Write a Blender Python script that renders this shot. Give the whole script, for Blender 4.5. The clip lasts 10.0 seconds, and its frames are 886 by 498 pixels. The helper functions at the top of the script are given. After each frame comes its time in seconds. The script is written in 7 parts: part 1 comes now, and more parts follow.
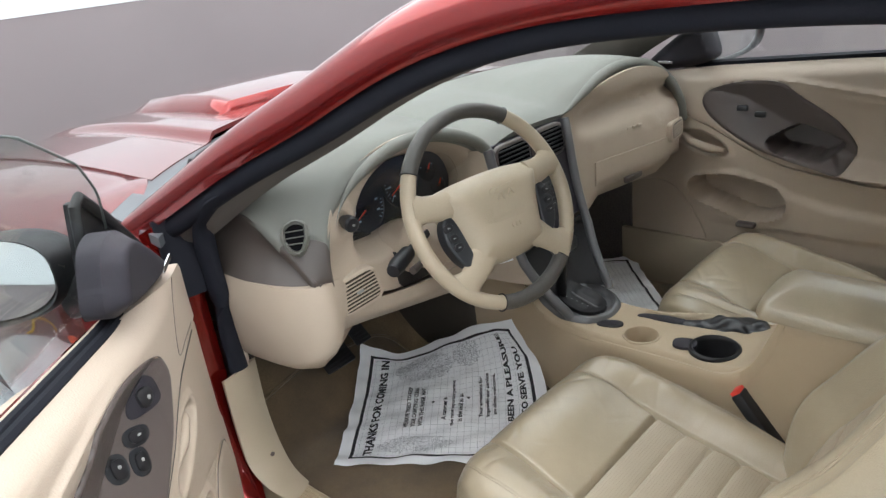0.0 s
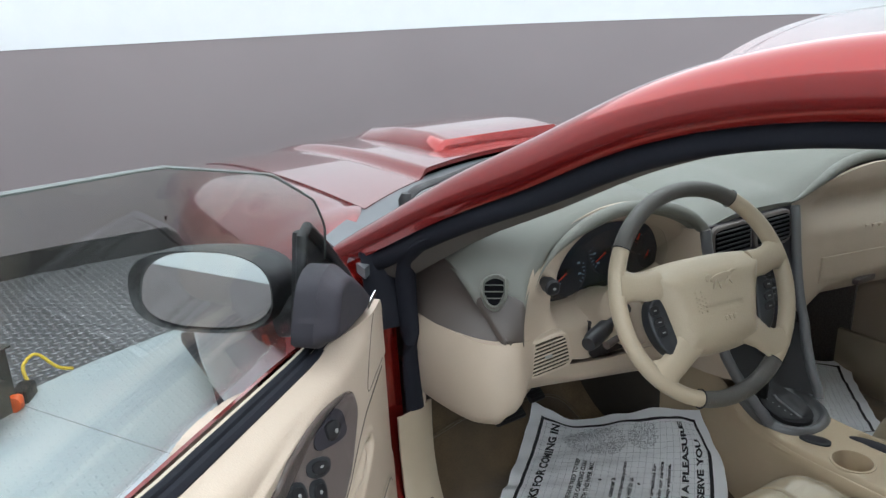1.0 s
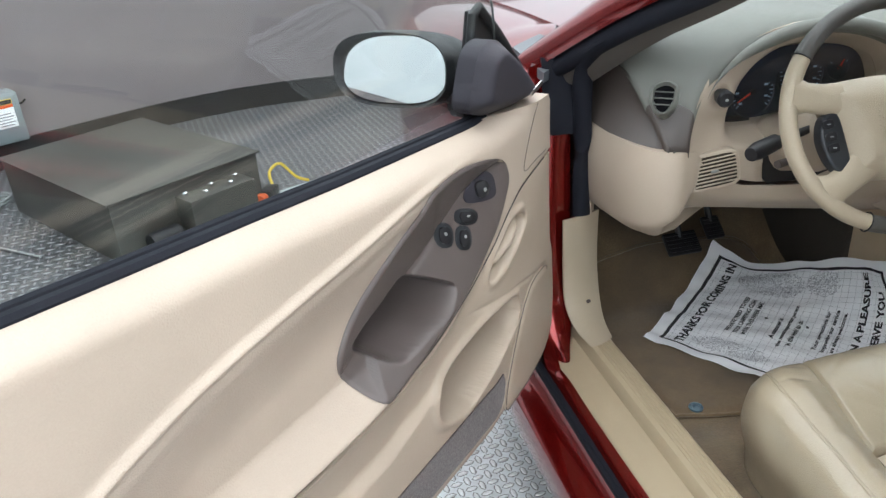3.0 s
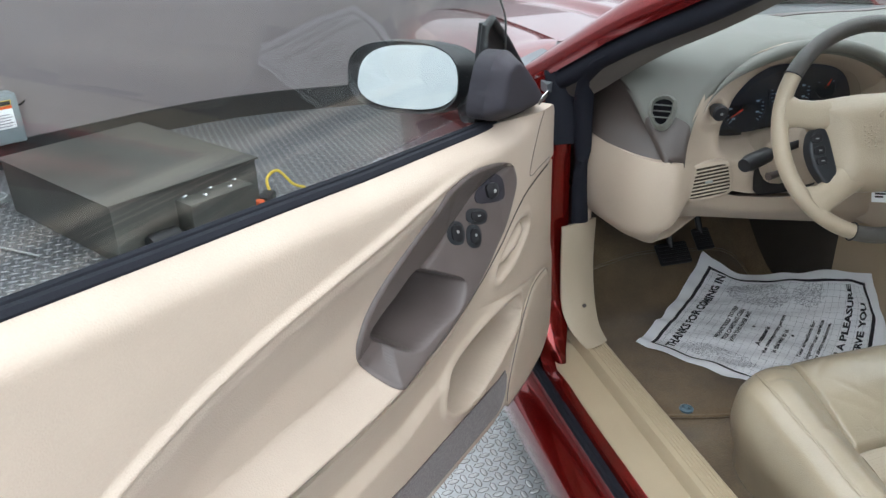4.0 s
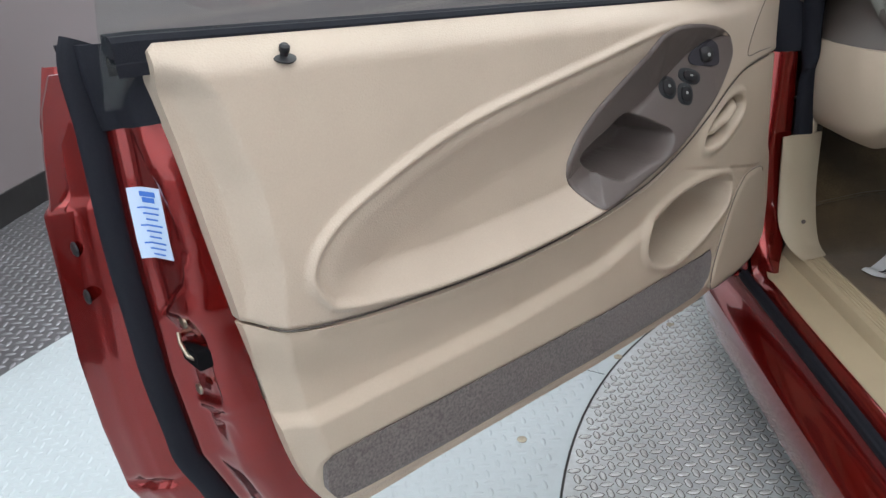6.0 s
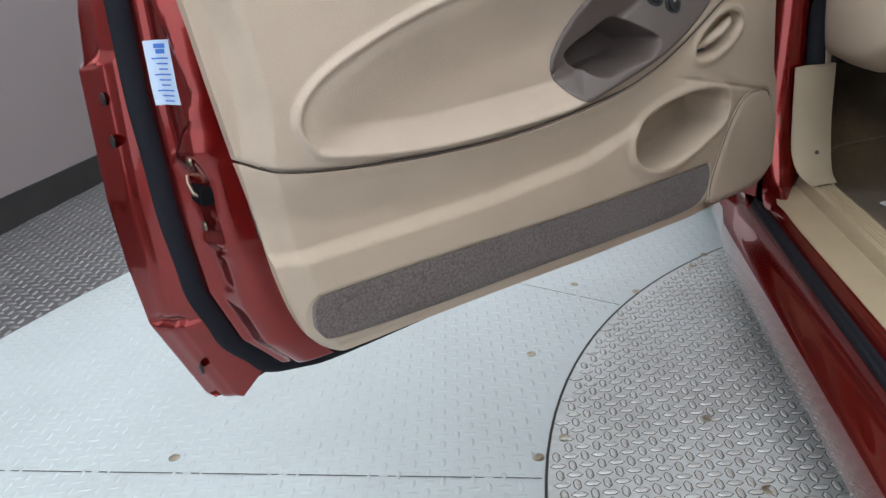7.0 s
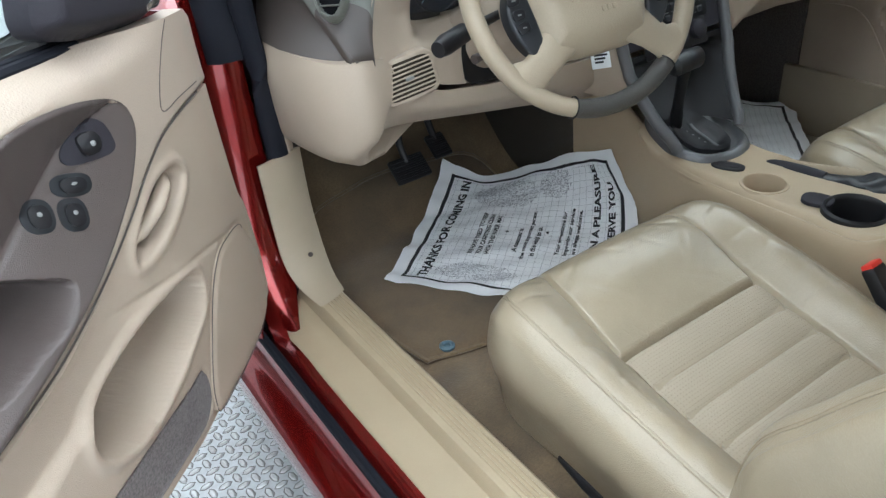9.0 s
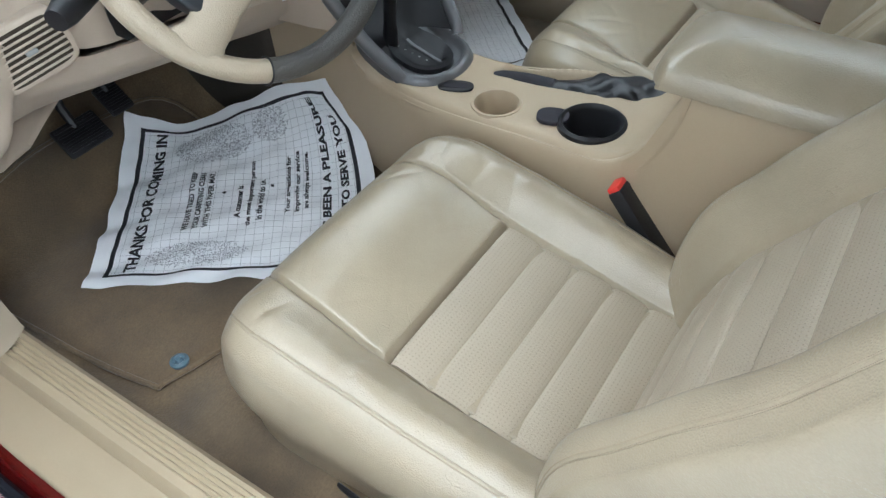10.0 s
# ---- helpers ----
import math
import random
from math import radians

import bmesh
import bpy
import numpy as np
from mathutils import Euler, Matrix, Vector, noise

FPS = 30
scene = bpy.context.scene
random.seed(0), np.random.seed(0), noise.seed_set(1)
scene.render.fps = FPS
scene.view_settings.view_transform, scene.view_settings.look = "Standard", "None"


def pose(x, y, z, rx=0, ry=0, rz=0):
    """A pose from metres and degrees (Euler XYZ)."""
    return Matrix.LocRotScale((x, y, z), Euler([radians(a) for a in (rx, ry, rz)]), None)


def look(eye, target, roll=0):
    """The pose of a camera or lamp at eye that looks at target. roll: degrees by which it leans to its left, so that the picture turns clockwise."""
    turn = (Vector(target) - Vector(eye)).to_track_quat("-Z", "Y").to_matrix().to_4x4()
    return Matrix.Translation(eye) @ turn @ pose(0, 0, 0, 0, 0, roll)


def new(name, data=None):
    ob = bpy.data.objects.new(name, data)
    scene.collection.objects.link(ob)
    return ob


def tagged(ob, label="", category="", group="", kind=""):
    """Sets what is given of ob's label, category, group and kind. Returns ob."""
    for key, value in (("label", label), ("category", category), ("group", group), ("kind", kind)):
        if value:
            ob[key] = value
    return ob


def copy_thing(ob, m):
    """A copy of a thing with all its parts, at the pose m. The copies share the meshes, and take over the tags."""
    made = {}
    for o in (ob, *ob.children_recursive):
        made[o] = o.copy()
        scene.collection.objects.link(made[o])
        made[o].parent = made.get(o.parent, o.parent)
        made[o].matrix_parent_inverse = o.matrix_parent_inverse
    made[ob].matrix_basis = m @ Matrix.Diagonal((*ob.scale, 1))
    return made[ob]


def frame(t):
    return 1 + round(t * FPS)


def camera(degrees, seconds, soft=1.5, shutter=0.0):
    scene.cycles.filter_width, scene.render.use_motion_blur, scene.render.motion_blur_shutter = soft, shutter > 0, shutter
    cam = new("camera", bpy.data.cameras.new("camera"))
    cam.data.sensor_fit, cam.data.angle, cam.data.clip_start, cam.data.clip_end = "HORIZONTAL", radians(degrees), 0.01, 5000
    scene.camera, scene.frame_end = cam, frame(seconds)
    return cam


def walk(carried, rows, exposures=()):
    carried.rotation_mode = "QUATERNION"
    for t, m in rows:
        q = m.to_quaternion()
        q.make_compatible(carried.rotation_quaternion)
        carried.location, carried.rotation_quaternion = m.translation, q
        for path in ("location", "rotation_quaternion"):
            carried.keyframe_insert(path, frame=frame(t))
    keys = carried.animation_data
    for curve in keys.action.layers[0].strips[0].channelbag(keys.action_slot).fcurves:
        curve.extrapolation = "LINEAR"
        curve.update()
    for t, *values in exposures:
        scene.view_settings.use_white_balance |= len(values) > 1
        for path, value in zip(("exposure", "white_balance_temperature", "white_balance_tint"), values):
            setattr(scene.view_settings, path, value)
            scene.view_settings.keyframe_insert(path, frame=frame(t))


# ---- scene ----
cam = camera(61.39, 10.0, soft=1.4)
PATH = [
    (0, (-1.3886, -1.1291, 1.3121), (-0.0580, 0.1612, 0.5605), -6.85),
    (0.5, (-1.3935, -1.0710, 1.3329), (-0.2758, 0.4484, 0.6679), -3.90),
    (1, (-1.3936, -1.0678, 1.3434), (-0.3887, 0.5464, 0.7231), -2.09),
    (1.5, (-1.3424, -1.0676, 1.3090), (-0.5182, 0.6181, 0.6168), -3.03),
    (2, (-1.2695, -1.0807, 1.2724), (-0.7998, 0.6848, 0.4586), -5.34),
    (2.5, (-1.2686, -1.1504, 1.2466), (-0.9454, 0.5991, 0.3328), -5.32),
    (2.7, (-1.3066, -1.2000, 1.2440), (-0.9630, 0.5447, 0.3287), -4.77),
    (3.8, (-1.4012, -1.3030, 1.2501), (-0.9232, 0.4453, 0.4046), -1.42),
    (4, (-1.4165, -1.3073, 1.2480), (-0.9763, 0.4405, 0.3811), -1.59),
    (4.5, (-1.4298, -1.3383, 1.2310), (-1.1289, 0.3932, 0.2762), -2.16),
    (5, (-1.4962, -1.4191, 1.1846), (-1.3746, 0.3372, 0.2356), -3.96),
    (5.2, (-1.5170, -1.4478, 1.1683), (-1.4657, 0.3363, 0.2660), -4.47),
    (6.3, (-1.3976, -1.6150, 0.9858), (-1.6054, 0.2253, 0.2310), -5.06),
    (6.5, (-1.3664, -1.6612, 0.9595), (-1.6328, 0.1755, 0.2142), -5.38),
    (7, (-1.3034, -1.7255, 0.8730), (-1.6429, 0.1078, 0.1493), -6.02),
    (7.5, (-1.2939, -1.7053, 0.9309), (-1.5520, 0.1225, 0.1612), -7.99),
    (8, (-1.3433, -1.4907, 1.0337), (-1.2121, 0.2793, 0.1119), -8.19),
    (8.5, (-1.3050, -1.2630, 1.1203), (-0.6490, 0.3432, 0.1255), -6.65),
    (9, (-1.1475, -1.1082, 1.1182), (-0.2739, 0.3426, 0.0543), -6.00),
    (9.5, (-1.0237, -0.9952, 1.1132), (-0.0441, 0.2282, -0.1293), -4.50),
    (10, (-0.9480, -0.9405, 1.1214), (0.2284, -0.0889, -0.2537), -3.53),
]
EXPOSURES = [(0, 0.6, 6350, 9), (0.6, 0.48, 6150, 8), (1, 0.29, 6080, 6), (2, 0.54, 6420, 7), (2.5, 0.54, 6250, 7), (4.5, 0.38, 6020, 7), (5.2, 0.19, 6080, 8), (6.3, -0.04, 6330, 9), (7.5, -0.12, 6300, 9), (8.5, 0.42, 5920, 5), (9.5, 0.83, 5790, 4.5), (10, 0.9, 5700, 5)]
walk(cam, [(t, look(eye, target, roll)) for t, eye, target, roll in PATH], EXPOSURES)

# ---- light: a studio booth under one large luminous ceiling ----
world = bpy.data.worlds.new("world")
scene.world = world
world.use_nodes = True
world.node_tree.nodes["Background"].inputs[0].default_value = (0.9, 0.95, 1, 1)
world.node_tree.nodes["Background"].inputs[1].default_value = 0.25
CEILING_GLOW = 2.03
REAR_GLOW = 1.0


# ---- materials ----
def material(name, colour, rough=0.5, metal=0.0, grain=0.0, grain_size=400.0, blotch=0.0, blotch_size=6.0, bump=0.0,
             bump_size=600.0, coat=0.0, coat_rough=0.05, spec=0.5, dark=None, sheen=0.0, pattern="noise"):
    """A node material with a coarse and a fine variation of its colour, and a fine relief."""
    m = bpy.data.materials.new(name)
    m.use_nodes = True
    nodes, links = m.node_tree.nodes, m.node_tree.links
    b = nodes["Principled BSDF"]
    b.inputs["Roughness"].default_value = rough
    b.inputs["Metallic"].default_value = metal
    b.inputs["Specular IOR Level"].default_value = spec
    b.inputs["Coat Weight"].default_value = coat
    b.inputs["Coat Roughness"].default_value = coat_rough
    b.inputs["Sheen Weight"].default_value = sheen
    b.inputs["Base Color"].default_value = (*colour, 1)
    where = nodes.new("ShaderNodeTexCoord").outputs["Object"]
    if grain or blotch:
        big, fine = nodes.new("ShaderNodeTexNoise"), nodes.new("ShaderNodeTexNoise")
        big.inputs["Scale"].default_value, big.inputs["Detail"].default_value = blotch_size, 5
        fine.inputs["Scale"].default_value, fine.inputs["Detail"].default_value = grain_size, 3
        links.new(where, big.inputs["Vector"])
        links.new(where, fine.inputs["Vector"])
        first, second = nodes.new("ShaderNodeMix"), nodes.new("ShaderNodeMix")
        low = dark or tuple(c * 0.45 for c in colour)
        for mix in (first, second):
            mix.data_type = "RGBA"
        ramp = nodes.new("ShaderNodeMapRange")
        ramp.inputs["From Min"].default_value, ramp.inputs["From Max"].default_value = 0.38, 0.68
        ramp.inputs["To Max"].default_value = blotch
        links.new(big.outputs[0], ramp.inputs["Value"])
        links.new(ramp.outputs[0], first.inputs[0])
        first.inputs[6].default_value, first.inputs[7].default_value = (*colour, 1), (*low, 1)
        ramp2 = nodes.new("ShaderNodeMapRange")
        ramp2.inputs["From Min"].default_value, ramp2.inputs["From Max"].default_value = 0.35, 0.7
        ramp2.inputs["To Max"].default_value = grain
        links.new(fine.outputs[0], ramp2.inputs["Value"])
        links.new(ramp2.outputs[0], second.inputs[0])
        links.new(first.outputs[2], second.inputs[6])
        second.inputs[7].default_value = (*low, 1)
        links.new(second.outputs[2], b.inputs["Base Color"])
        if rough < 0.8:
            rr = nodes.new("ShaderNodeMapRange")
            rr.inputs["To Min"].default_value, rr.inputs["To Max"].default_value = rough * 0.85, min(1, rough * 1.2)
            links.new(big.outputs[0], rr.inputs["Value"])
            links.new(rr.outputs[0], b.inputs["Roughness"])
    if bump:
        relief = nodes.new("ShaderNodeBump")
        relief.inputs["Strength"].default_value = min(1, bump)
        relief.inputs["Distance"].default_value = 0.001
        if pattern == "cells":
            tex = nodes.new("ShaderNodeTexVoronoi")
            out = tex.outputs["Distance"]
        else:
            tex = nodes.new("ShaderNodeTexNoise")
            tex.inputs["Detail"].default_value = 4
            out = tex.outputs[0]
        tex.inputs["Scale"].default_value = bump_size
        links.new(where, tex.inputs["Vector"])
        links.new(out, relief.inputs["Height"])
        links.new(relief.outputs[0], b.inputs["Normal"])
    return m


def glass_material(name, tint, gloss_rough=0.0):
    """Thin clear glass: it lets light through and mirrors by its Fresnel gloss."""
    m = bpy.data.materials.new(name)
    m.use_nodes = True
    nodes, links = m.node_tree.nodes, m.node_tree.links
    nodes.remove(nodes["Principled BSDF"])
    clear, gloss, mix, edge, steep, scale = (nodes.new("ShaderNode" + k) for k in ("BsdfTransparent", "BsdfGlossy", "MixShader", "LayerWeight", "Math", "Math"))
    clear.inputs[0].default_value = (*tint, 1)
    gloss.inputs["Roughness"].default_value = gloss_rough
    edge.inputs[0].default_value = 0.5
    steep.operation, scale.operation = "POWER", "MULTIPLY_ADD"
    steep.inputs[1].default_value = 4.0
    scale.inputs[1].default_value, scale.inputs[2].default_value = 0.3, 0.05
    links.new(edge.outputs["Facing"], steep.inputs[0])
    links.new(steep.outputs[0], scale.inputs[0])
    links.new(scale.outputs[0], mix.inputs[0])
    links.new(clear.outputs[0], mix.inputs[1])
    links.new(gloss.outputs[0], mix.inputs[2])
    links.new(mix.outputs[0], nodes["Material Output"].inputs[0])
    return m


def creased(m, scale=13.0):
    """Adds thin wandering creases, in patches, to the relief of a leather."""
    nodes, links = m.node_tree.nodes, m.node_tree.links
    b = nodes["Principled BSDF"]
    first = b.inputs["Normal"].links[0].from_node
    where, lines, patches = nodes.new("ShaderNodeTexCoord"), nodes.new("ShaderNodeTexNoise"), nodes.new("ShaderNodeTexNoise")
    for tex, s in ((lines, scale), (patches, 5.0)):
        tex.inputs["Scale"].default_value = s
        tex.inputs["Detail"].default_value = 3
        links.new(where.outputs["Object"], tex.inputs["Vector"])
    away, size, narrow, gate, both = (nodes.new("ShaderNodeMath"), nodes.new("ShaderNodeMath"), nodes.new("ShaderNodeMapRange"), nodes.new("ShaderNodeMapRange"), nodes.new("ShaderNodeMath"))
    away.operation, size.operation, both.operation = "SUBTRACT", "ABSOLUTE", "MULTIPLY"
    away.inputs[1].default_value = 0.5
    links.new(lines.outputs[0], away.inputs[0])
    links.new(away.outputs[0], size.inputs[0])
    links.new(size.outputs[0], narrow.inputs["Value"])
    narrow.inputs["From Max"].default_value, narrow.inputs["To Min"].default_value, narrow.inputs["To Max"].default_value = 0.011, 1.0, 0.0
    links.new(patches.outputs[0], gate.inputs["Value"])
    gate.inputs["From Min"].default_value, gate.inputs["From Max"].default_value = 0.5, 0.6
    links.new(narrow.outputs[0], both.inputs[0])
    links.new(gate.outputs[0], both.inputs[1])
    relief = nodes.new("ShaderNodeBump")
    relief.invert = True
    relief.inputs["Strength"].default_value, relief.inputs["Distance"].default_value = 0.24, 0.0015
    links.new(both.outputs[0], relief.inputs["Height"])
    links.new(first.outputs[0], relief.inputs["Normal"])
    links.new(relief.outputs[0], b.inputs["Normal"])
    return m


def perforated(m, axis, pitch=0.0056):
    """Adds a grid of small punched holes to a leather, running across x and along y (0) or the leaning back (1)."""
    nodes, links = m.node_tree.nodes, m.node_tree.links
    b = nodes["Principled BSDF"]
    where, dot = nodes.new("ShaderNodeTexCoord"), nodes.new("ShaderNodeVectorMath")
    dot.operation = "DOT_PRODUCT"
    dot.inputs[1].default_value = (0, -0.55, 0.83) if axis else (0, 1, 0.2)
    links.new(where.outputs["Object"], dot.inputs[0])
    split = nodes.new("ShaderNodeSeparateXYZ")
    links.new(where.outputs["Object"], split.inputs[0])
    squares = []
    for out in (split.outputs[0], dot.outputs["Value"]):
        mod, half = nodes.new("ShaderNodeMath"), nodes.new("ShaderNodeMath")
        mod.operation, half.operation = "PINGPONG", "POWER"
        mod.inputs[1].default_value = pitch / 2
        half.inputs[1].default_value = 2
        links.new(out, mod.inputs[0])
        links.new(mod.outputs[0], half.inputs[0])
        squares.append(half)
    add, less, mix = nodes.new("ShaderNodeMath"), nodes.new("ShaderNodeMath"), nodes.new("ShaderNodeMix")
    links.new(squares[0].outputs[0], add.inputs[0])
    links.new(squares[1].outputs[0], add.inputs[1])
    less.operation = "LESS_THAN"
    less.inputs[1].default_value = 0.0006 ** 2
    links.new(add.outputs[0], less.inputs[0])
    mix.data_type = "RGBA"
    links.new(less.outputs[0], mix.inputs[0])
    links.new(b.inputs["Base Color"].links[0].from_socket, mix.inputs[6])
    mix.inputs[7].default_value = (0.17, 0.14, 0.1, 1)
    links.new(mix.outputs[2], b.inputs["Base Color"])
    return m


def glow_material(name, colour, power):
    m = bpy.data.materials.new(name)
    m.use_nodes = True
    b = m.node_tree.nodes["Principled BSDF"]
    b.inputs["Base Color"].default_value = (*colour, 1)
    b.inputs["Emission Color"].default_value = (*colour, 1)
    b.inputs["Emission Strength"].default_value = power
    return m


TAN = material("tan_moulded_plastic", (0.46, 0.38, 0.296), 0.5, grain=0.07, blotch=0.12, bump=0.5, bump_size=900, pattern="cells")
TAN_SOFT = material("tan_door_vinyl", (0.445, 0.37, 0.296), 0.46, grain=0.07, blotch=0.14, bump=0.32, bump_size=430, pattern="cells")
LEATHER = creased(material("tan_seat_leather", (0.38, 0.317, 0.222), 0.3, grain=0.1, blotch=0.25, blotch_size=9, bump=0.35, bump_size=520, pattern="cells", coat=0.55, coat_rough=0.2))
LEATHER_PERF = perforated(material("perforated_tan_leather", (0.41, 0.345, 0.255), 0.4, grain=0.1, grain_size=700, blotch=0.15, bump=0.4, bump_size=520, pattern="cells"), 0)
LEATHER_BACK = perforated(material("perforated_back_leather", (0.41, 0.345, 0.255), 0.4, grain=0.1, grain_size=700, blotch=0.15, bump=0.4, bump_size=520, pattern="cells"), 1)
SILL_TAN = material("yellowed_tan_sill_plastic", (0.385, 0.31, 0.205), 0.5, grain=0.06, blotch=0.15, bump=0.3, bump_size=900, pattern="cells")
STICKER = material("pale_blue_sticker", (0.47, 0.59, 0.76), 0.5, grain=0.05, blotch=0.1)
CONSOLE_TAN = material("warm_tan_console_plastic", (0.45, 0.356, 0.24), 0.42, grain=0.05, blotch=0.12, bump=0.3, bump_size=900, pattern="cells")
# Darker copy of the tan plastic, with the panels' shading in its colour.
TAN_SHADED = material("shaded_tan_plastic", (0.4, 0.335, 0.245), 0.55, grain=0.05, blotch=0.12, bump=0.25, bump_size=900, pattern="cells")
DASH_TOP = material("grey_green_dash_vinyl", (0.165, 0.168, 0.148), 0.5, grain=0.06, blotch=0.1, bump=0.5, bump_size=800, pattern="cells")
TAUPE = material("dark_taupe_plastic", (0.1, 0.082, 0.076), 0.36, grain=0.08, blotch=0.15, bump=0.3, bump_size=800, pattern="cells")
TAUPE_DARK = material("dark_brown_end_cap", (0.07, 0.057, 0.05), 0.36, grain=0.08, blotch=0.15, bump=0.35, bump_size=800, pattern="cells")
TAUPE_SOFT = material("taupe_pillar_trim", (0.085, 0.075, 0.066), 0.6, grain=0.1, blotch=0.15, bump=0.4, bump_size=700)
STACK_TRIM = material("satin_grey_stack_trim", (0.15, 0.152, 0.158), 0.36, 0.35, grain=0.08, blotch=0.1, bump=0.15)
GRIP = material("dark_grey_leather_grip", (0.07, 0.066, 0.06), 0.42, grain=0.1, blotch=0.15, bump=0.6, bump_size=500, pattern="cells")
WHEEL_TAN = material("tan_wheel_leather", (0.415, 0.345, 0.25), 0.4, grain=0.08, blotch=0.15, bump=0.4, bump_size=600, pattern="cells")
BLACK = material("black_plastic", (0.013, 0.013, 0.015), 0.42, grain=0.2, blotch=0.2, dark=(0.022, 0.022, 0.024), bump=0.2, spec=0.35)
COWL_GREY = material("weathered_grey_cowl_plastic", (0.1, 0.112, 0.122), 0.5, grain=0.15, blotch=0.2)
# Shade inside vent mouths and slots, put into a near-black colour.
RECESS_SHADE = material("black_recess_shade", (0.006, 0.006, 0.007), 0.95, grain=0.2, spec=0.05)
# Shade behind the lower vent's slats, put into a dark brown.
VENT_SHADE = material("brown_vent_shade", (0.055, 0.045, 0.034), 0.9, grain=0.2, spec=0.1)
BLACK_VINYL = material("black_soft_vinyl", (0.012, 0.013, 0.016), 0.35, bump=0.5, bump_size=250)
RUBBER = material("black_rubber_seal", (0.01, 0.011, 0.016), 0.7, grain=0.3, blotch=0.3, dark=(0.017, 0.018, 0.023), bump=0.3, spec=0.13)
DARK_GREY = material("charcoal_plastic", (0.028, 0.026, 0.033), 0.6, grain=0.15, blotch=0.2, dark=(0.042, 0.041, 0.048), bump=0.3, spec=0.25)
PAINT = material("red_metallic_paint", (0.205, 0.0075, 0.006), 0.2, 0.75, grain=0.25, grain_size=2500, blotch=0.1, blotch_size=3, coat=1.0, coat_rough=0.03, dark=(0.155, 0.005, 0.005))
PAINT.node_tree.nodes["Principled BSDF"].inputs["Coat IOR"].default_value = 1.45
CARPET = material("tan_carpet", (0.215, 0.15, 0.082), 0.95, grain=0.5, grain_size=260, blotch=0.9, blotch_size=7, bump=1.0, bump_size=330, dark=(0.07, 0.052, 0.033), sheen=0.3)
MAT_CARPET = material("worn_floor_mat_carpet", (0.175, 0.119, 0.064), 0.95, grain=0.5, grain_size=300, blotch=0.9, blotch_size=7, bump=1.0, bump_size=420, dark=(0.07, 0.053, 0.036), sheen=0.3)
# Shadow under the dash is put into this darkened carpet colour.
SHADED_CARPET = material("shaded_footwell_carpet", (0.05, 0.042, 0.034), 0.95, grain=0.5, blotch=0.4, bump=1.0, bump_size=300)
TAUPE_CARPET = material("taupe_door_carpet", (0.155, 0.132, 0.125), 0.95, grain=0.95, grain_size=240, blotch=0.25, bump=1.0, bump_size=420, dark=(0.07, 0.058, 0.056), sheen=0.2)
PAPER = material("white_paper", (0.9, 0.91, 0.93), 0.8, grain=0.05, blotch=0.15, blotch_size=10, dark=(0.72, 0.73, 0.76))
INK = material("black_printing_ink", (0.02, 0.02, 0.025), 0.7, grain=0.1)
GREY_INK = material("grey_printing_ink", (0.33, 0.33, 0.36), 0.8, grain=0.1)
BLUE_INK = material("blue_printing_ink", (0.05, 0.16, 0.55), 0.6, grain=0.1)
CHROME = material("chromed_metal", (0.75, 0.75, 0.76), 0.15, 1.0, grain=0.1)
STEEL = material("zinc_plated_steel", (0.4, 0.36, 0.28), 0.35, 1.0, grain=0.3, blotch=0.3)
WALL_GREY = material("grey_painted_wall", (0.212, 0.184, 0.188), 0.55, grain=0.05, blotch=0.1, blotch_size=0.8, bump=0.25, bump_size=180)
WALL_WHITE = material("white_painted_wall", (0.62, 0.645, 0.66), 0.7, grain=0.03, blotch=0.05, bump=0.2, bump_size=180)
BASE_BLACK = material("black_rubber_baseboard", (0.02, 0.019, 0.019), 0.5, grain=0.2, blotch=0.3)
PLATE_DARK = material("dark_tread_plate", (0.16, 0.16, 0.168), 0.4, 0.5, grain=0.25, grain_size=90, blotch=0.3, blotch_size=2)
# Worn lozenge tops, lightened so the colour also carries their specular glint.
PLATE_TOPS = material("worn_tread_tops_with_glint", (0.3, 0.3, 0.315), 0.32, 0.6, grain=0.25, grain_size=90, blotch=0.3, blotch_size=2)
PLATE_LIGHT = material("pale_painted_tread_plate", (0.46, 0.52, 0.54), 0.42, 0.1, grain=0.12, grain_size=60, blotch=0.2, blotch_size=2.2, bump=0.2, bump_size=150, dark=(0.3, 0.33, 0.34))
PLATE_STEEL = material("worn_silver_tread_plate", (0.55, 0.59, 0.605), 0.5, 0.15, grain=0.3, grain_size=70, blotch=0.45, blotch_size=3, bump=0.3, bump_size=200, dark=(0.27, 0.265, 0.255))
PLATE_WORN = material("worn_tread_lozenge", (0.56, 0.585, 0.59), 0.38, 0.25, grain=0.35, grain_size=120, blotch=0.4, blotch_size=5, dark=(0.3, 0.28, 0.25))
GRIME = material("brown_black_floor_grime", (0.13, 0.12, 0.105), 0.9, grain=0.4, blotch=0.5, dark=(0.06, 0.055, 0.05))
SEAM_DARK = material("dirty_plate_joint", (0.04, 0.038, 0.035), 0.8, grain=0.3)
BOX_PAINT = material("dark_olive_painted_steel", (0.085, 0.08, 0.07), 0.5, 0.2, grain=0.2, blotch=0.35, blotch_size=3)
SWITCH_GREY = material("grey_enamelled_steel", (0.27, 0.31, 0.33), 0.45, 0.2, grain=0.1, blotch=0.2)
CABLE_GREY = material("grey_cable_sheath", (0.3, 0.31, 0.31), 0.5, grain=0.1)
ORANGE = material("orange_plastic", (0.8, 0.12, 0.02), 0.4, grain=0.1)
YELLOW = material("yellow_enamel", (0.7, 0.5, 0.05), 0.5, grain=0.1)
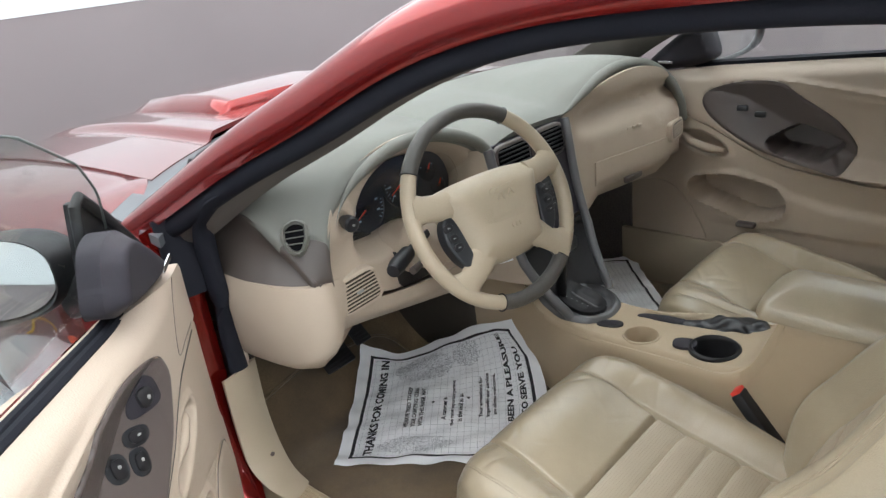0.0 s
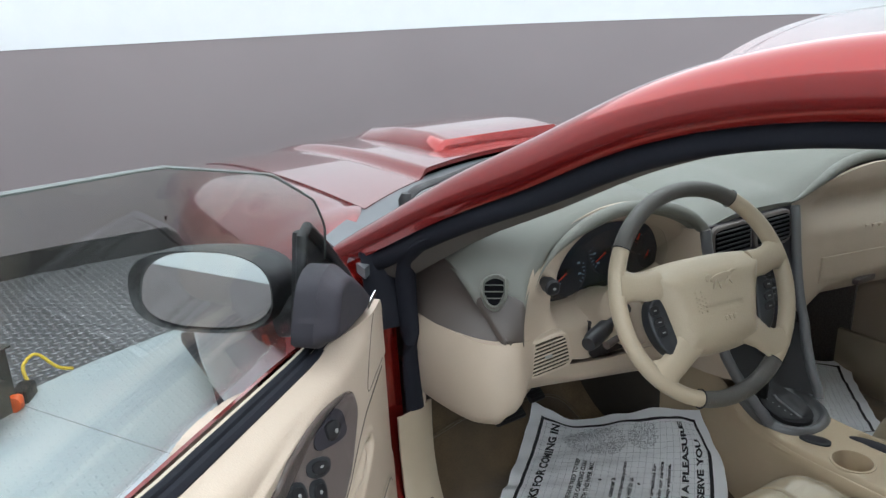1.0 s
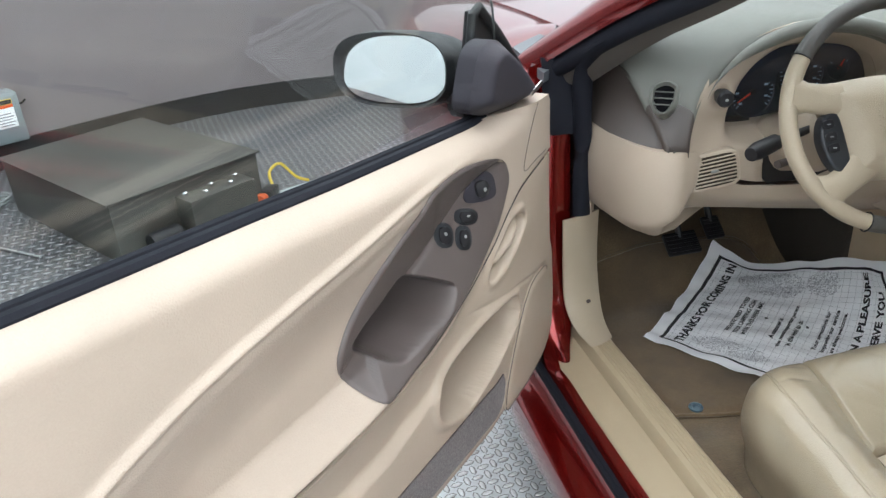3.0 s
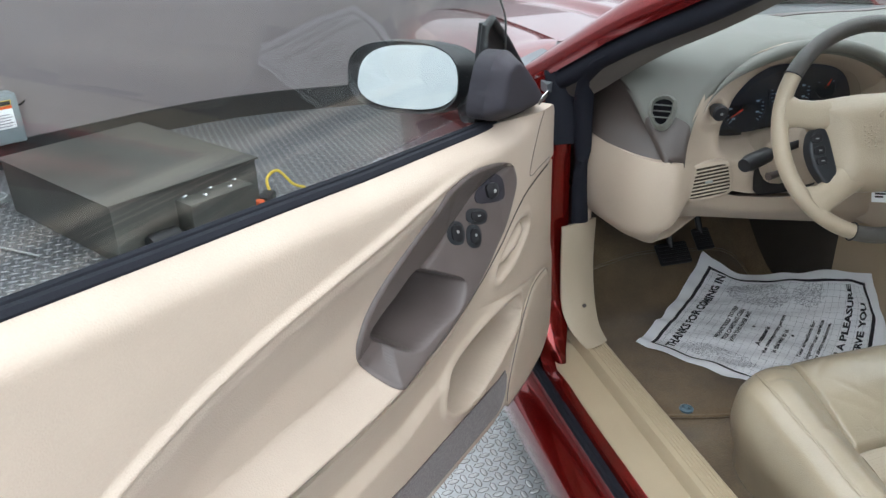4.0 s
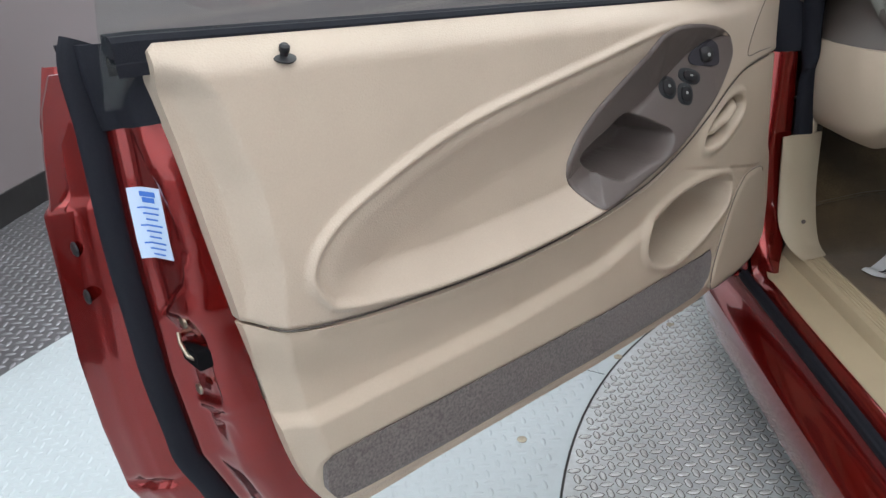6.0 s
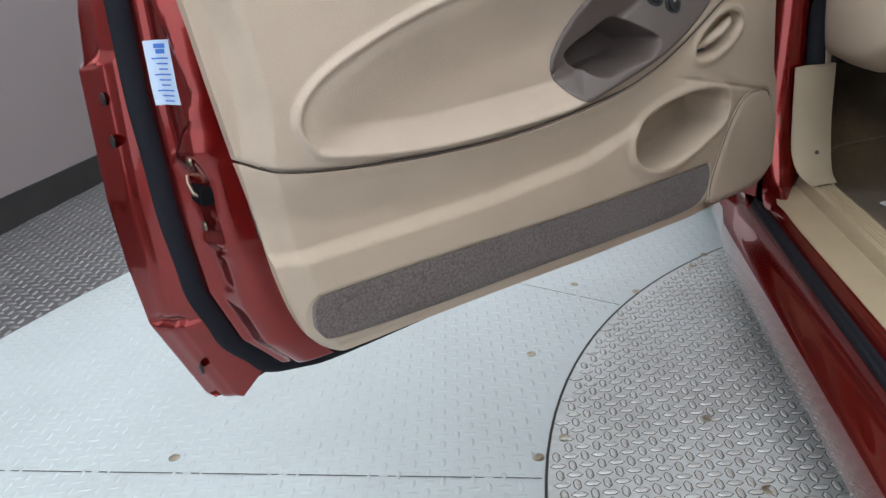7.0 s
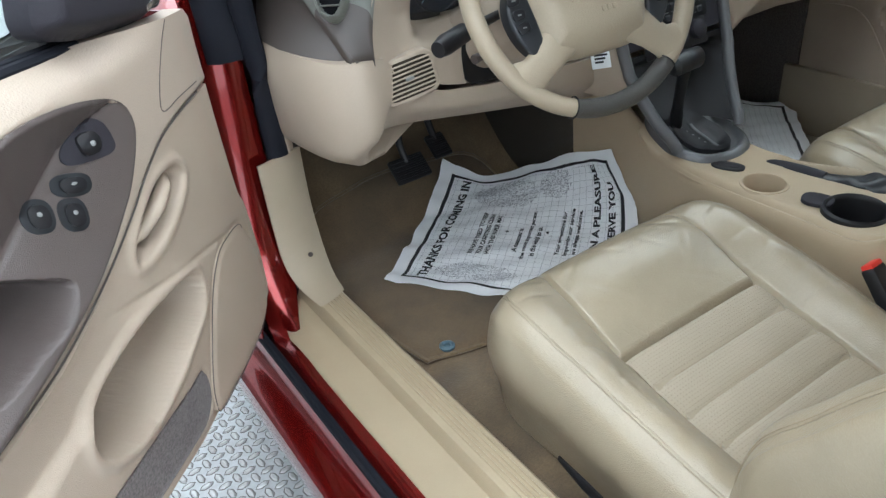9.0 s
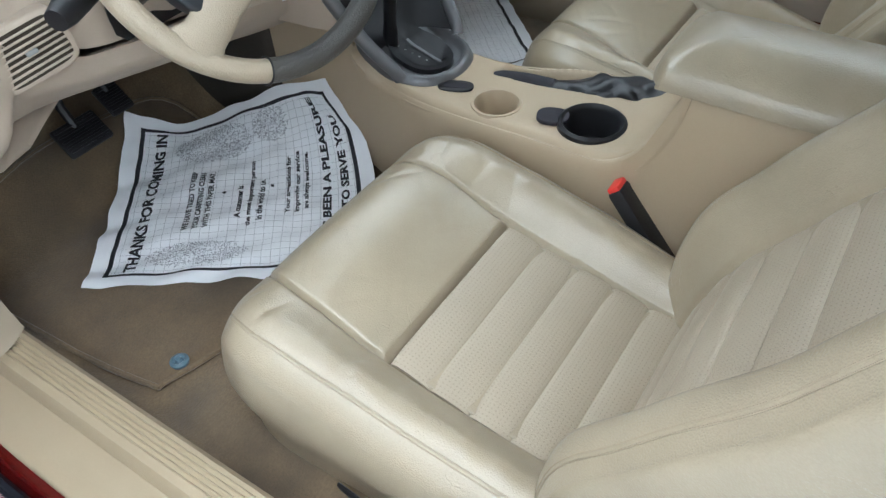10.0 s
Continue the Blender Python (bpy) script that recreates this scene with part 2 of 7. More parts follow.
RED_PLASTIC = material("red_plastic", (0.75, 0.05, 0.035), 0.35, grain=0.05)
BLUE_CAP = material("blue_grey_plastic", (0.09, 0.15, 0.19), 0.35, grain=0.1)
GAUGE = material("dark_blue_gauge_face", (0.012, 0.018, 0.035), 0.35, grain=0.1)
GAUGE_MARK = material("pale_blue_gauge_marks", (0.35, 0.5, 0.65), 0.5, grain=0.05)
NEEDLE = material("red_gauge_needle", (0.8, 0.05, 0.02), 0.5, grain=0.05)
GREEN_GLOW = glow_material("green_trip_digits", (0.25, 1.0, 0.05), 1.2)
BUTTON = material("black_button", (0.02, 0.022, 0.026), 0.35, grain=0.1)
ICON = material("pale_icon_print", (0.26, 0.27, 0.26), 0.6, grain=0.05)
WINDOW = glass_material("tinted_side_glass", (0.91, 0.94, 0.93))
PANE_EDGE = material("ground_glass_edge", (0.14, 0.16, 0.155), 0.35, grain=0.1)
CLEAR = glass_material("clear_windscreen", (0.94, 0.96, 0.955))
LENS = glass_material("clear_gauge_lens", (0.92, 0.92, 0.92))
MIRROR = material("mirror_silver", (0.8, 0.82, 0.82), 0.02, 1.0)
REAR_PANEL = glow_material("luminous_rear_fabric", (0.95, 0.98, 1.0), REAR_GLOW)
CEILING = glow_material("luminous_ceiling_fabric", (1.0, 1.0, 1.0), CEILING_GLOW)
STITCH = material("tan_thread", (0.36, 0.3, 0.215), 0.8, grain=0.1)


# ---- geometry helpers ----
def catmull(pts, n=8, closed=False):
    """A smooth curve through points, n steps from each to the next."""
    p = np.array(pts, float)
    k = len(p)
    out = []
    for i in range(k if closed else k - 1):
        a, b, c, d = (p[(i + j) % k] if closed else p[min(max(i + j, 0), k - 1)] for j in (-1, 0, 1, 2))
        for s in np.linspace(0, 1, n, endpoint=False):
            out.append(0.5 * (2 * b + (c - a) * s + (2 * a - 5 * b + 4 * c - d) * s * s + (3 * b - a - 3 * c + d) * s ** 3))
    if not closed:
        out.append(p[-1])
    return np.array(out)


def resample(pts, n, closed=False):
    p = np.array(pts, float)
    if closed:
        p = np.vstack([p, p[:1]])
    s = np.r_[0, np.cumsum(np.linalg.norm(np.diff(p, axis=0), axis=1))]
    t = np.linspace(0, s[-1], n, endpoint=not closed)
    return np.stack([np.interp(t, s, p[:, k]) for k in range(p.shape[1])], 1)


def sheet(P, close_u=False, close_v=False):
    """Verts and faces of a grid of points (nu, nv, 3)."""
    nu, nv = P.shape[:2]
    faces = []
    for i in range(nu if close_u else nu - 1):
        for j in range(nv if close_v else nv - 1):
            a, b = (i + 1) % nu, (j + 1) % nv
            faces.append((i * nv + j, a * nv + j, a * nv + b, i * nv + b))
    return P.reshape(-1, 3), faces


def shell(P, off):
    """A grid of points given a thickness along off."""
    nu, nv = P.shape[:2]
    V, F = sheet(P)
    n = len(V)
    W = V + np.broadcast_to(np.array(off, float), P.shape).reshape(-1, 3)
    faces = list(F) + [tuple(n + k for k in reversed(f)) for f in F]
    rim = [i * nv for i in range(nu)] + [(nu - 1) * nv + j for j in range(1, nv)] + [i * nv + nv - 1 for i in range(nu - 2, -1, -1)] + [j for j in range(nv - 2, 0, -1)]
    for a, b in zip(rim, rim[1:] + rim[:1]):
        faces.append((b, a, n + a, n + b))
    return np.vstack([V, W]), faces


def merged(*geos):
    V, F, k = [], [], 0
    for v, f in geos:
        V.append(np.array(v, float).reshape(-1, 3))
        F += [tuple(i + k for i in face) for face in f]
        k += len(V[-1])
    return np.vstack(V), F


def moved(geo, m):
    v = np.array(geo[0], float)
    r = np.array(m.to_3x3())
    return v @ r.T + np.array(m.translation), geo[1]


def tube(path, r, seg=12, caps=True, closed=False, squash=None, up=(0, 0, 1)):
    """A round or flattened bar along a path; r may vary along it. squash: (across, along up) factors."""
    p = np.array(path, float)
    n = len(p)
    rr = np.broadcast_to(np.array(r, float), (n,))
    d = np.roll(p, -1, 0) - np.roll(p, 1, 0) if closed else np.gradient(p, axis=0)
    d /= np.linalg.norm(d, axis=1, keepdims=True) + 1e-12
    rings = []
    u = np.array(up, float)
    for k in range(n):
        a = np.cross(d[k], u)
        if np.linalg.norm(a) < 1e-4:
            a = np.cross(d[k], (1, 0, 0))
        a /= np.linalg.norm(a)
        b = np.cross(a, d[k])
        sx, sy = squash or (1, 1)
        t = np.linspace(0, 2 * np.pi, seg, endpoint=False)
        rings.append(p[k] + rr[k] * (sx * np.cos(t)[:, None] * a + sy * np.sin(t)[:, None] * b))
    P = np.array(rings)
    V, F = sheet(P, close_u=closed, close_v=True)
    if caps and not closed:
        F = F + [tuple(range(seg)), tuple((n - 1) * seg + j for j in reversed(range(seg)))]
    return V, F


def lathe(profile, seg=32, axis="z"):
    """A turned body from (radius, height) pairs."""
    t = np.linspace(0, 2 * np.pi, seg, endpoint=False)
    P = np.array([[(r * np.cos(a), r * np.sin(a), h) for a in t] for r, h in profile])
    if axis == "y":
        P = P[..., [0, 2, 1]]
    if axis == "x":
        P = P[..., [2, 0, 1]]
    V, F = sheet(P, close_v=True)
    k = len(profile)
    return V, F + [tuple(range(seg)), tuple((k - 1) * seg + j for j in reversed(range(seg)))]


def turned(profile, seg=40):
    """An open turned skin from (radius, height) pairs, with no end caps."""
    t = np.linspace(0, 2 * np.pi, seg, endpoint=False)
    return sheet(np.array([[(r * np.cos(a), r * np.sin(a), h) for a in t] for r, h in profile]), close_v=True)


def rbox(lo, hi, bevel=0.004, seg=2):
    """A box with rounded edges."""
    bm = bmesh.new()
    bmesh.ops.create_cube(bm, size=1)
    lo, hi = Vector(lo), Vector(hi)
    for v in bm.verts:
        v.co = Vector([(lo[i] + hi[i]) / 2 + v.co[i] * (hi[i] - lo[i]) for i in range(3)])
    if bevel:
        bmesh.ops.bevel(bm, geom=list(bm.edges), offset=bevel, segments=seg, profile=0.5, affect="EDGES")
    bm.verts.ensure_lookup_table()
    bm.verts.index_update()
    geo = (np.array([v.co[:] for v in bm.verts]), [tuple(v.index for v in f.verts) for f in bm.faces])
    bm.free()
    return geo


def prism(outline, z0, z1, bevel=0.0, steps=3):
    """A plate of a 2D outline between two heights, its upper rim rounded by bevel."""
    o = np.array(outline, float)
    area = np.sum(o[:, 0] * np.roll(o[:, 1], -1) - o[:, 1] * np.roll(o[:, 0], -1))
    if area < 0:
        o = o[::-1]
    t = np.roll(o, -1, 0) - np.roll(o, 1, 0)
    t /= np.linalg.norm(t, axis=1, keepdims=True) + 1e-12
    inward = np.stack([-t[:, 1], t[:, 0]], 1)
    rings = [np.c_[o, np.full(len(o), z0)]]
    if bevel:
        for a in np.linspace(0, np.pi / 2, steps + 1):
            rings.append(np.c_[o + inward * bevel * (1 - np.cos(a)), np.full(len(o), z1 - bevel + bevel * np.sin(a))])
    else:
        rings.append(np.c_[o, np.full(len(o), z1)])
    V, F = sheet(np.array(rings), close_v=True)
    n, k = len(o), len(rings)
    return V, [tuple(reversed(f)) for f in F] + [tuple(reversed(range(n))), tuple((k - 1) * n + j for j in range(n))]


def distance(points, outline):
    """Signed distance of 2D points to a closed outline (negative inside), and the nearest points on it."""
    a = np.array(outline, float)
    b = np.roll(a, -1, 0)
    best = np.full(len(points), 1e9)
    near = np.zeros((len(points), 2))
    inside = np.zeros(len(points), bool)
    for p, q in zip(a, b):
        e = q - p
        s = np.clip(((points - p) @ e) / (e @ e + 1e-12), 0, 1)
        c = p + s[:, None] * e
        d = np.linalg.norm(points - c, axis=1)
        m = d < best
        best[m], near[m] = d[m], c[m]
        cross = ((p[1] > points[:, 1]) != (q[1] > points[:, 1])) & (points[:, 0] < (q[0] - p[0]) * (points[:, 1] - p[1]) / (q[1] - p[1] + 1e-12) + p[0])
        inside ^= cross
    return np.where(inside, -best, best), near


def soft(x, lo, hi):
    t = np.clip((x - lo) / (hi - lo), 0, 1)
    return t * t * (3 - 2 * t)


def patch(outline, height, cell, depth, place):
    """A relief inside a 2D outline: height(p) above it, its rim drawn back by depth; place(p, h) puts it into space."""
    o = np.array(outline, float)
    lo, hi = o.min(0) - cell, o.max(0) + cell
    nx, ny = (np.ceil((hi - lo) / cell).astype(int) + 1)
    gx, gy = np.meshgrid(np.arange(nx), np.arange(ny), indexing="ij")
    pts = np.stack([lo[0] + gx.ravel() * cell, lo[1] + gy.ravel() * cell], 1)
    sd, near = distance(pts, o)
    keep = sd < 0.45 * cell
    idx = np.arange(nx * ny).reshape(nx, ny)
    quads = np.stack([idx[:-1, :-1], idx[1:, :-1], idx[1:, 1:], idx[:-1, 1:]], -1).reshape(-1, 4)
    quads = quads[keep[quads].all(1)]
    used = np.unique(quads)
    edges = {}
    for q in quads:
        for a, b in zip(q, np.roll(q, -1)):
            k = (min(a, b), max(a, b))
            edges[k] = None if k in edges else (a, b)
    rim = [e for e in edges.values() if e]
    on_rim = np.unique(np.array(rim))
    pts[on_rim] = near[on_rim]
    new_index = -np.ones(nx * ny, int)
    new_index[used] = np.arange(len(used))
    p = pts[used]
    h = height(p)
    V = place(p, h)
    F = [tuple(new_index[q]) for q in quads]
    rim_points = new_index[on_rim]
    back = {}
    W = place(p[rim_points], h[rim_points] - depth)
    for n, k in enumerate(rim_points):
        back[k] = len(used) + n
    for a, b in rim:
        a, b = new_index[a], new_index[b]
        F.append((b, a, back[a], back[b]))
    return np.vstack([V, W]), F


def link(name, geo, mat, smooth=True, sharp=40):
    me = bpy.data.meshes.new(name)
    v, f = geo
    me.from_pydata([tuple(map(float, p)) for p in v], [], [tuple(int(i) for i in g) for g in f])
    me.validate()
    me.materials.append(mat)
    if smooth:
        me.polygons.foreach_set("use_smooth", [True] * len(me.polygons))
        me.set_sharp_from_angle(angle=radians(sharp))
    me.update()
    return new(name, me)


def part(name, geo, mat, parent, label="", smooth=True, sharp=40, kind=""):
    ob = link(name, geo, mat, smooth, sharp)
    ob.parent = parent
    return tagged(ob, label, kind=kind)


def thing(name, label, category, m=None, group="", kind=""):
    ob = new(name)
    ob.empty_display_size = 0.1
    ob.matrix_world = m or Matrix()
    return tagged(ob, label, category, group, kind)


def whole(name, geo, mat, label, category, group="", kind="", m=None, smooth=True, sharp=40):
    ob = link(name, geo, mat, smooth, sharp)
    if m is not None:
        ob.matrix_world = m
    return tagged(ob, label, category, group, kind)


def text_geo(words, size, width=None):
    """Flat lettering in the built-in font, as verts and faces in the xy plane, centred."""
    cu = bpy.data.curves.new("lettering", "FONT")
    cu.body, cu.size, cu.align_x, cu.align_y = words, size, "CENTER", "CENTER"
    cu.resolution_u = 2
    cu.offset = 0.04
    ob = new("lettering", cu)
    bpy.context.view_layer.update()
    me = bpy.data.meshes.new_from_object(ob.evaluated_get(bpy.context.evaluated_depsgraph_get()))
    v = np.array([p.co[:] for p in me.vertices])
    f = [tuple(g.vertices) for g in me.polygons]
    bpy.data.objects.remove(ob)
    bpy.data.curves.remove(cu)
    bpy.data.meshes.remove(me)
    if width:
        v[:, 0] *= width / (v[:, 0].max() - v[:, 0].min())
    return v, f


def oval(cx, cy, rx, ry, n=32, turn=0.0, power=2.0):
    t = np.linspace(0, 2 * np.pi, n, endpoint=False)
    x = rx * np.sign(np.cos(t)) * np.abs(np.cos(t)) ** (2 / power)
    y = ry * np.sign(np.sin(t)) * np.abs(np.sin(t)) ** (2 / power)
    c, s = np.cos(radians(turn)), np.sin(radians(turn))
    return np.stack([cx + c * x - s * y, cy + s * x + c * y], 1)


# ---- the booth: floor, turntable, walls, ceiling ----
CENTRE = np.array([0.0, -0.64])
CORNERS = [(-3.62, -4.6), (-3.62, 2.3), (-1.65, 3.5), (1.8, 3.5), (3.7, 2.2), (3.7, -4.6)]
WALLS = [CORNERS[0]]
for before, corner, after in zip(CORNERS, CORNERS[1:], CORNERS[2:]):
    a, b, c = (np.array(p) for p in (before, corner, after))
    p0, p2 = b + (a - b) / np.linalg.norm(a - b) * 0.55, b + (c - b) / np.linalg.norm(c - b) * 0.55
    WALLS += [tuple((1 - s) ** 2 * p0 + 2 * s * (1 - s) * b + s * s * p2) for s in np.linspace(0, 1, 9)]
WALLS.append(CORNERS[-1])
SPLIT, TOP = 1.2, 3.3


def disc(r0, r1, z, n=128):
    t = np.linspace(0, 2 * np.pi, n, endpoint=False)
    P = np.array([np.stack([CENTRE[0] + r * np.cos(t), CENTRE[1] + r * np.sin(t), np.full(n, z)], 1) for r in (r0, r1)])
    V, F = sheet(P, close_v=True)
    return V, F if r0 > 0.01 else F


floor = whole("floor", rbox((-3.8, -4.8, -0.12), (3.9, 3.8, -0.006), 0), PLATE_DARK, "dark grey steel tread plate booth floor", "floor", kind="structure")
ring = whole("turntable_ring", disc(1.366, 2.95, 0.0), PLATE_LIGHT, "pale painted tread plate ring round the turntable", "floor", kind="structure", smooth=False)
table = whole("turntable", disc(0.001, 1.36, 0.0), PLATE_STEEL, "worn silver tread plate turntable under the car", "turntable", kind="structure", smooth=False)


TREAD_TURN = radians(8)


def lozenges(inside, pitch, length, width, rise, z, jitter=0.0):
    """Raised tread lozenges in alternating directions, joined into one mesh."""
    rng = np.random.RandomState(5)
    V, F = [], []
    ring_pts = np.array([(-0.5, 0, 0), (-0.24, -0.5, 0), (0.24, -0.5, 0), (0.5, 0, 0), (0.24, 0.5, 0), (-0.24, 0.5, 0), (-0.33, 0, 1), (0.33, 0, 1), (-0.16, -0.27, 1), (0.16, -0.27, 1), (0.16, 0.27, 1), (-0.16, 0.27, 1)])
    faces = [(0, 1, 8, 6), (1, 2, 9, 8), (2, 3, 7, 9), (3, 4, 10, 7), (4, 5, 11, 10), (5, 0, 6, 11), (6, 8, 11), (8, 9, 10, 11), (9, 7, 10)]
    ct, st = math.cos(TREAD_TURN), math.sin(TREAD_TURN)
    k = 0
    for i, x0 in enumerate(np.arange(-4.4, 2.2, pitch)):
        for j, y0 in enumerate(np.arange(-3.4, 4.4, pitch)):
            x, y = ct * x0 - st * y0, st * x0 + ct * y0
            if not inside(x, y):
                continue
            a = TREAD_TURN + (math.pi / 2 if (i + j) % 2 else 0)
            c, s = math.cos(a), math.sin(a)
            p = ring_pts * (length, width, rise)
            q = np.stack([x + c * p[:, 0] - s * p[:, 1], y + s * p[:, 0] + c * p[:, 1], z + p[:, 2]], 1)
            V.append(q)
            F += [tuple(n + k for n in f) for f in faces]
            k += len(q)
    return np.vstack(V), F


def radius(x, y):
    return math.hypot(x - CENTRE[0], y - CENTRE[1])


whole("turntable_tread", lozenges(lambda x, y: radius(x, y) < 1.35 and x < -0.62 and -1.9 < y < 1.2, 0.0262, 0.0285, 0.0112, 0.003, 0.0), PLATE_WORN,
      "raised worn lozenge tread on the silver turntable", "tread", kind="stuff")
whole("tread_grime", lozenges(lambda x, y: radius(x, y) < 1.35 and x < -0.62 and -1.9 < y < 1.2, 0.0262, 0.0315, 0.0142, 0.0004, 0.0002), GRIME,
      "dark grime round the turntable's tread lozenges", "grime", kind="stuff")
whole("ring_tread", lozenges(lambda x, y: 1.39 < radius(x, y) < 2.93 and x < -0.3 and y > -1.9, 0.0275, 0.029, 0.0105, 0.0014, 0.0), PLATE_LIGHT,
      "raised lozenge tread on the pale ring", "tread", kind="stuff")
whole("floor_tread", lozenges(lambda x, y: radius(x, y) > 2.97 and (x < -1.0 or y > 1.5) and -3.7 < x < 0.6 and -1.2 < y < 3.7, 0.036, 0.036, 0.0135, 0.0026, -0.006), PLATE_TOPS,
      "raised lozenge tread on the dark floor", "tread", kind="stuff")


def joint(a, b, w=0.004):
    a, b = np.array(a), np.array(b)
    d = (b - a) / np.linalg.norm(b - a)
    n = np.array([-d[1], d[0]]) * w / 2
    return np.array([(*(a - n), 0.0012), (*(b - n), 0.0012), (*(b + n), 0.0012), (*(a + n), 0.0012)]), [(0, 1, 2, 3)]


seams = []
for deg in (150, 180, 210, 120, 90):
    d = np.array([math.cos(radians(deg)), math.sin(radians(deg))])
    seams.append(joint(CENTRE + d * 1.37, CENTRE + d * 2.95, 0.0025))
t_arc = np.linspace(radians(60), radians(260), 120)
P = np.array([np.stack([CENTRE[0] + r * np.cos(t_arc), CENTRE[1] + r * np.sin(t_arc), np.full(120, 0.0012)], 1) for r in (1.3612, 1.364)])
seams.append(sheet(P))
whole("plate_joint", merged(*seams), SEAM_DARK, "dark dirty joints between the floor plates", "joint", kind="structure", smooth=False)
screw_geo = lathe([(0.011, 0.0), (0.011, 0.0018), (0.008, 0.0026), (0.0045, 0.0026), (0.004, 0.0015)], 16)
for n, (x, y) in enumerate([(-1.378, -0.581), (-1.139, 0.125), (-0.997, -0.661), (-1.058, -0.457), (-0.926, 0.362), (-2.1, -0.593), (-1.33, -0.7), (-1.33, -0.52), (-0.97, 0.28), (-1.3, 0.18), (-1.405, -0.2)]):
    whole("floor_screw", screw_geo, STEEL, "rusty countersunk screw in the floor plate", "screw", "floor screws", m=pose(x, y, 0.0))


def wall_run(z0, z1, thick, out=0.0):
    """A wall following the booth's plan between two heights."""
    p = np.array(WALLS, float)
    mid = np.array([0, -0.6])
    d = p - mid
    inner = p - d / np.linalg.norm(d, axis=1, keepdims=True) * out
    outer = p + d / np.linalg.norm(d, axis=1, keepdims=True) * thick
    V, F = [], []
    for a, b in ((inner, z0), (inner, z1), (outer, z1), (outer, z0)):
        V.append(np.c_[a, np.full(len(a), b)])
    n = len(p)
    for k in range(4):
        for i in range(n - 1):
            F.append((k * n + i, k * n + i + 1, ((k + 1) % 4) * n + i + 1, ((k + 1) % 4) * n + i))
    return np.vstack(V), F


whole("wall_lower", wall_run(-0.006, SPLIT, 0.15), WALL_GREY, "smooth mid grey lower booth wall", "wall", kind="structure")
whole("wall_upper", wall_run(SPLIT, TOP, 0.15, 0.004), WALL_WHITE, "bright white upper booth wall", "wall", kind="structure")
whole("wall_rear", rbox((-3.62, -4.75, -0.006), (3.7, -4.6, TOP), 0), REAR_PANEL, "luminous white fabric rear wall", "wall", kind="structure", smooth=False)
whole("baseboard", wall_run(-0.006, 0.13, 0.0, 0.012), BASE_BLACK, "black rubber baseboard along the grey wall", "baseboard", kind="structure", smooth=False)
whole("ceiling", rbox((-3.7, -4.7, TOP), (3.8, 3.6, TOP + 0.05), 0), CEILING, "large luminous white fabric ceiling light", "ceiling light", kind="structure", smooth=False)

# the steel box with its winch gear, and the switch box on the slanting wall
BOX_TURN = math.degrees(math.atan2(1.83 - 1.44, -1.434 + 1.975))
box_m = pose(-1.975, 1.44, -0.006, 0, 0, BOX_TURN)
drive_box = thing("drive_box", "low dark olive steel drive box standing on the tread floor", "machine box", box_m)
part("body", rbox((0.0, 0, 0), (0.66, 0.92, 0.245), 0.006), BOX_PAINT, drive_box)
part("lid", rbox((-0.012, -0.012, 0.245), (0.672, 0.932, 0.253), 0.003), BOX_PAINT, drive_box, "flat dusty steel lid")
part("bracket", rbox((0.26, -0.11, 0.06), (0.56, 0.001, 0.19), 0.006), BOX_PAINT, drive_box)
for k in range(5):
    part("bolt", moved(lathe([(0.011, 0), (0.011, 0.012), (0.007, 0.016)], 6), pose(0.29 + 0.058 * k, -0.03 - 0.05 * (k % 2), 0.19)), CHROME, drive_box, "bright steel bolt")
part("motor", moved(lathe([(0.001, 0), (0.04, 0), (0.045, 0.02), (0.045, 0.12), (0.02, 0.14)], 20, "x"), pose(0.1, -0.05, 0.06)), BLACK, drive_box)
plug = thing("power_plug", "orange and black power plug lying by the box", "plug", box_m @ pose(0.72, 0.04, 0.0, 0, 0, 30))
part("body", rbox((-0.05, -0.03, 0), (0.05, 0.03, 0.06), 0.012), BLACK, plug)
part("collar", moved(lathe([(0.001, 0), (0.03, 0), (0.034, 0.02), (0.022, 0.05), (0.012, 0.07)], 16, "x"), pose(-0.11, 0, 0.035)), ORANGE, plug, "orange collar")
part("cable", tube(catmull([(0.05, 0, 0.04), (0.1, 0.03, 0.09), (0.16, 0.0, 0.11), (0.18, -0.06, 0.04), (0.22, -0.1, 0.008)], 8), 0.007, 8), YELLOW, plug, "yellow cable")

turn = math.degrees(math.atan2(3.5 - 2.3, -1.65 + 3.62))
sw_m = pose(-2.69, 2.86, 0.1, 0, 0, turn)
switch_box = thing("switch_box", "grey enamelled electrical switch box on the wall", "switch box", sw_m)
part("body", rbox((-0.095, -0.11, 0.045), (0.09, 0.02, 0.29), 0.006), SWITCH_GREY, switch_box)
part("door", rbox((-0.083, -0.118, 0.056), (0.078, -0.108, 0.28), 0.004), SWITCH_GREY, switch_box)
part("label_plate", rbox((-0.035, -0.121, 0.125), (0.055, -0.117, 0.222), 0.001), PAPER, switch_box, "white printed label")
for k in range(5):
    part("print_bar", rbox((-0.028, -0.1225, 0.135 + 0.014 * k), (0.035 + 0.01 * (k % 2), -0.1205, 0.14 + 0.014 * k), 0), GREY_INK, switch_box)
part("warning_label", rbox((-0.035, -0.1213, 0.238), (0.055, -0.1173, 0.264), 0.001), YELLOW, switch_box, "yellow and black warning label")
part("red_band", rbox((-0.035, -0.1217, 0.222), (0.055, -0.1175, 0.236), 0.001), ORANGE, switch_box, "orange label band")
part("warning_print", rbox((0.0, -0.1225, 0.241), (0.052, -0.1205, 0.261), 0), INK, switch_box)
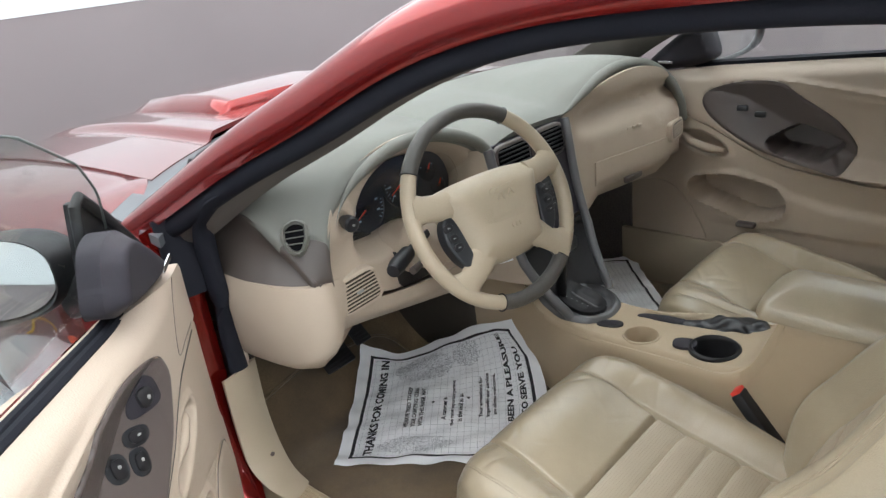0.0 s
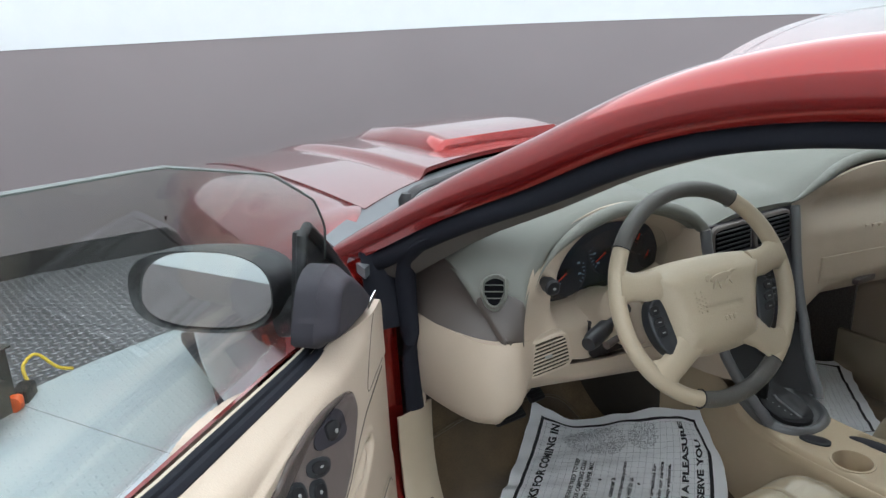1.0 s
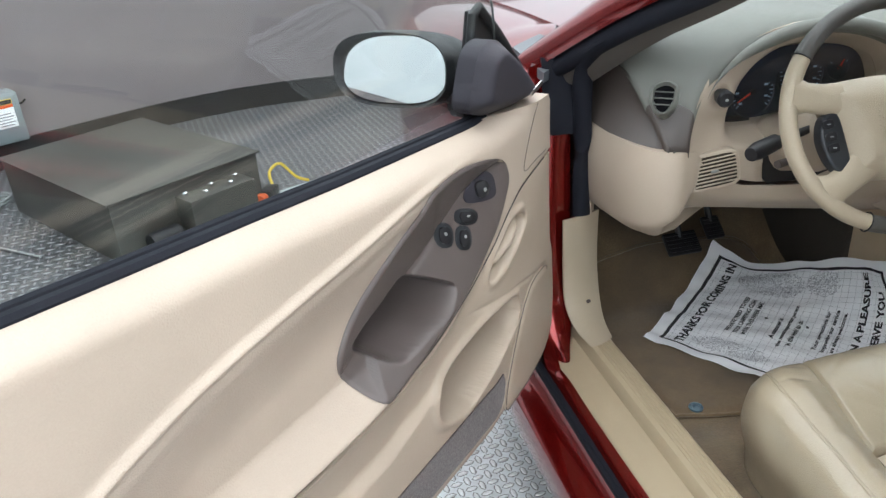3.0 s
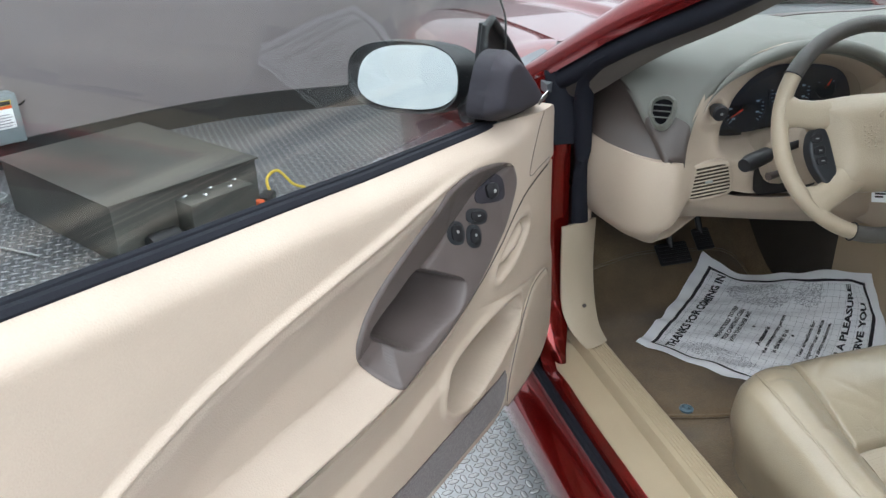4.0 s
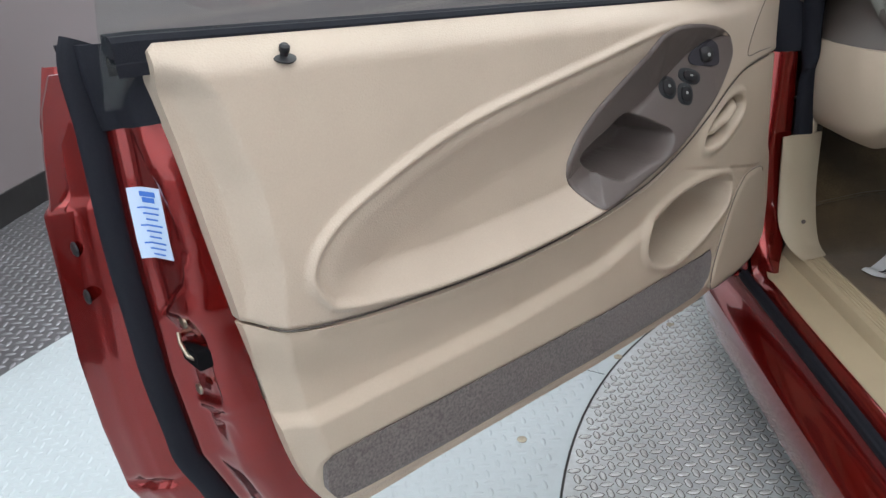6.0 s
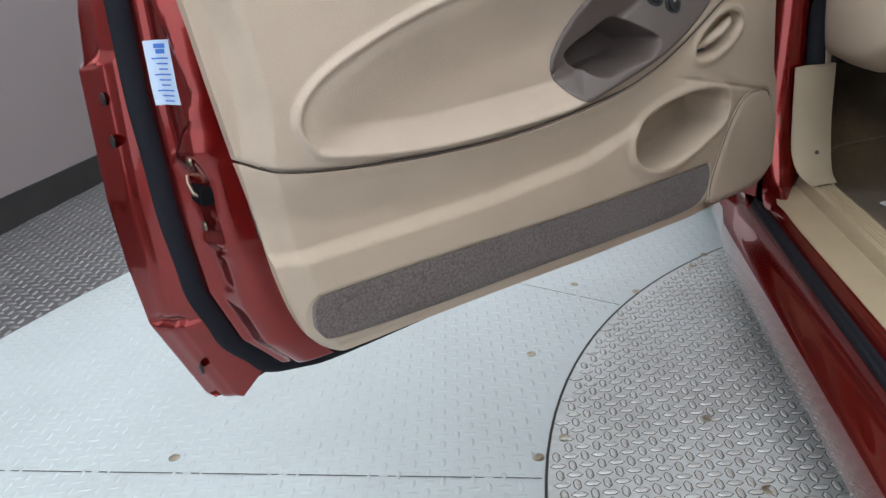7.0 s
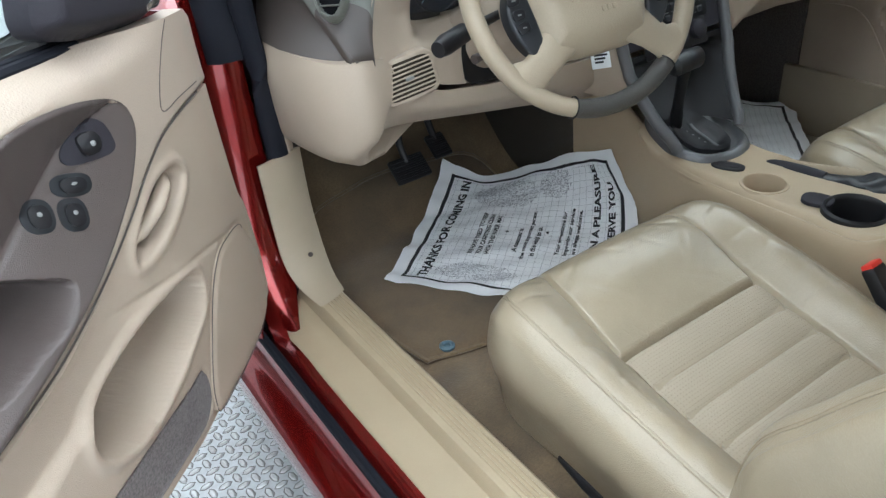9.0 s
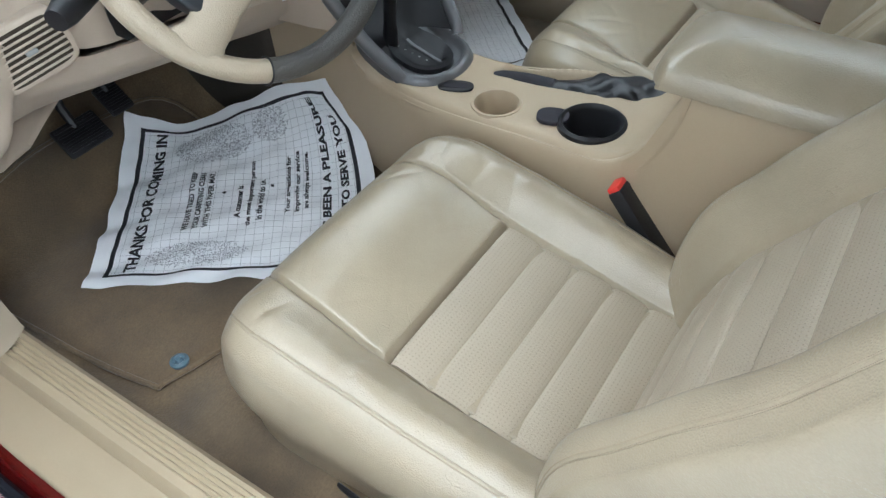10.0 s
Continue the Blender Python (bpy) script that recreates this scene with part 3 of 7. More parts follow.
part("lever", moved(tube([(0, 0, 0), (0.035, -0.02, 0), (0.06, -0.05, 0.03)], 0.008, 10), pose(0.09, -0.06, 0.22) @ Matrix.Diagonal((0.6, 0.6, 0.6, 1))), BLACK, switch_box)
whole("conduit_cable", tube(catmull([(-2.8, 2.75, 0.34), (-2.84, 2.66, 0.28), (-2.86, 2.6, 0.1), (-2.8, 2.45, 0.02), (-2.66, 2.36, 0.004), (-2.6, 2.28, 0.004), (-2.68, 2.1, 0.004), (-2.62, 1.9, 0.004), (-2.3, 1.62, 0.004)], 8), 0.0042, 8), CABLE_GREY,
      "grey cable from the switch box across the floor", "cable")
whole("cable_coil", tube([(-2.62 + 0.055 * math.cos(a), 2.3 + 0.055 * math.sin(a), 0.004 + 0.002 * a) for a in np.linspace(0, 14, 60)], 0.007, 8), CABLE_GREY, "small grey cable coil lying on the floor", "cable")

# ---- the driver's door, standing open ----
DOOR = pose(-0.862, -0.012, 0, 0, 0, math.degrees(math.atan2(-0.6978, -0.7163)))
door = thing("driver_door", "red open driver's door with tan vinyl inner panel", "car door", DOOR)


def base_w(u):
    return np.interp(u, [-0.05, 0, 0.06, 0.15, 0.3, 0.6, 0.9, 1.1, 1.25], [-0.008, 0.0, 0.01, 0.022, 0.036, 0.034, 0.019, 0.006, -0.004])


def on_door(p, h):
    return np.stack([p[:, 0], base_w(p[:, 0]) + h, p[:, 1]], 1)


BELT = lambda u: np.interp(u, [0.03, 0.285, 0.74, 1.015, 1.24], [0.882, 0.908, 0.938, 0.954, 0.968])
OVAL = catmull([(1.112, 0.69), (1.09, 0.728), (1.025, 0.766), (0.88, 0.815), (0.66, 0.85), (0.45, 0.876), (0.31, 0.866), (0.232, 0.80), (0.29, 0.737), (0.40, 0.682), (0.55, 0.642), (0.67, 0.622), (0.9, 0.617), (1.065, 0.636), (1.1, 0.657)], 8, True)
POD = catmull([(0.646, 0.69), (0.64, 0.667), (0.615, 0.629), (0.55, 0.642), (0.40, 0.683), (0.29, 0.744), (0.241, 0.795), (0.248, 0.835), (0.31, 0.862), (0.40, 0.875), (0.46, 0.868), (0.51, 0.829), (0.588, 0.772), (0.636, 0.716)], 8, True)
SEAM = catmull([(1.19, 0.652), (1.15, 0.634), (1.09, 0.622), (1.0, 0.612), (0.9, 0.606), (0.79, 0.604), (0.67, 0.611), (0.53, 0.63), (0.455, 0.648), (0.376, 0.678), (0.294, 0.72), (0.22, 0.752), (0.15, 0.769), (0.01, 0.775)], 6)
POCKET = catmull([(0.484, 0.51), (0.468, 0.555), (0.405, 0.583), (0.32, 0.594), (0.228, 0.581), (0.2, 0.558), (0.213, 0.517), (0.277, 0.494), (0.383, 0.465), (0.452, 0.476)], 8, True)
SPEAKER = catmull([(0.259, 0.368), (0.244, 0.416), (0.182, 0.508), (0.135, 0.546), (0.09, 0.552), (0.03, 0.542), (0.0, 0.5), (-0.014, 0.45), (-0.008, 0.37), (0.058, 0.345), (0.2, 0.347), (0.25, 0.352)], 6, True)
STRIP = catmull([(1.131, 0.405), (1.122, 0.434), (1.09, 0.439), (0.9, 0.44), (0.6, 0.438), (0.3, 0.44), (0.262, 0.435), (0.258, 0.405), (0.275, 0.378), (0.346, 0.356), (0.66, 0.362), (0.95, 0.361), (1.1, 0.367), (1.127, 0.382)], 6, True)
GRIP_CUP = catmull([(0.503, 0.752), (0.447, 0.726), (0.422, 0.703), (0.45, 0.676), (0.5, 0.668), (0.562, 0.659), (0.597, 0.68), (0.617, 0.704), (0.595, 0.72), (0.555, 0.735)], 5, True)
LEVER_CUP = catmull([(0.315, 0.655), (0.3, 0.69), (0.235, 0.722), (0.18, 0.722), (0.16, 0.7), (0.185, 0.675), (0.25, 0.652)], 8, True)


def seam_z(u):
    s = SEAM[np.argsort(SEAM[:, 0])]
    return np.interp(u, s[:, 0], s[:, 1])


_o = OVAL[OVAL[:, 1] < np.interp(OVAL[:, 0], [0.232, 1.112], [0.80, 0.69])]
_o = _o[np.argsort(_o[:, 0])]
_h = OVAL[OVAL[:, 1] >= np.interp(OVAL[:, 0], [0.232, 1.112], [0.80, 0.69])]
_h = _h[np.argsort(_h[:, 0])]
LOW = lambda u: np.interp(u, _o[:, 0], _o[:, 1])
HIGH = lambda u: np.interp(u, _h[:, 0], _h[:, 1])


def upper_base(p):
    u, z = p[:, 0], p[:, 1]
    sd, _ = distance(p, OVAL)
    top = BELT(u) - z
    h = -0.034 * (1 - soft(top, -0.004, 0.05)) ** 2 * soft(u, 0.08, 0.3)
    edge_u = np.interp(top, [0, 0.06, 0.15, 0.25, 0.33], [1.208, 1.172, 1.148, 1.14, 1.148])
    h = h - 0.03 * soft(u, edge_u, edge_u + 0.04) * soft(top, 0.0, 0.06)
    h = h + 0.006 * soft(top, 0.0, 0.25)
    # a rounded bead runs round the oval; inside, the panel sinks from above and comes out again as the arm shelf
    bead = 0.0075 * np.exp(-(sd / 0.006) ** 2) * soft(u, 0.3, 0.55)
    inside = soft(-sd, 0.0, 0.045)
    bowl = -(0.024 + 0.018 * soft(u, 1.1, 0.75)) * inside * soft(HIGH(u) - z, -0.01, 0.13) * soft(1.12 - u, -0.01, 0.12)
    below = soft(sd, 0.004, 0.012) * soft(np.interp(u, [0.232, 1.112], [0.80, 0.69]) - z, 0, 0.03) * soft(u, 0.3, 0.5)
    rest = -0.0025 * below * soft(u, 1.1, 1.0) * np.exp(-((sd - 0.009) / 0.006) ** 2)
    groove = -0.004 * np.exp(-((z - seam_z(u)) / 0.0035) ** 2)
    return h + bead + bowl + rest + groove


def upper_height(p):
    return upper_base(p) - 0.15 * soft(-distance(p, POD)[0], 0.002, 0.012)


def lower_height(p):
    u, z = p[:, 0], p[:, 1]
    sz = seam_z(u)
    line = np.interp(u, [0.2, 0.5, 0.6, 0.8, 1.17], [0.62, 0.54, 0.515, 0.5, 0.493])
    h = -0.014 * soft(z, line - 0.004, line + 0.02) * soft(sz - z, 0.012, 0.085) * soft(u, 0.32, 0.6)
    h = h + 0.008 * np.exp(-((sz - z) / 0.016) ** 2) * soft(u, 0.3, 0.5) * soft(u, 1.16, 1.08)
    h = h - 0.026 * soft(u, np.interp(z, [0.34, 0.5, 0.65], [1.095, 1.13, 1.15]), np.interp(z, [0.34, 0.5, 0.65], [1.13, 1.17, 1.19])) - 0.012 * soft(0.375 - z, 0, 0.035)
    sd, _ = distance(p, POCKET)
    h = h + 0.006 * np.exp(-((sd - 0.005) / 0.009) ** 2) - 0.1 * soft(-sd, 0.0, 0.006) + 0.012 * soft(-sd, 0.01, 0.06) * soft(u + 0.6 * (z - 0.53), 0.42, 0.22)
    sp, _ = distance(p, SPEAKER)
    h = h - 0.004 * soft(-sp, 0.0, 0.006) - 0.003 * np.exp(-((sp - 0.002) / 0.004) ** 2)
    st, _ = distance(p, STRIP)
    h = h - 0.004 * np.exp(-(st / 0.004) ** 2) - 0.005 * soft(-st, 0, 0.004)
    lv, _ = distance(p, LEVER_CUP)
    h = h + 0.004 * np.exp(-((lv - 0.006) / 0.008) ** 2) - 0.042 * soft(-lv, 0.0, 0.013)
    notch = -0.003 * np.exp(-((z - 0.585 - 0.25 * (u - 0.2)) / 0.004) ** 2) * soft(u, 0.42, 0.3) * soft(u, 0.03, 0.12)
    return h + notch


top_line = [(u, float(BELT(u))) for u in np.linspace(0.02, 1.205, 24)]
upper_outline = np.array(list(SEAM[::-1]) + [(1.204, 0.76), (1.215, 0.86), (1.226, 0.93), (1.226, 0.955), (1.215, 0.965)] + top_line[::-1] + [(0.008, 0.868), (0.01, 0.838), (0.012, 0.8)])
part("upper_panel", patch(upper_outline, upper_height, 0.0024, 0.03, on_door), TAN_SOFT, door, "padded tan vinyl upper panel with oval armrest hollow", sharp=60)
low_line = catmull([(0.01, 0.772), (0.008, 0.7), (0.0, 0.6), (-0.006, 0.575), (-0.016, 0.556), (-0.024, 0.5), (-0.03, 0.44), (-0.018, 0.36), (0.03, 0.334), (0.15, 0.338), (0.35, 0.338), (0.6, 0.34), (0.9, 0.341), (1.06, 0.337), (1.1, 0.34), (1.128, 0.36), (1.15, 0.41), (1.165, 0.48), (1.175, 0.56), (1.189, 0.648)], 5)
lower_outline = np.array([tuple(p - np.array([0, 0.0035])) for p in SEAM] + list(low_line[1:-1]))
part("lower_panel", patch(lower_outline, lower_height, 0.0023, 0.055, on_door), TAN, door, "moulded tan plastic lower panel with oval map pocket", sharp=60)


def pod_height(p):
    sd, edge = distance(p, POD)
    cup, _ = distance(p, GRIP_CUP)
    # a fold runs along the pod: below it the surface faces up, above it the flank faces down
    fold = 0.86 * (np.interp(p[:, 0], [0.24, 0.29, 0.35, 0.41, 0.455, 0.525, 0.585, 0.65], [0.842, 0.838, 0.822, 0.79, 0.765, 0.736, 0.703, 0.672]) - p[:, 1])
    rim_h = upper_base(edge) + 0.007
    share = np.abs(fold) / (np.abs(fold) + np.abs(sd) + 1e-5)
    floor_h = np.interp(p[:, 0], [0.25, 0.35, 0.5, 0.65], [-0.005, -0.022, -0.034, -0.036])
    h = floor_h + (rim_h - floor_h) * np.where(fold > 0, share ** 0.9, share)
    h = h - 0.005 * np.exp(-(sd / 0.003) ** 2)
    grip = soft(-cup, 0.0, 0.009) * soft(-sd, 0.004, 0.012)
    return h * (1 - grip) + (-0.115 + 0.2 * np.maximum(fold, 0)) * grip


gap = SEAM[(SEAM[:, 0] > 0.03) & (SEAM[:, 0] < 1.17)]
part("panel_gap", tube(on_door(gap, upper_base(gap) + 0.0022), 0.0012, 8), TAUPE_SOFT, door, "dark gap between upper and lower panels")
filler = catmull([(0.045, 0.787), (0.11, 0.789), (0.163, 0.79), (0.156, 0.815), (0.125, 0.85), (0.085, 0.885)], 6)
part("filler_gap", tube(on_door(filler, upper_base(filler)), 0.001, 6), TAUPE, door, "thin gap round the front filler")
edge_line = SPEAKER[(SPEAKER[:, 0] > 0.02)]
part("speaker_gap", tube(on_door(edge_line, np.full(len(edge_line), 0.0012)), 0.0009, 6), TAUPE, door, "thin gap round the speaker grille")
pod = part("switch_pod", patch(POD, pod_height, 0.002, 0.02, on_door), TAUPE, door, "dark taupe armrest pod with grip hollow", sharp=60)


def button(name, at, rx, ry, rise, mat, turn=0.0, power=2.6, sink=0.006):
    g = patch(oval(at[0], at[1], rx, ry, 24, turn, power), lambda q: pod_height(q) + at[2] + rise - 0.35 * rise * (((q[:, 0] - at[0]) / rx) ** 2 + ((q[:, 1] - at[1]) / ry) ** 2), min(rx, ry) / 4, rise + sink, on_door)
    return part(name, g, mat, pod)


for (u_, z_), rx, ry in (((0.357, 0.786), 0.0235, 0.0125), ((0.408, 0.776), 0.0165, 0.018), ((0.375, 0.76), 0.0165, 0.018)):
    at = (u_, z_, -0.0015)
    s = button("switch_frame", at, rx, ry, 0.004, BUTTON, 20)
    b = button("switch_rocker", (at[0], at[1], at[2] + 0.003), rx * 0.62, ry * 0.68, 0.004, BLACK, 20)
    button("switch_icon", (at[0], at[1] + ry * 0.15, at[2] + 0.0052), rx * 0.16, ry * 0.14, 0.0026, ICON, 20)
tri = catmull([(0.288, 0.795), (0.345, 0.803), (0.35, 0.818), (0.318, 0.835), (0.298, 0.838), (0.284, 0.822)], 5, True)
part("mirror_switch_frame", patch(tri, lambda q: pod_height(q) + 0.002, 0.004, 0.012, on_door), DARK_GREY, pod)
button("mirror_switch_knob", (0.316, 0.816, 0.001), 0.013, 0.012, 0.008, BLACK, 0, 3)
button("mirror_switch_icon", (0.316, 0.816, 0.0075), 0.003, 0.003, 0.003, ICON, 0, 3)

part("carpet_strip", patch(STRIP, lambda q: -0.001 - 0.012 * soft(0.375 - q[:, 1], 0, 0.035), 0.006, 0.012, on_door), TAUPE_CARPET, door, "taupe carpet strip")
part("speaker_grille", patch(SPEAKER, lambda q: 0.004 - 0.004 * np.exp(-(distance(q, SPEAKER)[0] / 0.006) ** 2) + 0.0012 * np.sin(q[:, 0] * 1050) * np.sin(q[:, 1] * 1050), 0.003, 0.012, on_door), TAN, door, "tan mesh speaker grille")
lever = part("door_lever", tube(np.stack([[0.295, 0.01, 0.668], [0.272, 0.02, 0.675], [0.235, 0.024, 0.69], [0.205, 0.02, 0.703], [0.186, 0.01, 0.71]]), [0.006, 0.01, 0.012, 0.011, 0.007], 14, squash=(1.0, 0.8)), TAN, door, "tan door opening lever")
part("lever_slot", patch(oval(0.262, 0.664, 0.014, 0.008, 20, 25), lambda q: np.full(len(q), -0.026), 0.003, 0.002, on_door), BLACK, lever)

knob = part("lock_knob", moved(lathe([(0.001, 0), (0.019, 0), (0.019, 0.003), (0.013, 0.006), (0.0065, 0.007), (0.006, 0.012), (0.0085, 0.018), (0.0085, 0.03), (0.005, 0.035)], 20), pose(1.098, 0.0, 0.931, -24) @ Matrix.Diagonal((0.68, 0.68, 0.45, 1))), BLACK, door, "black lock knob")

# belt line, window frame corner and glass
u_belt = np.linspace(0.24, 1.255, 40)
belt_profile = [(-0.03, -0.014), (-0.029, -0.002), (-0.033, 0.003), (-0.039, 0.004), (-0.042, -0.002), (-0.045, 0.004), (-0.05, 0.006), (-0.055, 0.003), (-0.056, -0.014)]
P = np.array([[(u, base_w(u) + w, BELT(u) + dz) for w, dz in belt_profile] for u in u_belt])
part("belt_seal", shell(P, (0, 0, -0.02)), RUBBER, door, "black rubber window seal", sharp=30)


def glass_place(u, z):
    return (u, -0.05 + 0.5 * (z - 0.95) - 0.35 * (z - 0.95) ** 2, z)


glass_top = lambda u: np.interp(u, [0.16, 0.22, 0.3, 0.45, 0.65, 0.9, 1.262], [1.0, 1.068, 1.125, 1.19, 1.24, 1.268, 1.262])
P = np.array([[glass_place(u, 0.90 + (glass_top(u) - 0.90) * s) for s in np.linspace(0, 1, 14)] for u in np.r_[np.linspace(0.16, 0.5, 20), np.linspace(0.53, 1.262, 20)]])
pane = part("window_pane", shell(P, (0, -0.004, 0)), WINDOW, door, "raised greyish side window glass")
pane.visible_shadow = False
edge_u = np.r_[np.linspace(0.16, 0.5, 20), np.linspace(0.53, 1.262, 20)]
part("pane_edge", tube(np.array([glass_place(u, glass_top(u)) for u in edge_u]) + np.array([0, -0.002, 0]), 0.0016, 6), PANE_EDGE, pane, "pale ground glass edge")

# sail panel with tweeter cover
SAIL = catmull([(0.058, 0.897), (0.062, 0.914), (0.148, 0.972), (0.225, 1.016), (0.27, 1.022), (0.298, 1.008), (0.31, 0.97), (0.314, 0.942), (0.3, 0.925), (0.252, 0.91), (0.155, 0.895), (0.09, 0.89)], 6, True)
sail = part("sail_cover", patch(SAIL, lambda q: 0.028 - 0.028 * soft(distance(q, SAIL)[0], -0.028, 0.0) ** 2, 0.005, 0.03, lambda q, h: np.stack([q[:, 0], base_w(q[:, 0]) - 0.028 + h + 0.1 * (q[:, 1] - 0.9), q[:, 1]], 1)), DARK_GREY, door, "charcoal tweeter cover")
part("tweeter_badge", moved(rbox((-0.022, 0, -0.0045), (0.022, 0.003, 0.0045), 0.001), pose(0.1, 0.016, 0.914, 0, 12, 0)), CHROME, sail, "small chromed badge")
frame_line = np.array([(0.03, -0.03, 0.893), (0.075, -0.035, 0.95), (0.14, -0.037, 1.015), (0.196, -0.035, 1.058), (0.214, -0.035, 1.05), (0.222, -0.04, 0.98), (0.235, -0.045, 0.905)])
part("sail_frame", merged(tube(frame_line, 0.008, 10), shell(np.array([[(0.03, -0.045, 0.885), (0.14, -0.045, 0.885), (0.235, -0.047, 0.895)], [(0.112, -0.042, 0.985), (0.17, -0.042, 0.985), (0.222, -0.042, 0.985)], [(0.198, -0.038, 1.054), (0.204, -0.038, 1.054), (0.212, -0.038, 1.054)]]), (0, -0.012, 0))), BLACK, door, "black window corner frame")

# door mirror
MW, MU = -0.232, 0.15
mirror_o = oval(0, 0, 0.138, 0.066, 40, 4, 2.7)
mirror_m = Matrix.Translation((MU, MW, 0.938)) @ pose(0, 0, 0, 0, -7, -7) @ Matrix(((0, 0, 1, 0), (1, 0, 0, 0), (0, 1, 0, 0), (0, 0, 0, 1)))
rings = []
for depth_, scale in ((0.02, 0.93), (0.024, 0.97), (0.01, 1.0), (-0.02, 1.0), (-0.06, 0.92), (-0.1, 0.7), (-0.118, 0.35), (-0.12, 0.05)):
    rings.append(np.c_[mirror_o * scale, np.full(len(mirror_o), depth_)])
rings = [np.c_[mirror_o * 0.885, np.full(len(mirror_o), 0.004)]] + rings
door_mirror = part("door_mirror", moved(sheet(np.array(rings), close_v=True), mirror_m), BLACK, door, "black oval door mirror housing")
glass_m = Matrix.Translation((MU, MW, 0.938)) @ pose(0, 0, 0, 0, -15, -7) @ Matrix(((0, 0, 1, 0), (1, 0, 0, 0), (0, 1, 0, 0), (0, 0, 0, 1)))
part("mirror_glass", moved(prism(mirror_o * 0.89, 0.004, 0.0085), glass_m), MIRROR, door_mirror, "silvered mirror glass", smooth=False)
part("mirror_foot", tube(np.array([(0.15, -0.115, 0.9), (0.15, -0.06, 0.905), (0.16, -0.03, 0.915)]), [0.035, 0.03, 0.04], 14, squash=(0.7, 1.0)), BLACK, door_mirror)

# painted shell: outer skin, rear shut face, bottom
skin_u = np.linspace(-0.02, 1.312, 30)
zs = np.array([0.0, 0.012, 0.33, 0.42, 0.52, 0.62, 0.7, 0.76, 0.8, 0.85, 0.9, 0.935])
skin_w = np.array([-0.185, -0.194, -0.2, -0.203, -0.204, -0.203, -0.2, -0.197, -0.188, -0.18, -0.168, -0.15])
belt_w = np.array([-0.185, -0.194, -0.2, -0.203, -0.204, -0.202, -0.195, -0.184, -0.17, -0.145, -0.105, -0.078])


def rear_u(z):
    return np.interp(z, [0.24, 0.25, 0.4, 0.5, 0.6, 0.79, 0.8, 0.88, 0.94], [1.24, 1.255, 1.313, 1.322, 1.325, 1.316, 1.31, 1.303, 1.285])


def skin_point(u, z, w):
    low = np.interp(u, [-0.02, 1.0, 1.2, 1.25, 1.32], [0.292, 0.288, 0.256, 0.247, 0.247])
    z = low + z if z < 0.1 else z - (float(0.957 - BELT(u)) + 0.012) * float(soft(np.array(z), 0.62, 0.85))
    return (u if u < 0.9 else 0.9 + (u - 0.9) / 0.412 * (rear_u(z) - 0.9), w, z)


P = np.array([[skin_point(u, z, b + (w - b) * float(soft(np.array(u), 1.18, 1.3))) for z, w, b in zip(zs, skin_w, belt_w)] for u in skin_u])
part("outer_skin", shell(P, (0, 0.006, 0)), PAINT, door, "red metallic outer skin")
# shut face: a stepped ledge from the skin to the inner panel, with pressed hollows
def seal_u(z):
    return np.interp(z, [0.25, 0.285, 0.3, 0.362, 0.452, 0.579, 0.751, 0.874, 0.938], [1.05, 1.1, 1.166, 1.219, 1.251, 1.263, 1.266, 1.262, 1.263])


cross = [(-0.198, 0.0), (-0.193, 0.003), (-0.186, 0.0), (-0.178, -0.012), (-0.168, -0.014), (-0.163, -0.022), (-0.155, -0.03), (-0.15, -0.034)]
INNER_W = np.linspace(-0.143, -0.044, 34)
INNER_U = np.interp(INNER_W, [-0.143, -0.125, -0.106, -0.098, -0.08, -0.066, -0.056, -0.048, -0.044], [0.0, -0.008, -0.012, -0.024, -0.03, -0.034, -0.044, -0.06, -0.09])


def pressing(w, z):
    """Raised and sunken fields pressed into the shut face beside the latch."""
    crest = np.interp(z, [0.64, 0.67, 0.7, 0.74, 0.78, 0.82, 0.86, 0.94], [-0.11, -0.092, -0.061, -0.053, -0.056, -0.063, -0.079, -0.1])
    h = 0.009 * soft(np.array(w), crest - 0.006, crest + 0.004) * soft(np.array(z), 0.642, 0.668)
    h = h - 0.005 * soft(np.array(w), crest + 0.014, crest + 0.022) * soft(np.array(z), 0.74, 0.76)
    h = h - 0.006 * soft(np.array(w), -0.104, -0.092) * soft(np.array(w), -0.05, -0.06) * soft(np.array(z), 0.53, 0.555) * soft(np.array(z), 0.65, 0.625)
    h = h + 0.006 * soft(np.array(w), -0.066, -0.054) * soft(np.array(z), 0.47, 0.52) * soft(np.array(z), 0.7, 0.66)
    h = h - 0.006 * soft(np.array(w), -0.102, -0.088) * soft(np.array(z), 0.535, 0.52) * soft(np.array(z) + 0.5 * (w + 0.07), 0.42, 0.46)
    h = h + 0.004 * math.exp(-((z - 0.515 - 0.3 * (w + 0.07)) / 0.007) ** 2) * soft(np.array(w), -0.088, -0.082) * soft(np.array(w), -0.056, -0.062)
    return float(h)


rows = []
for z in np.linspace(0.245, 0.938, 170):
    row = []
    for w, du in cross:
        step = 0.009 * soft(np.array(z), 0.78, 0.795) * soft(np.array(w), -0.16, -0.18)
        row.append((rear_u(z) + du - step - 0.012 * math.exp(-((z - 0.405) / 0.008) ** 2) * (w > -0.19), w, z))
    for w, du in zip(INNER_W, INNER_U):
        row.append((max(float(seal_u(z)), 1.165) + du + pressing(w, z), w, max(z, 0.29 + 0.3 * (w + 0.14)) if z < 0.34 else z))
    rows.append(row)
part("shut_face", sheet(np.array(rows)), PAINT, door, "red painted pressed shut face", sharp=50)
uu = np.linspace(0.0, 1.1, 30)
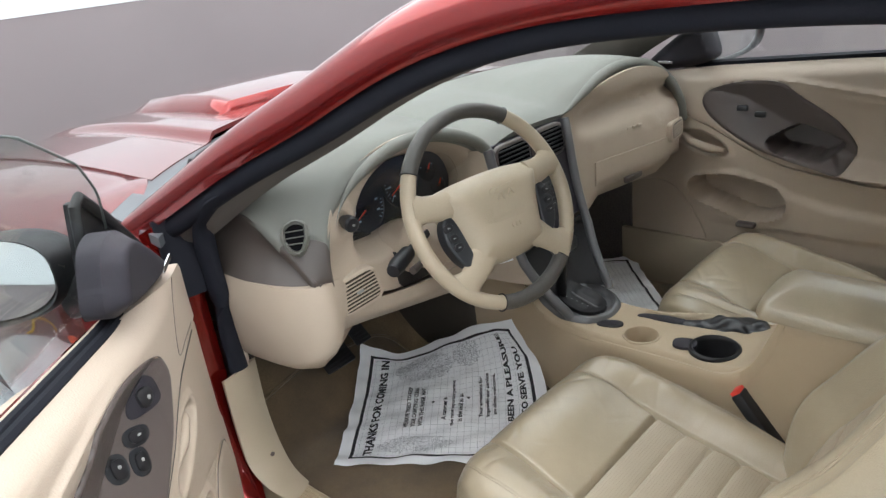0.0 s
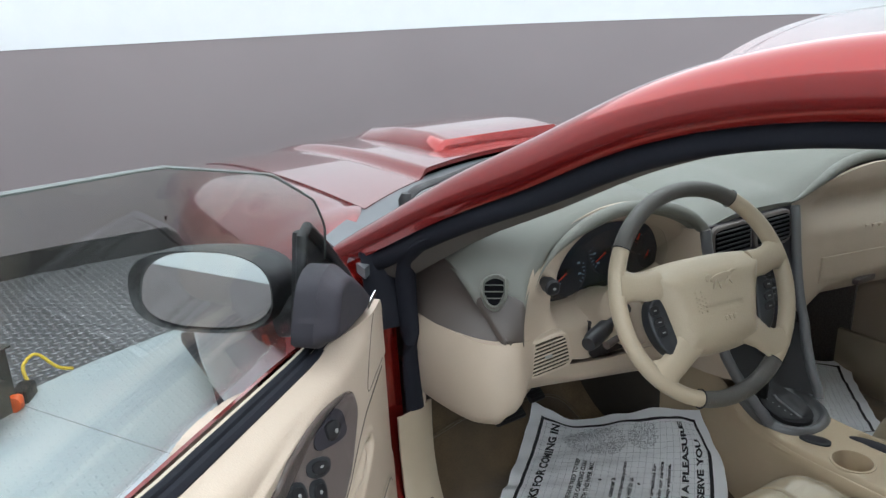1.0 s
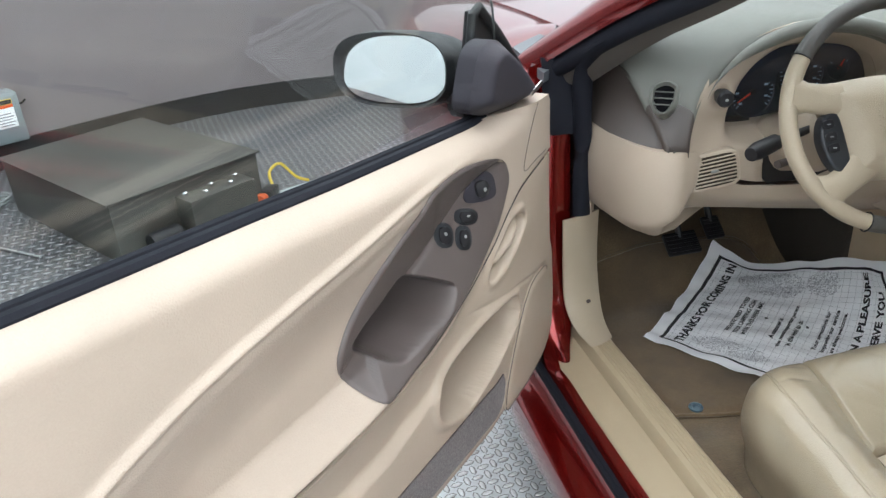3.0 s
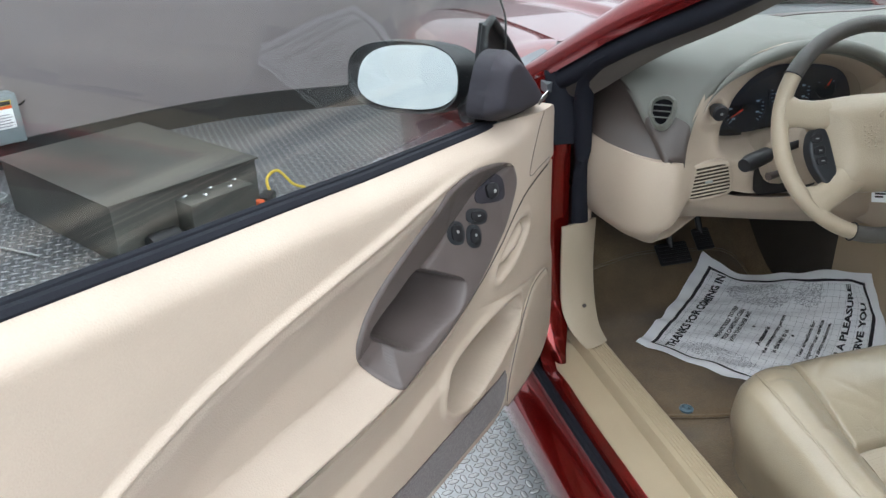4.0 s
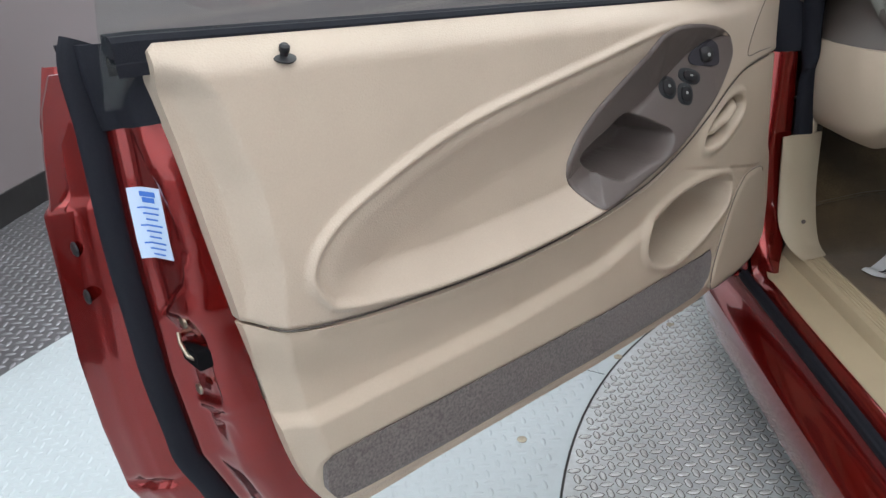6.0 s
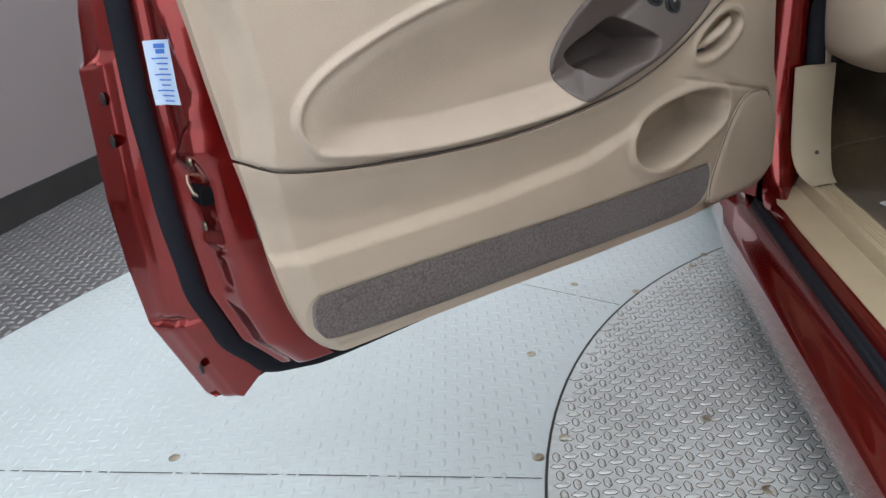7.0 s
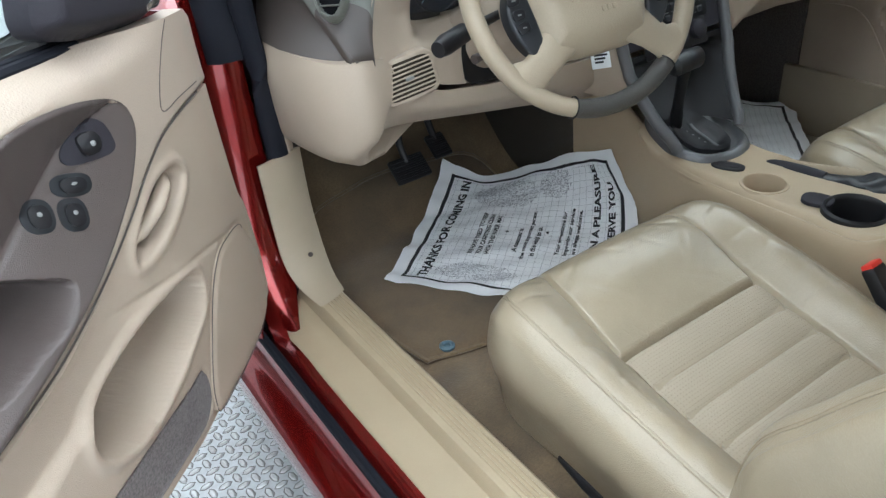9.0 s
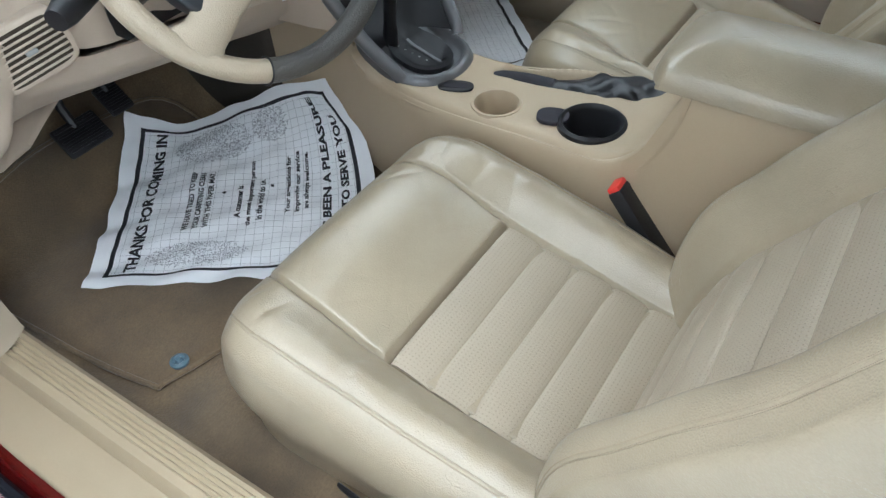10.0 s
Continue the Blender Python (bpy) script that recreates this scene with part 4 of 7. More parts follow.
P = np.array([[(u, w, z) for w, z in ((-0.19, 0.292), (-0.14, 0.292), (-0.1, 0.3), (-0.08, 0.315), (-0.05, 0.34), (-0.01, 0.352))] for u in uu])
part("bottom_face", sheet(P), PAINT, door, "red painted bottom flange", sharp=35)
part("front_face", shell(np.array([[(-0.012, -0.19, z), (0.0, -0.1, z), (0.02, -0.01, z)] for z in np.linspace(0.3, 0.88, 8)]), (0.006, 0, 0)), PAINT, door)
seal_path = catmull([(1.256, -0.128, 0.965)] + [(float(seal_u(z)) + 0.002, -0.126, z) for z in (0.938, 0.874, 0.751, 0.66, 0.579, 0.5, 0.452, 0.4, 0.362, 0.325, 0.3)] + [(1.12, -0.12, 0.29), (1.05, -0.11, 0.288), (0.8, -0.1, 0.3)], 6)
part("door_seal", tube(seal_path, 0.0135, 12, squash=(1.3, 0.7), up=(0, 1, 0)), RUBBER, door, "black rubber door seal")
boot_w = np.linspace(-0.15, -0.042, 20)
boot = np.array([[(float(seal_u(z)) + float(np.interp(w, INNER_W, INNER_U)) + 0.008 + 0.003 * math.sin(40 * (z + w)), w, z + 0.12 * (w + 0.1) * (z < 0.9)) for w in boot_w] for z in np.linspace(0.876, 0.962, 12)])
part("corner_boot", shell(boot, (-0.006, 0, 0)), RUBBER, door, "black rubber corner cover")
for z in (0.86, 0.8, 0.72, 0.6, 0.5, 0.43):
    part("seal_pin", moved(lathe([(0.0028, 0), (0.0028, 0.002)], 10, "x"), pose(float(seal_u(z)) + 0.014, -0.125, z)), DARK_GREY, door)
for z, w in ((0.742, -0.168), (0.685, -0.162), (0.315, -0.158)):
    part("drain_plug", moved(lathe([(0.009, 0), (0.009, 0.002), (0.006, 0.004)], 14, "x"), pose(float(rear_u(z)) - 0.016, w, z)), BLACK, door)
# the slot's depth is a near-black block, its shade in the colour
latch = part("latch", rbox((1.19, -0.102, 0.594), (1.2375, -0.055, 0.62), 0.004), RECESS_SHADE, door, "door latch in a dark slot")
part("latch_claw", tube(np.array([(1.236, -0.1, 0.632), (1.24, -0.09, 0.622), (1.24, -0.075, 0.61), (1.236, -0.066, 0.608)]), 0.0026, 8), STEEL, latch, "zinc plated latch claw")
for z, w in ((0.662, -0.082), (0.655, -0.07), (0.562, -0.078)):
    part("latch_screw", moved(lathe([(0.007, 0), (0.007, 0.003), (0.004, 0.004)], 12, "x"), pose(float(seal_u(z)) - 0.028, w, z)), STEEL, door)
# service sticker


def sticker_point(w, z, lift):
    return (float(seal_u(z)) + float(np.interp(w, INNER_W, INNER_U)) + pressing(w, z) + lift, w, z)


st = part("service_sticker", shell(np.array([[sticker_point(w, z, 0.001) for w in np.linspace(-0.106, -0.068, 9)] for z in np.linspace(0.73, 0.812, 12)]), (-0.001, 0, 0)), STICKER, door, "pale blue sticker with blue print")
for k in range(11):
    z = 0.734 + 0.0068 * k
    wd = 0.018 + 0.005 * ((k * 7) % 3)
    part("print_bar", shell(np.array([[sticker_point(w, zq, 0.0016) for w in np.linspace(-0.087 - wd / 2, -0.087 + wd / 2, 6)] for zq in (z, z + (0.0019 if k < 9 else 0.0055))]), (-0.0004, 0, 0)), BLUE_INK, st, smooth=False)
# hinges
for z in (0.79, 0.42):
    hinge = part("door_hinge", rbox((-0.035, -0.07, z - 0.035), (0.03, -0.02, z + 0.035), 0.008), PAINT, door, "red painted door hinge")
    part("hinge_pin", moved(lathe([(0.007, -0.045), (0.007, 0.045), (0.004, 0.05)], 12), pose(-0.02, -0.045, z)), STEEL, hinge)
    part("hinge_bolt", moved(lathe([(0.012, 0), (0.012, 0.008), (0.007, 0.01)], 6, "y"), pose(0.01, -0.02, z)), STEEL, hinge)

# ---- the car's body round the open door ----
car = thing("car", "red metallic coupe body with tan interior, parked on the turntable", "car")


def cowl_y(x):
    return 0.70 - 0.58 * x * x


def hood_z(x, y):
    a = np.abs(x)
    side = 0.915 - 0.012 * (a / 0.65) ** 2 - 0.143 * np.clip((y - 0.5) / 1.5, 0, 2) ** 2.4
    dome = 0.024 * soft(a, 0.436 - 0.02 * y, 0.4 - 0.02 * y) * soft(y, 2.1, 1.4)
    return side + dome


ys = np.linspace(0, 1, 36)
xs = np.concatenate([np.linspace(-0.66, -0.32, 40), np.linspace(-0.3, 0.3, 13), np.linspace(0.32, 0.66, 40)])
P = np.array([[(x * (1 + 0.02 * s), cowl_y(x) + s * (2.0 - 0.25 * (x / 0.66) ** 2 - cowl_y(x)), 0) for s in ys] for x in xs])
P[..., 2] = hood_z(P[..., 0], P[..., 1])
part("hood", shell(P, (0, 0, -0.012)), PAINT, car, "red metallic engine hood", sharp=50)
SC = [(0.79, 0.0), (0.8, 0.03), (0.9, 0.042), (1.1, 0.044), (1.3, 0.036), (1.38, 0.02), (1.4, 0.0)]
rows = []
for y, h in SC:
    wide = np.interp(y, [0.79, 1.4], [0.235, 0.215])
    row = []
    for s in np.linspace(-1, 1, 25):
        x = wide * s * 1.08
        lift = h * (1 - soft(abs(s), 0.84, 1.0))
        row.append((x, y, float(hood_z(np.array(x), np.array(y))) + lift - 0.001))
    rows.append(row)
part("hood_scoop", shell(np.array(rows), (0, 0, -0.004)), PAINT, car, "raised red hood scoop", sharp=50)


def fender(side):
    yy = np.linspace(0.06, 2.0, 40)
    rows = []
    for y in yy:
        seam_x = np.interp(y, [0.06, 0.22, 0.3, 0.47, 1.2, 2.0], [0.855, 0.822, 0.765, 0.66, 0.672, 0.66])
        z = np.interp(y, [0.06, 0.22, 0.47, 0.9, 1.3, 2.0], [0.83, 0.872, 0.908, 0.895, 0.865, 0.74])
        out = np.interp(y, [0.06, 0.5, 1.2, 2.0], [0.905, 0.918, 0.925, 0.8])
        if y > 0.47:
            seam_x, z = 0.663 * (1 + 0.0133 * (y - 0.45)), float(hood_z(np.array(0.66), np.array(y))) - 0.002
        prof = [(seam_x, z), (seam_x + 0.25 * (out - seam_x), z - 0.004), (seam_x + 0.55 * (out - seam_x), z - 0.02), (seam_x + 0.82 * (out - seam_x), z - 0.062), (out - 0.012, z - 0.12), (out, z - 0.2), (out + 0.004, 0.58), (out - 0.004, 0.45), (out - 0.01, 0.3), (out - 0.03, 0.2)]
        rows.append([(side * x, y, zz) for x, zz in resample(catmull(prof, 4), 26)])
    return shell(np.array(rows), (-side * 0.006, 0, -0.004))


part("fender", fender(-1), PAINT, car, "red metallic front fender")
part("fender", fender(1), PAINT, car, "red metallic front fender")
part("nose", rbox((-0.8, 1.72, 0.2), (0.8, 1.99, 0.72), 0.08, 4), PAINT, car, "red front bumper")


def glass_base_y(x):
    return 0.555 - 0.58 * x * x


cx = np.linspace(-0.82, 0.82, 41)
P = np.array([[(x, np.interp(s, [0, 1], [glass_base_y(x) - 0.03, max(cowl_y(x) + 0.012, glass_base_y(x) + 0.03)]), 0.898 + 0.016 * s - 0.02 * (x / 0.8) ** 2) for s in np.linspace(0, 1, 6)] for x in cx])
part("cowl_grille", shell(P, (0, 0, -0.02)), COWL_GREY, car, "blue-grey plastic cowl panel")
wiper = part("wiper_arm", tube(catmull([(-0.56, 0.42, 0.915), (-0.53, 0.43, 0.93), (-0.45, 0.47, 0.932), (-0.2, 0.53, 0.955), (0.05, 0.545, 0.972)], 6), [0.011] * 13 + [0.007] * 12, 8, squash=(1.3, 0.7)), BLACK, car, "black windscreen wiper arm")
part("wiper_pivot", moved(lathe([(0.02, 0), (0.02, 0.02), (0.012, 0.035)], 16), pose(-0.56, 0.425, 0.893)), BLACK, wiper)
part("wiper_blade", tube([(-0.55, 0.365, 0.925), (-0.2, 0.475, 0.967), (0.05, 0.5, 0.985)], 0.007, 8), BLACK, wiper)

RAIL = catmull([(-0.83, 0.265, 0.858), (-0.806, 0.195, 0.885), (-0.748, -0.026, 1.004), (-0.7, -0.205, 1.086), (-0.664, -0.38, 1.168), (-0.643, -0.55, 1.215), (-0.634, -0.75, 1.237), (-0.632, -1.0, 1.243), (-0.64, -1.35, 1.225)], 10)
RAIL_R = RAIL * np.array([-1, 1, 1])


def roof_rail(path, side):
    d = np.gradient(path, axis=0)
    rows = []
    for k, p in enumerate(path):
        s = k / (len(path) - 1)
        grow = np.interp(s, [0, 0.12, 0.4, 1], [0.45, 0.75, 1.0, 1.1])
        row = []
        for th in np.radians(np.linspace(186, 70, 22)):
            row.append(p + grow * np.array([-side * (0.03 + 0.046 * math.cos(th)), 0.0, 0.008 + 0.064 * math.sin(th)]))
        row.append(p + grow * np.array([-side * 0.09, 0.0, 0.07]))
        rows.append(row)
    return shell(np.array(rows), (side * -0.004, 0, -0.012))


part("roof_rail", roof_rail(RAIL, -1), PAINT, car, "red windscreen pillar and roof rail", sharp=80)
part("roof_rail", roof_rail(RAIL_R, 1), PAINT, car, "red windscreen pillar and roof rail")
roof_rows = []
for s in np.linspace(-1, 1, 21):
    roof_rows.append([(s * 0.585, y, 1.317 - 0.05 * s * s + 0.022 * soft(np.array(-y), 0.36 + 0.1 * s * s, 0.9) - 0.04 * max(0, -(y + 1.1)) ** 2) for y in np.linspace(-0.34 - 0.1 * s * s, -1.9, 14)])
part("roof", shell(np.array(roof_rows), (0, 0, -0.03)), PAINT, car, "red roof panel")
part("headliner", sheet(np.array(roof_rows) - np.array([0, 0, 0.045])), TAN_SOFT, car, "tan cloth headliner")

seal2 = RAIL + np.array([0.016, -0.008, -0.02])
part("door_frame_seal", tube(seal2, 0.021, 12, squash=(0.8, 1.0)), RUBBER, car, "black rubber door frame seal")
part("door_frame_seal", tube(seal2 * np.array([-1, 1, 1]), 0.021, 10, squash=(0.8, 1.0)), RUBBER, car, "black rubber door frame seal")


def pillar_trim(path, side):
    rows = []
    for p in path[8:]:
        fade = np.interp(p[1], [-0.5, -0.1, 0.1], [0.55, 0.75, 1.0])
        row = [p + np.array([side * -dx, dy * fade, dz * fade]) for dx, dy, dz in ((0.018, -0.01, -0.03), (0.03, -0.012, -0.058), (0.05, -0.002, -0.078), (0.085, 0.03, -0.07), (0.105, 0.07, -0.03), (0.11, 0.09, 0.01))]
        rows.append(row)
    return shell(np.array(rows), (side * 0.004, 0, 0.004))


part("pillar_trim", pillar_trim(RAIL, -1), TAUPE_SOFT, car, "taupe windscreen pillar trim")
part("pillar_trim", pillar_trim(RAIL_R, 1), TAUPE_SOFT, car, "taupe windscreen pillar trim")
rows = []
for x in np.linspace(-1, 1, 21):
    row = []
    for s in np.linspace(0, 1, 12):
        x0, x1 = 0.80 * x, 0.58 * x
        y0, y1 = glass_base_y(x0), -0.36 - 0.1 * x * x
        z0, z1 = 0.9 - 0.015 * x * x, 1.315 - 0.05 * x * x
        row.append((x0 + (x1 - x0) * s, y0 + (y1 - y0) * s, z0 + (z1 - z0) * s + 0.05 * s * (1 - s)))
    rows.append(row)
screen = part("windscreen", shell(np.array(rows), (0, 0, 0.004)), CLEAR, car, "clear windscreen")
screen.visible_shadow = False
part("screen_mirror", tube([(-0.06, -0.22, 1.235), (0.0, -0.23, 1.235), (0.2, -0.26, 1.22)], 0.02, 10, squash=(0.6, 1.4)), BLACK, car)

# door opening: jamb, seals, rocker, sill plates, kick panel
inner = catmull([(-0.754, 0.155, 0.9), (-0.756, 0.138, 0.6), (-0.762, 0.112, 0.42), (-0.782, 0.055, 0.325), (-0.815, -0.02, 0.294), (-0.843, -0.12, 0.287), (-0.843, -0.6, 0.289), (-0.843, -1.3, 0.295)], 8)
outer = catmull([(-0.835, 0.18, 0.88), (-0.835, 0.15, 0.6), (-0.842, 0.11, 0.42), (-0.855, 0.05, 0.315), (-0.866, -0.02, 0.272), (-0.87, -0.12, 0.263), (-0.87, -0.6, 0.264), (-0.87, -1.3, 0.268)], 8)
P = np.array([[a + (b - a) * s + np.array([0, -0.006, 0.006]) * math.sin(math.pi * s) for s in np.linspace(0, 1, 6)] for a, b in zip(inner, outer)])
part("door_jamb", shell(P, (0, 0.01, -0.01)), PAINT, car, "red painted door jamb")
part("jamb_cover", shell(np.array([[(x, y, z) for x, y in ((-0.812, 0.15 + 0.1 * (z - 0.75)), (-0.795, 0.134 + 0.1 * (z - 0.75)), (-0.752, 0.13 + 0.1 * (z - 0.75)))] for z in np.linspace(0.745, 0.9, 6)]), (0, 0.01, 0)), RUBBER, car, "black rubber jamb cover")
part("hinge_post", rbox((-0.905, 0.215, 0.2), (-0.78, 0.32, 0.86), 0.015), PAINT, car, "red inner hinge post")
jseal = catmull([(-0.722, -0.05, 0.985), (-0.738, -0.01, 0.965), (-0.75, 0.05, 0.93), (-0.748, 0.105, 0.87), (-0.74, 0.118, 0.75), (-0.739, 0.116, 0.6), (-0.739, 0.114, 0.565)], 8)
part("jamb_seal", tube(jseal, 0.017 * np.minimum(1, 0.3 + np.arange(len(jseal)) / 20), 12, squash=(1.2, 0.8)), RUBBER, car, "black rubber jamb seal")
part("jamb_seal_lip", tube(jseal[34:] + np.array([0.019, -0.002, 0]), 0.0045, 8), TAN, car, "tan edge trim")
prof = [(-0.868, 0.264), (-0.874, 0.268), (-0.879, 0.258), (-0.884, 0.246), (-0.893, 0.232), (-0.905, 0.224), (-0.926, 0.216), (-0.936, 0.205), (-0.94, 0.185), (-0.938, 0.15), (-0.93, 0.115), (-0.91, 0.1)]
P = np.array([[(x + (0.02 if y > 0.1 else 0), y, z) for x, z in prof] for y in np.linspace(0.3, -1.9, 20)])
part("rocker_panel", shell(P, (0.01, 0, -0.004)), PAINT, car, "red rocker panel", sharp=30)
strip_prof = [(-0.868, 0.273), (-0.872, 0.281), (-0.877, 0.277), (-0.879, 0.272), (-0.883, 0.2695), (-0.884, 0.2625), (-0.888, 0.259), (-0.889, 0.251)]
P = np.array([[(x, y, z) for x, z in strip_prof[:6]] for y in np.linspace(0.03, -1.3, 30)])
part("sill_rubber", shell(P, (0.004, 0, -0.012)), RUBBER, car, "ribbed black rubber sill strip", sharp=20)
plate = [(-0.845, 0.284), (-0.84, 0.2905), (-0.8, 0.2925), (-0.781, 0.293), (-0.777, 0.294), (-0.772, 0.308), (-0.767, 0.316)]
P = np.array([[(x, y + (0.07 if x > -0.8 else 0.03 if x > -0.842 else 0) * (y > -0.01), z) for x, z in plate] for y in np.linspace(0.0, -1.3, 14)])
part("sill_plate", shell(P, (0, 0, -0.01)), SILL_TAN, car, "tan moulded sill plate", sharp=50)
ribbed = [(-0.767, 0.316)]
for k in range(5):
    x = -0.757 + 0.007 * k
    ribbed += [(x, 0.3185), (x + 0.0016, 0.3205), (x + 0.0032, 0.3185)]
ribbed += [(-0.72, 0.318), (-0.713, 0.31), (-0.708, 0.27), (-0.7, 0.225)]
P = np.array([[(x, y, z) for x, z in ribbed] for y in np.linspace(0.03, -1.3, 14)])
part("scuff_plate", shell(P, (0, 0, -0.008)), SILL_TAN, car, "ribbed tan scuff plate", sharp=25)
ko = catmull([(-0.786, 0.1, 0.562), (-0.786, 0.095, 0.45), (-0.788, 0.075, 0.37), (-0.783, 0.03, 0.332), (-0.772, -0.03, 0.3195)], 6)
ki = catmull([(-0.69, 0.13, 0.562), (-0.692, 0.125, 0.45), (-0.695, 0.1, 0.37), (-0.702, 0.055, 0.325), (-0.712, -0.01, 0.3195)], 6)
P = np.array([[a + (b - a) * s + np.array([-0.004, -0.012, 0.004]) * math.sin(math.pi * s) ** 0.7 for s in np.linspace(0, 1, 9)] + [b + np.array([0.004, 0.03, 0]), b + np.array([0.006, 0.3, 0])] for a, b in zip(ko, ki)])
# the kick panel's shading is put into its darker tan
part("kick_panel", shell(P, (0, 0.006, 0)), TAN_SHADED, car, "tan plastic kick panel")
part("kick_cap", rbox((-0.722, 0.13, 0.54), (-0.7, 0.18, 0.66), 0.006), TAN, car, "tan filler above the kick panel")
part("kick_clip", moved(lathe([(0.005, 0), (0.005, 0.002), (0.003, 0.003)], 10, "y"), pose(-0.735, 0.068, 0.37)), TAUPE, car)

# cabin floor
fx, fy = np.linspace(-0.715, 0.72, 90), np.linspace(-1.9, 0.62, 150)
X, Y = np.meshgrid(fx, fy, indexing="ij")
rng = np.random.RandomState(3)
Z = 0.208 + 0.3 * soft(Y, 0.2, 0.62) + 0.16 * soft(np.abs(X), 0.12, 0.03)
Z = Z + 0.012 * soft(Y, -0.2, -0.3) + 0.006 * np.sin(9 * X + 3 * np.sin(7 * Y)) * np.sin(11 * Y + 2) + 0.014 * np.exp(-((X + 0.62) / 0.05) ** 2 - ((Y + 0.42) / 0.12) ** 2) + 0.02 * soft(-X, 0.66, 0.715)
part("carpet", shell(np.stack([X, Y, Z], -1), (0, 0, -0.05)), CARPET, car, "worn tan cabin carpet")
part("tunnel", rbox((-0.085, 0.05, 0.2), (0.085, 0.58, 0.6), 0.03, 3), SHADED_CARPET, car, "carpeted tunnel darkened for under-dash shade")
part("underbody", rbox((-0.86, -1.9, 0.12), (0.86, 1.75, 0.17), 0.01), DARK_GREY, car, "dark underbody")
part("firewall", rbox((-0.72, 0.56, 0.17), (0.72, 0.62, 0.88), 0.0), SHADED_CARPET, car, "footwell firewall darkened for under-dash shade")
part("footwell_side", rbox((0.69, -0.6, 0.2), (0.71, 0.05, 0.38), 0.006), TAN_SHADED, car)
part("footwell_side", rbox((0.705, 0.02, 0.2), (0.716, 0.6, 0.8), 0.0), TAUPE_CARPET, car)
part("footwell_side", rbox((-0.7, 0.13, 0.2), (-0.69, 0.6, 0.6), 0.0), SHADED_CARPET, car)
# rear closure, unseen; quarter panels and inner panel added to keep light out
part("quarter_panel", rbox((-0.92, -3.0, 0.2), (-0.7, -1.36, 0.94), 0.05, 3), PAINT, car, "red rear quarter panel")
part("quarter_panel", rbox((0.7, -3.0, 0.2), (0.92, -1.36, 0.94), 0.05, 3), PAINT, car, "red rear quarter panel")
part("rear_deck", rbox((-0.74, -2.98, 0.86), (0.74, -2.35, 0.96), 0.04, 3), PAINT, car, "red boot lid")
part("rear_bumper", rbox((-0.86, -3.16, 0.24), (0.86, -2.9, 0.72), 0.08, 4), PAINT, car, "red rear bumper")
part("tail_panel", rbox((-0.74, -3.02, 0.6), (0.74, -2.92, 0.93), 0.03, 3), PAINT, car, "red tail panel")
slope = np.array([[(s * (0.585 + 0.1 * r), -1.9 - 0.5 * r, 1.317 - 0.05 * s * s - 0.026 - 0.325 * r) for r in np.linspace(0, 1, 8)] for s in np.linspace(-1, 1, 15)])
rear_pane = part("rear_window", shell(slope, (0, 0, -0.005)), WINDOW, car, "sloping rear window glass")
rear_pane.visible_shadow = False
part("rear_light_block", rbox((-0.7, -1.95, 0.2), (0.7, -1.85, 1.1), 0.02), TAN, car, "unseen tan panel keeping light out of the cabin")
part("rocker_panel", rbox((0.84, -1.9, 0.1), (0.93, 0.3, 0.29), 0.02), PAINT, car, "red rocker panel")
wheel_geo = lathe([(0.001, -0.11), (0.2, -0.11), (0.31, -0.105), (0.325, -0.08), (0.325, 0.08), (0.31, 0.105), (0.2, 0.11), (0.001, 0.11)], 40, "x")
for x in (-0.78, 0.78):
    for y in (0.95, -2.2):
        w = part("wheel", moved(wheel_geo, pose(x, y, 0.325)), RUBBER, car, "black road wheel")

# far door, shut
far = thing("passenger_door", "shut passenger door with tan panel and dark pod", "car door")
far_place = lambda q, h: np.stack([0.715 - base_w(q[:, 0]) * 0.4 - h, -q[:, 0] + 0.02, q[:, 1]], 1)
far_up = np.array(list(SEAM[::-1]) + [(1.226, 0.76), (1.24, 0.9)] + top_line[::-1] + [(0.03, 0.85), (0.03, 0.8)])


def flipped(geo):
    return geo[0], [tuple(reversed(f)) for f in geo[1]]


part("upper_panel", flipped(patch(far_up, upper_height, 0.006, 0.03, far_place)), TAN_SOFT, far, "padded tan vinyl upper panel", sharp=60)
part("lower_panel", flipped(patch(lower_outline, lower_height, 0.007, 0.03, far_place)), TAN, far, "moulded tan lower panel", sharp=60)
far_pod = part("switch_pod", flipped(patch(POD, pod_height, 0.005, 0.02, far_place)), TAUPE, far, "dark taupe armrest pod", sharp=60)
for u, z in ((0.36, 0.80), (0.41, 0.785)):
    part("switch", rbox((0.675, -u + 0.005, z - 0.008), (0.69, -u + 0.035, z + 0.008), 0.004), BUTTON, far_pod)
part("speaker_grille", flipped(patch(SPEAKER, lambda q: np.full(len(q), 0.002), 0.011, 0.01, far_place)), TAN, far, "tan speaker grille")
part("door_lever", tube(np.array([(0.7, -0.28, 0.668), (0.675, -0.25, 0.678), (0.67, -0.2, 0.695), (0.69, -0.165, 0.71)]), [0.008, 0.013, 0.012, 0.008], 12), TAN, far, "tan door opening lever")
part("reflector", rbox((0.672, -0.39, 0.447), (0.7, -0.335, 0.462), 0.005), TAUPE, far)
P = np.array([[(0.735 + dx, -u + 0.02, float(BELT(u)) + dz) for dx, dz in ((0, -0.03), (0, 0.01), (0.02, 0.014), (0.03, -0.03))] for u in np.linspace(0.2, 1.3, 12)])
part("belt_seal", sheet(P), RUBBER, far, "black window seal")
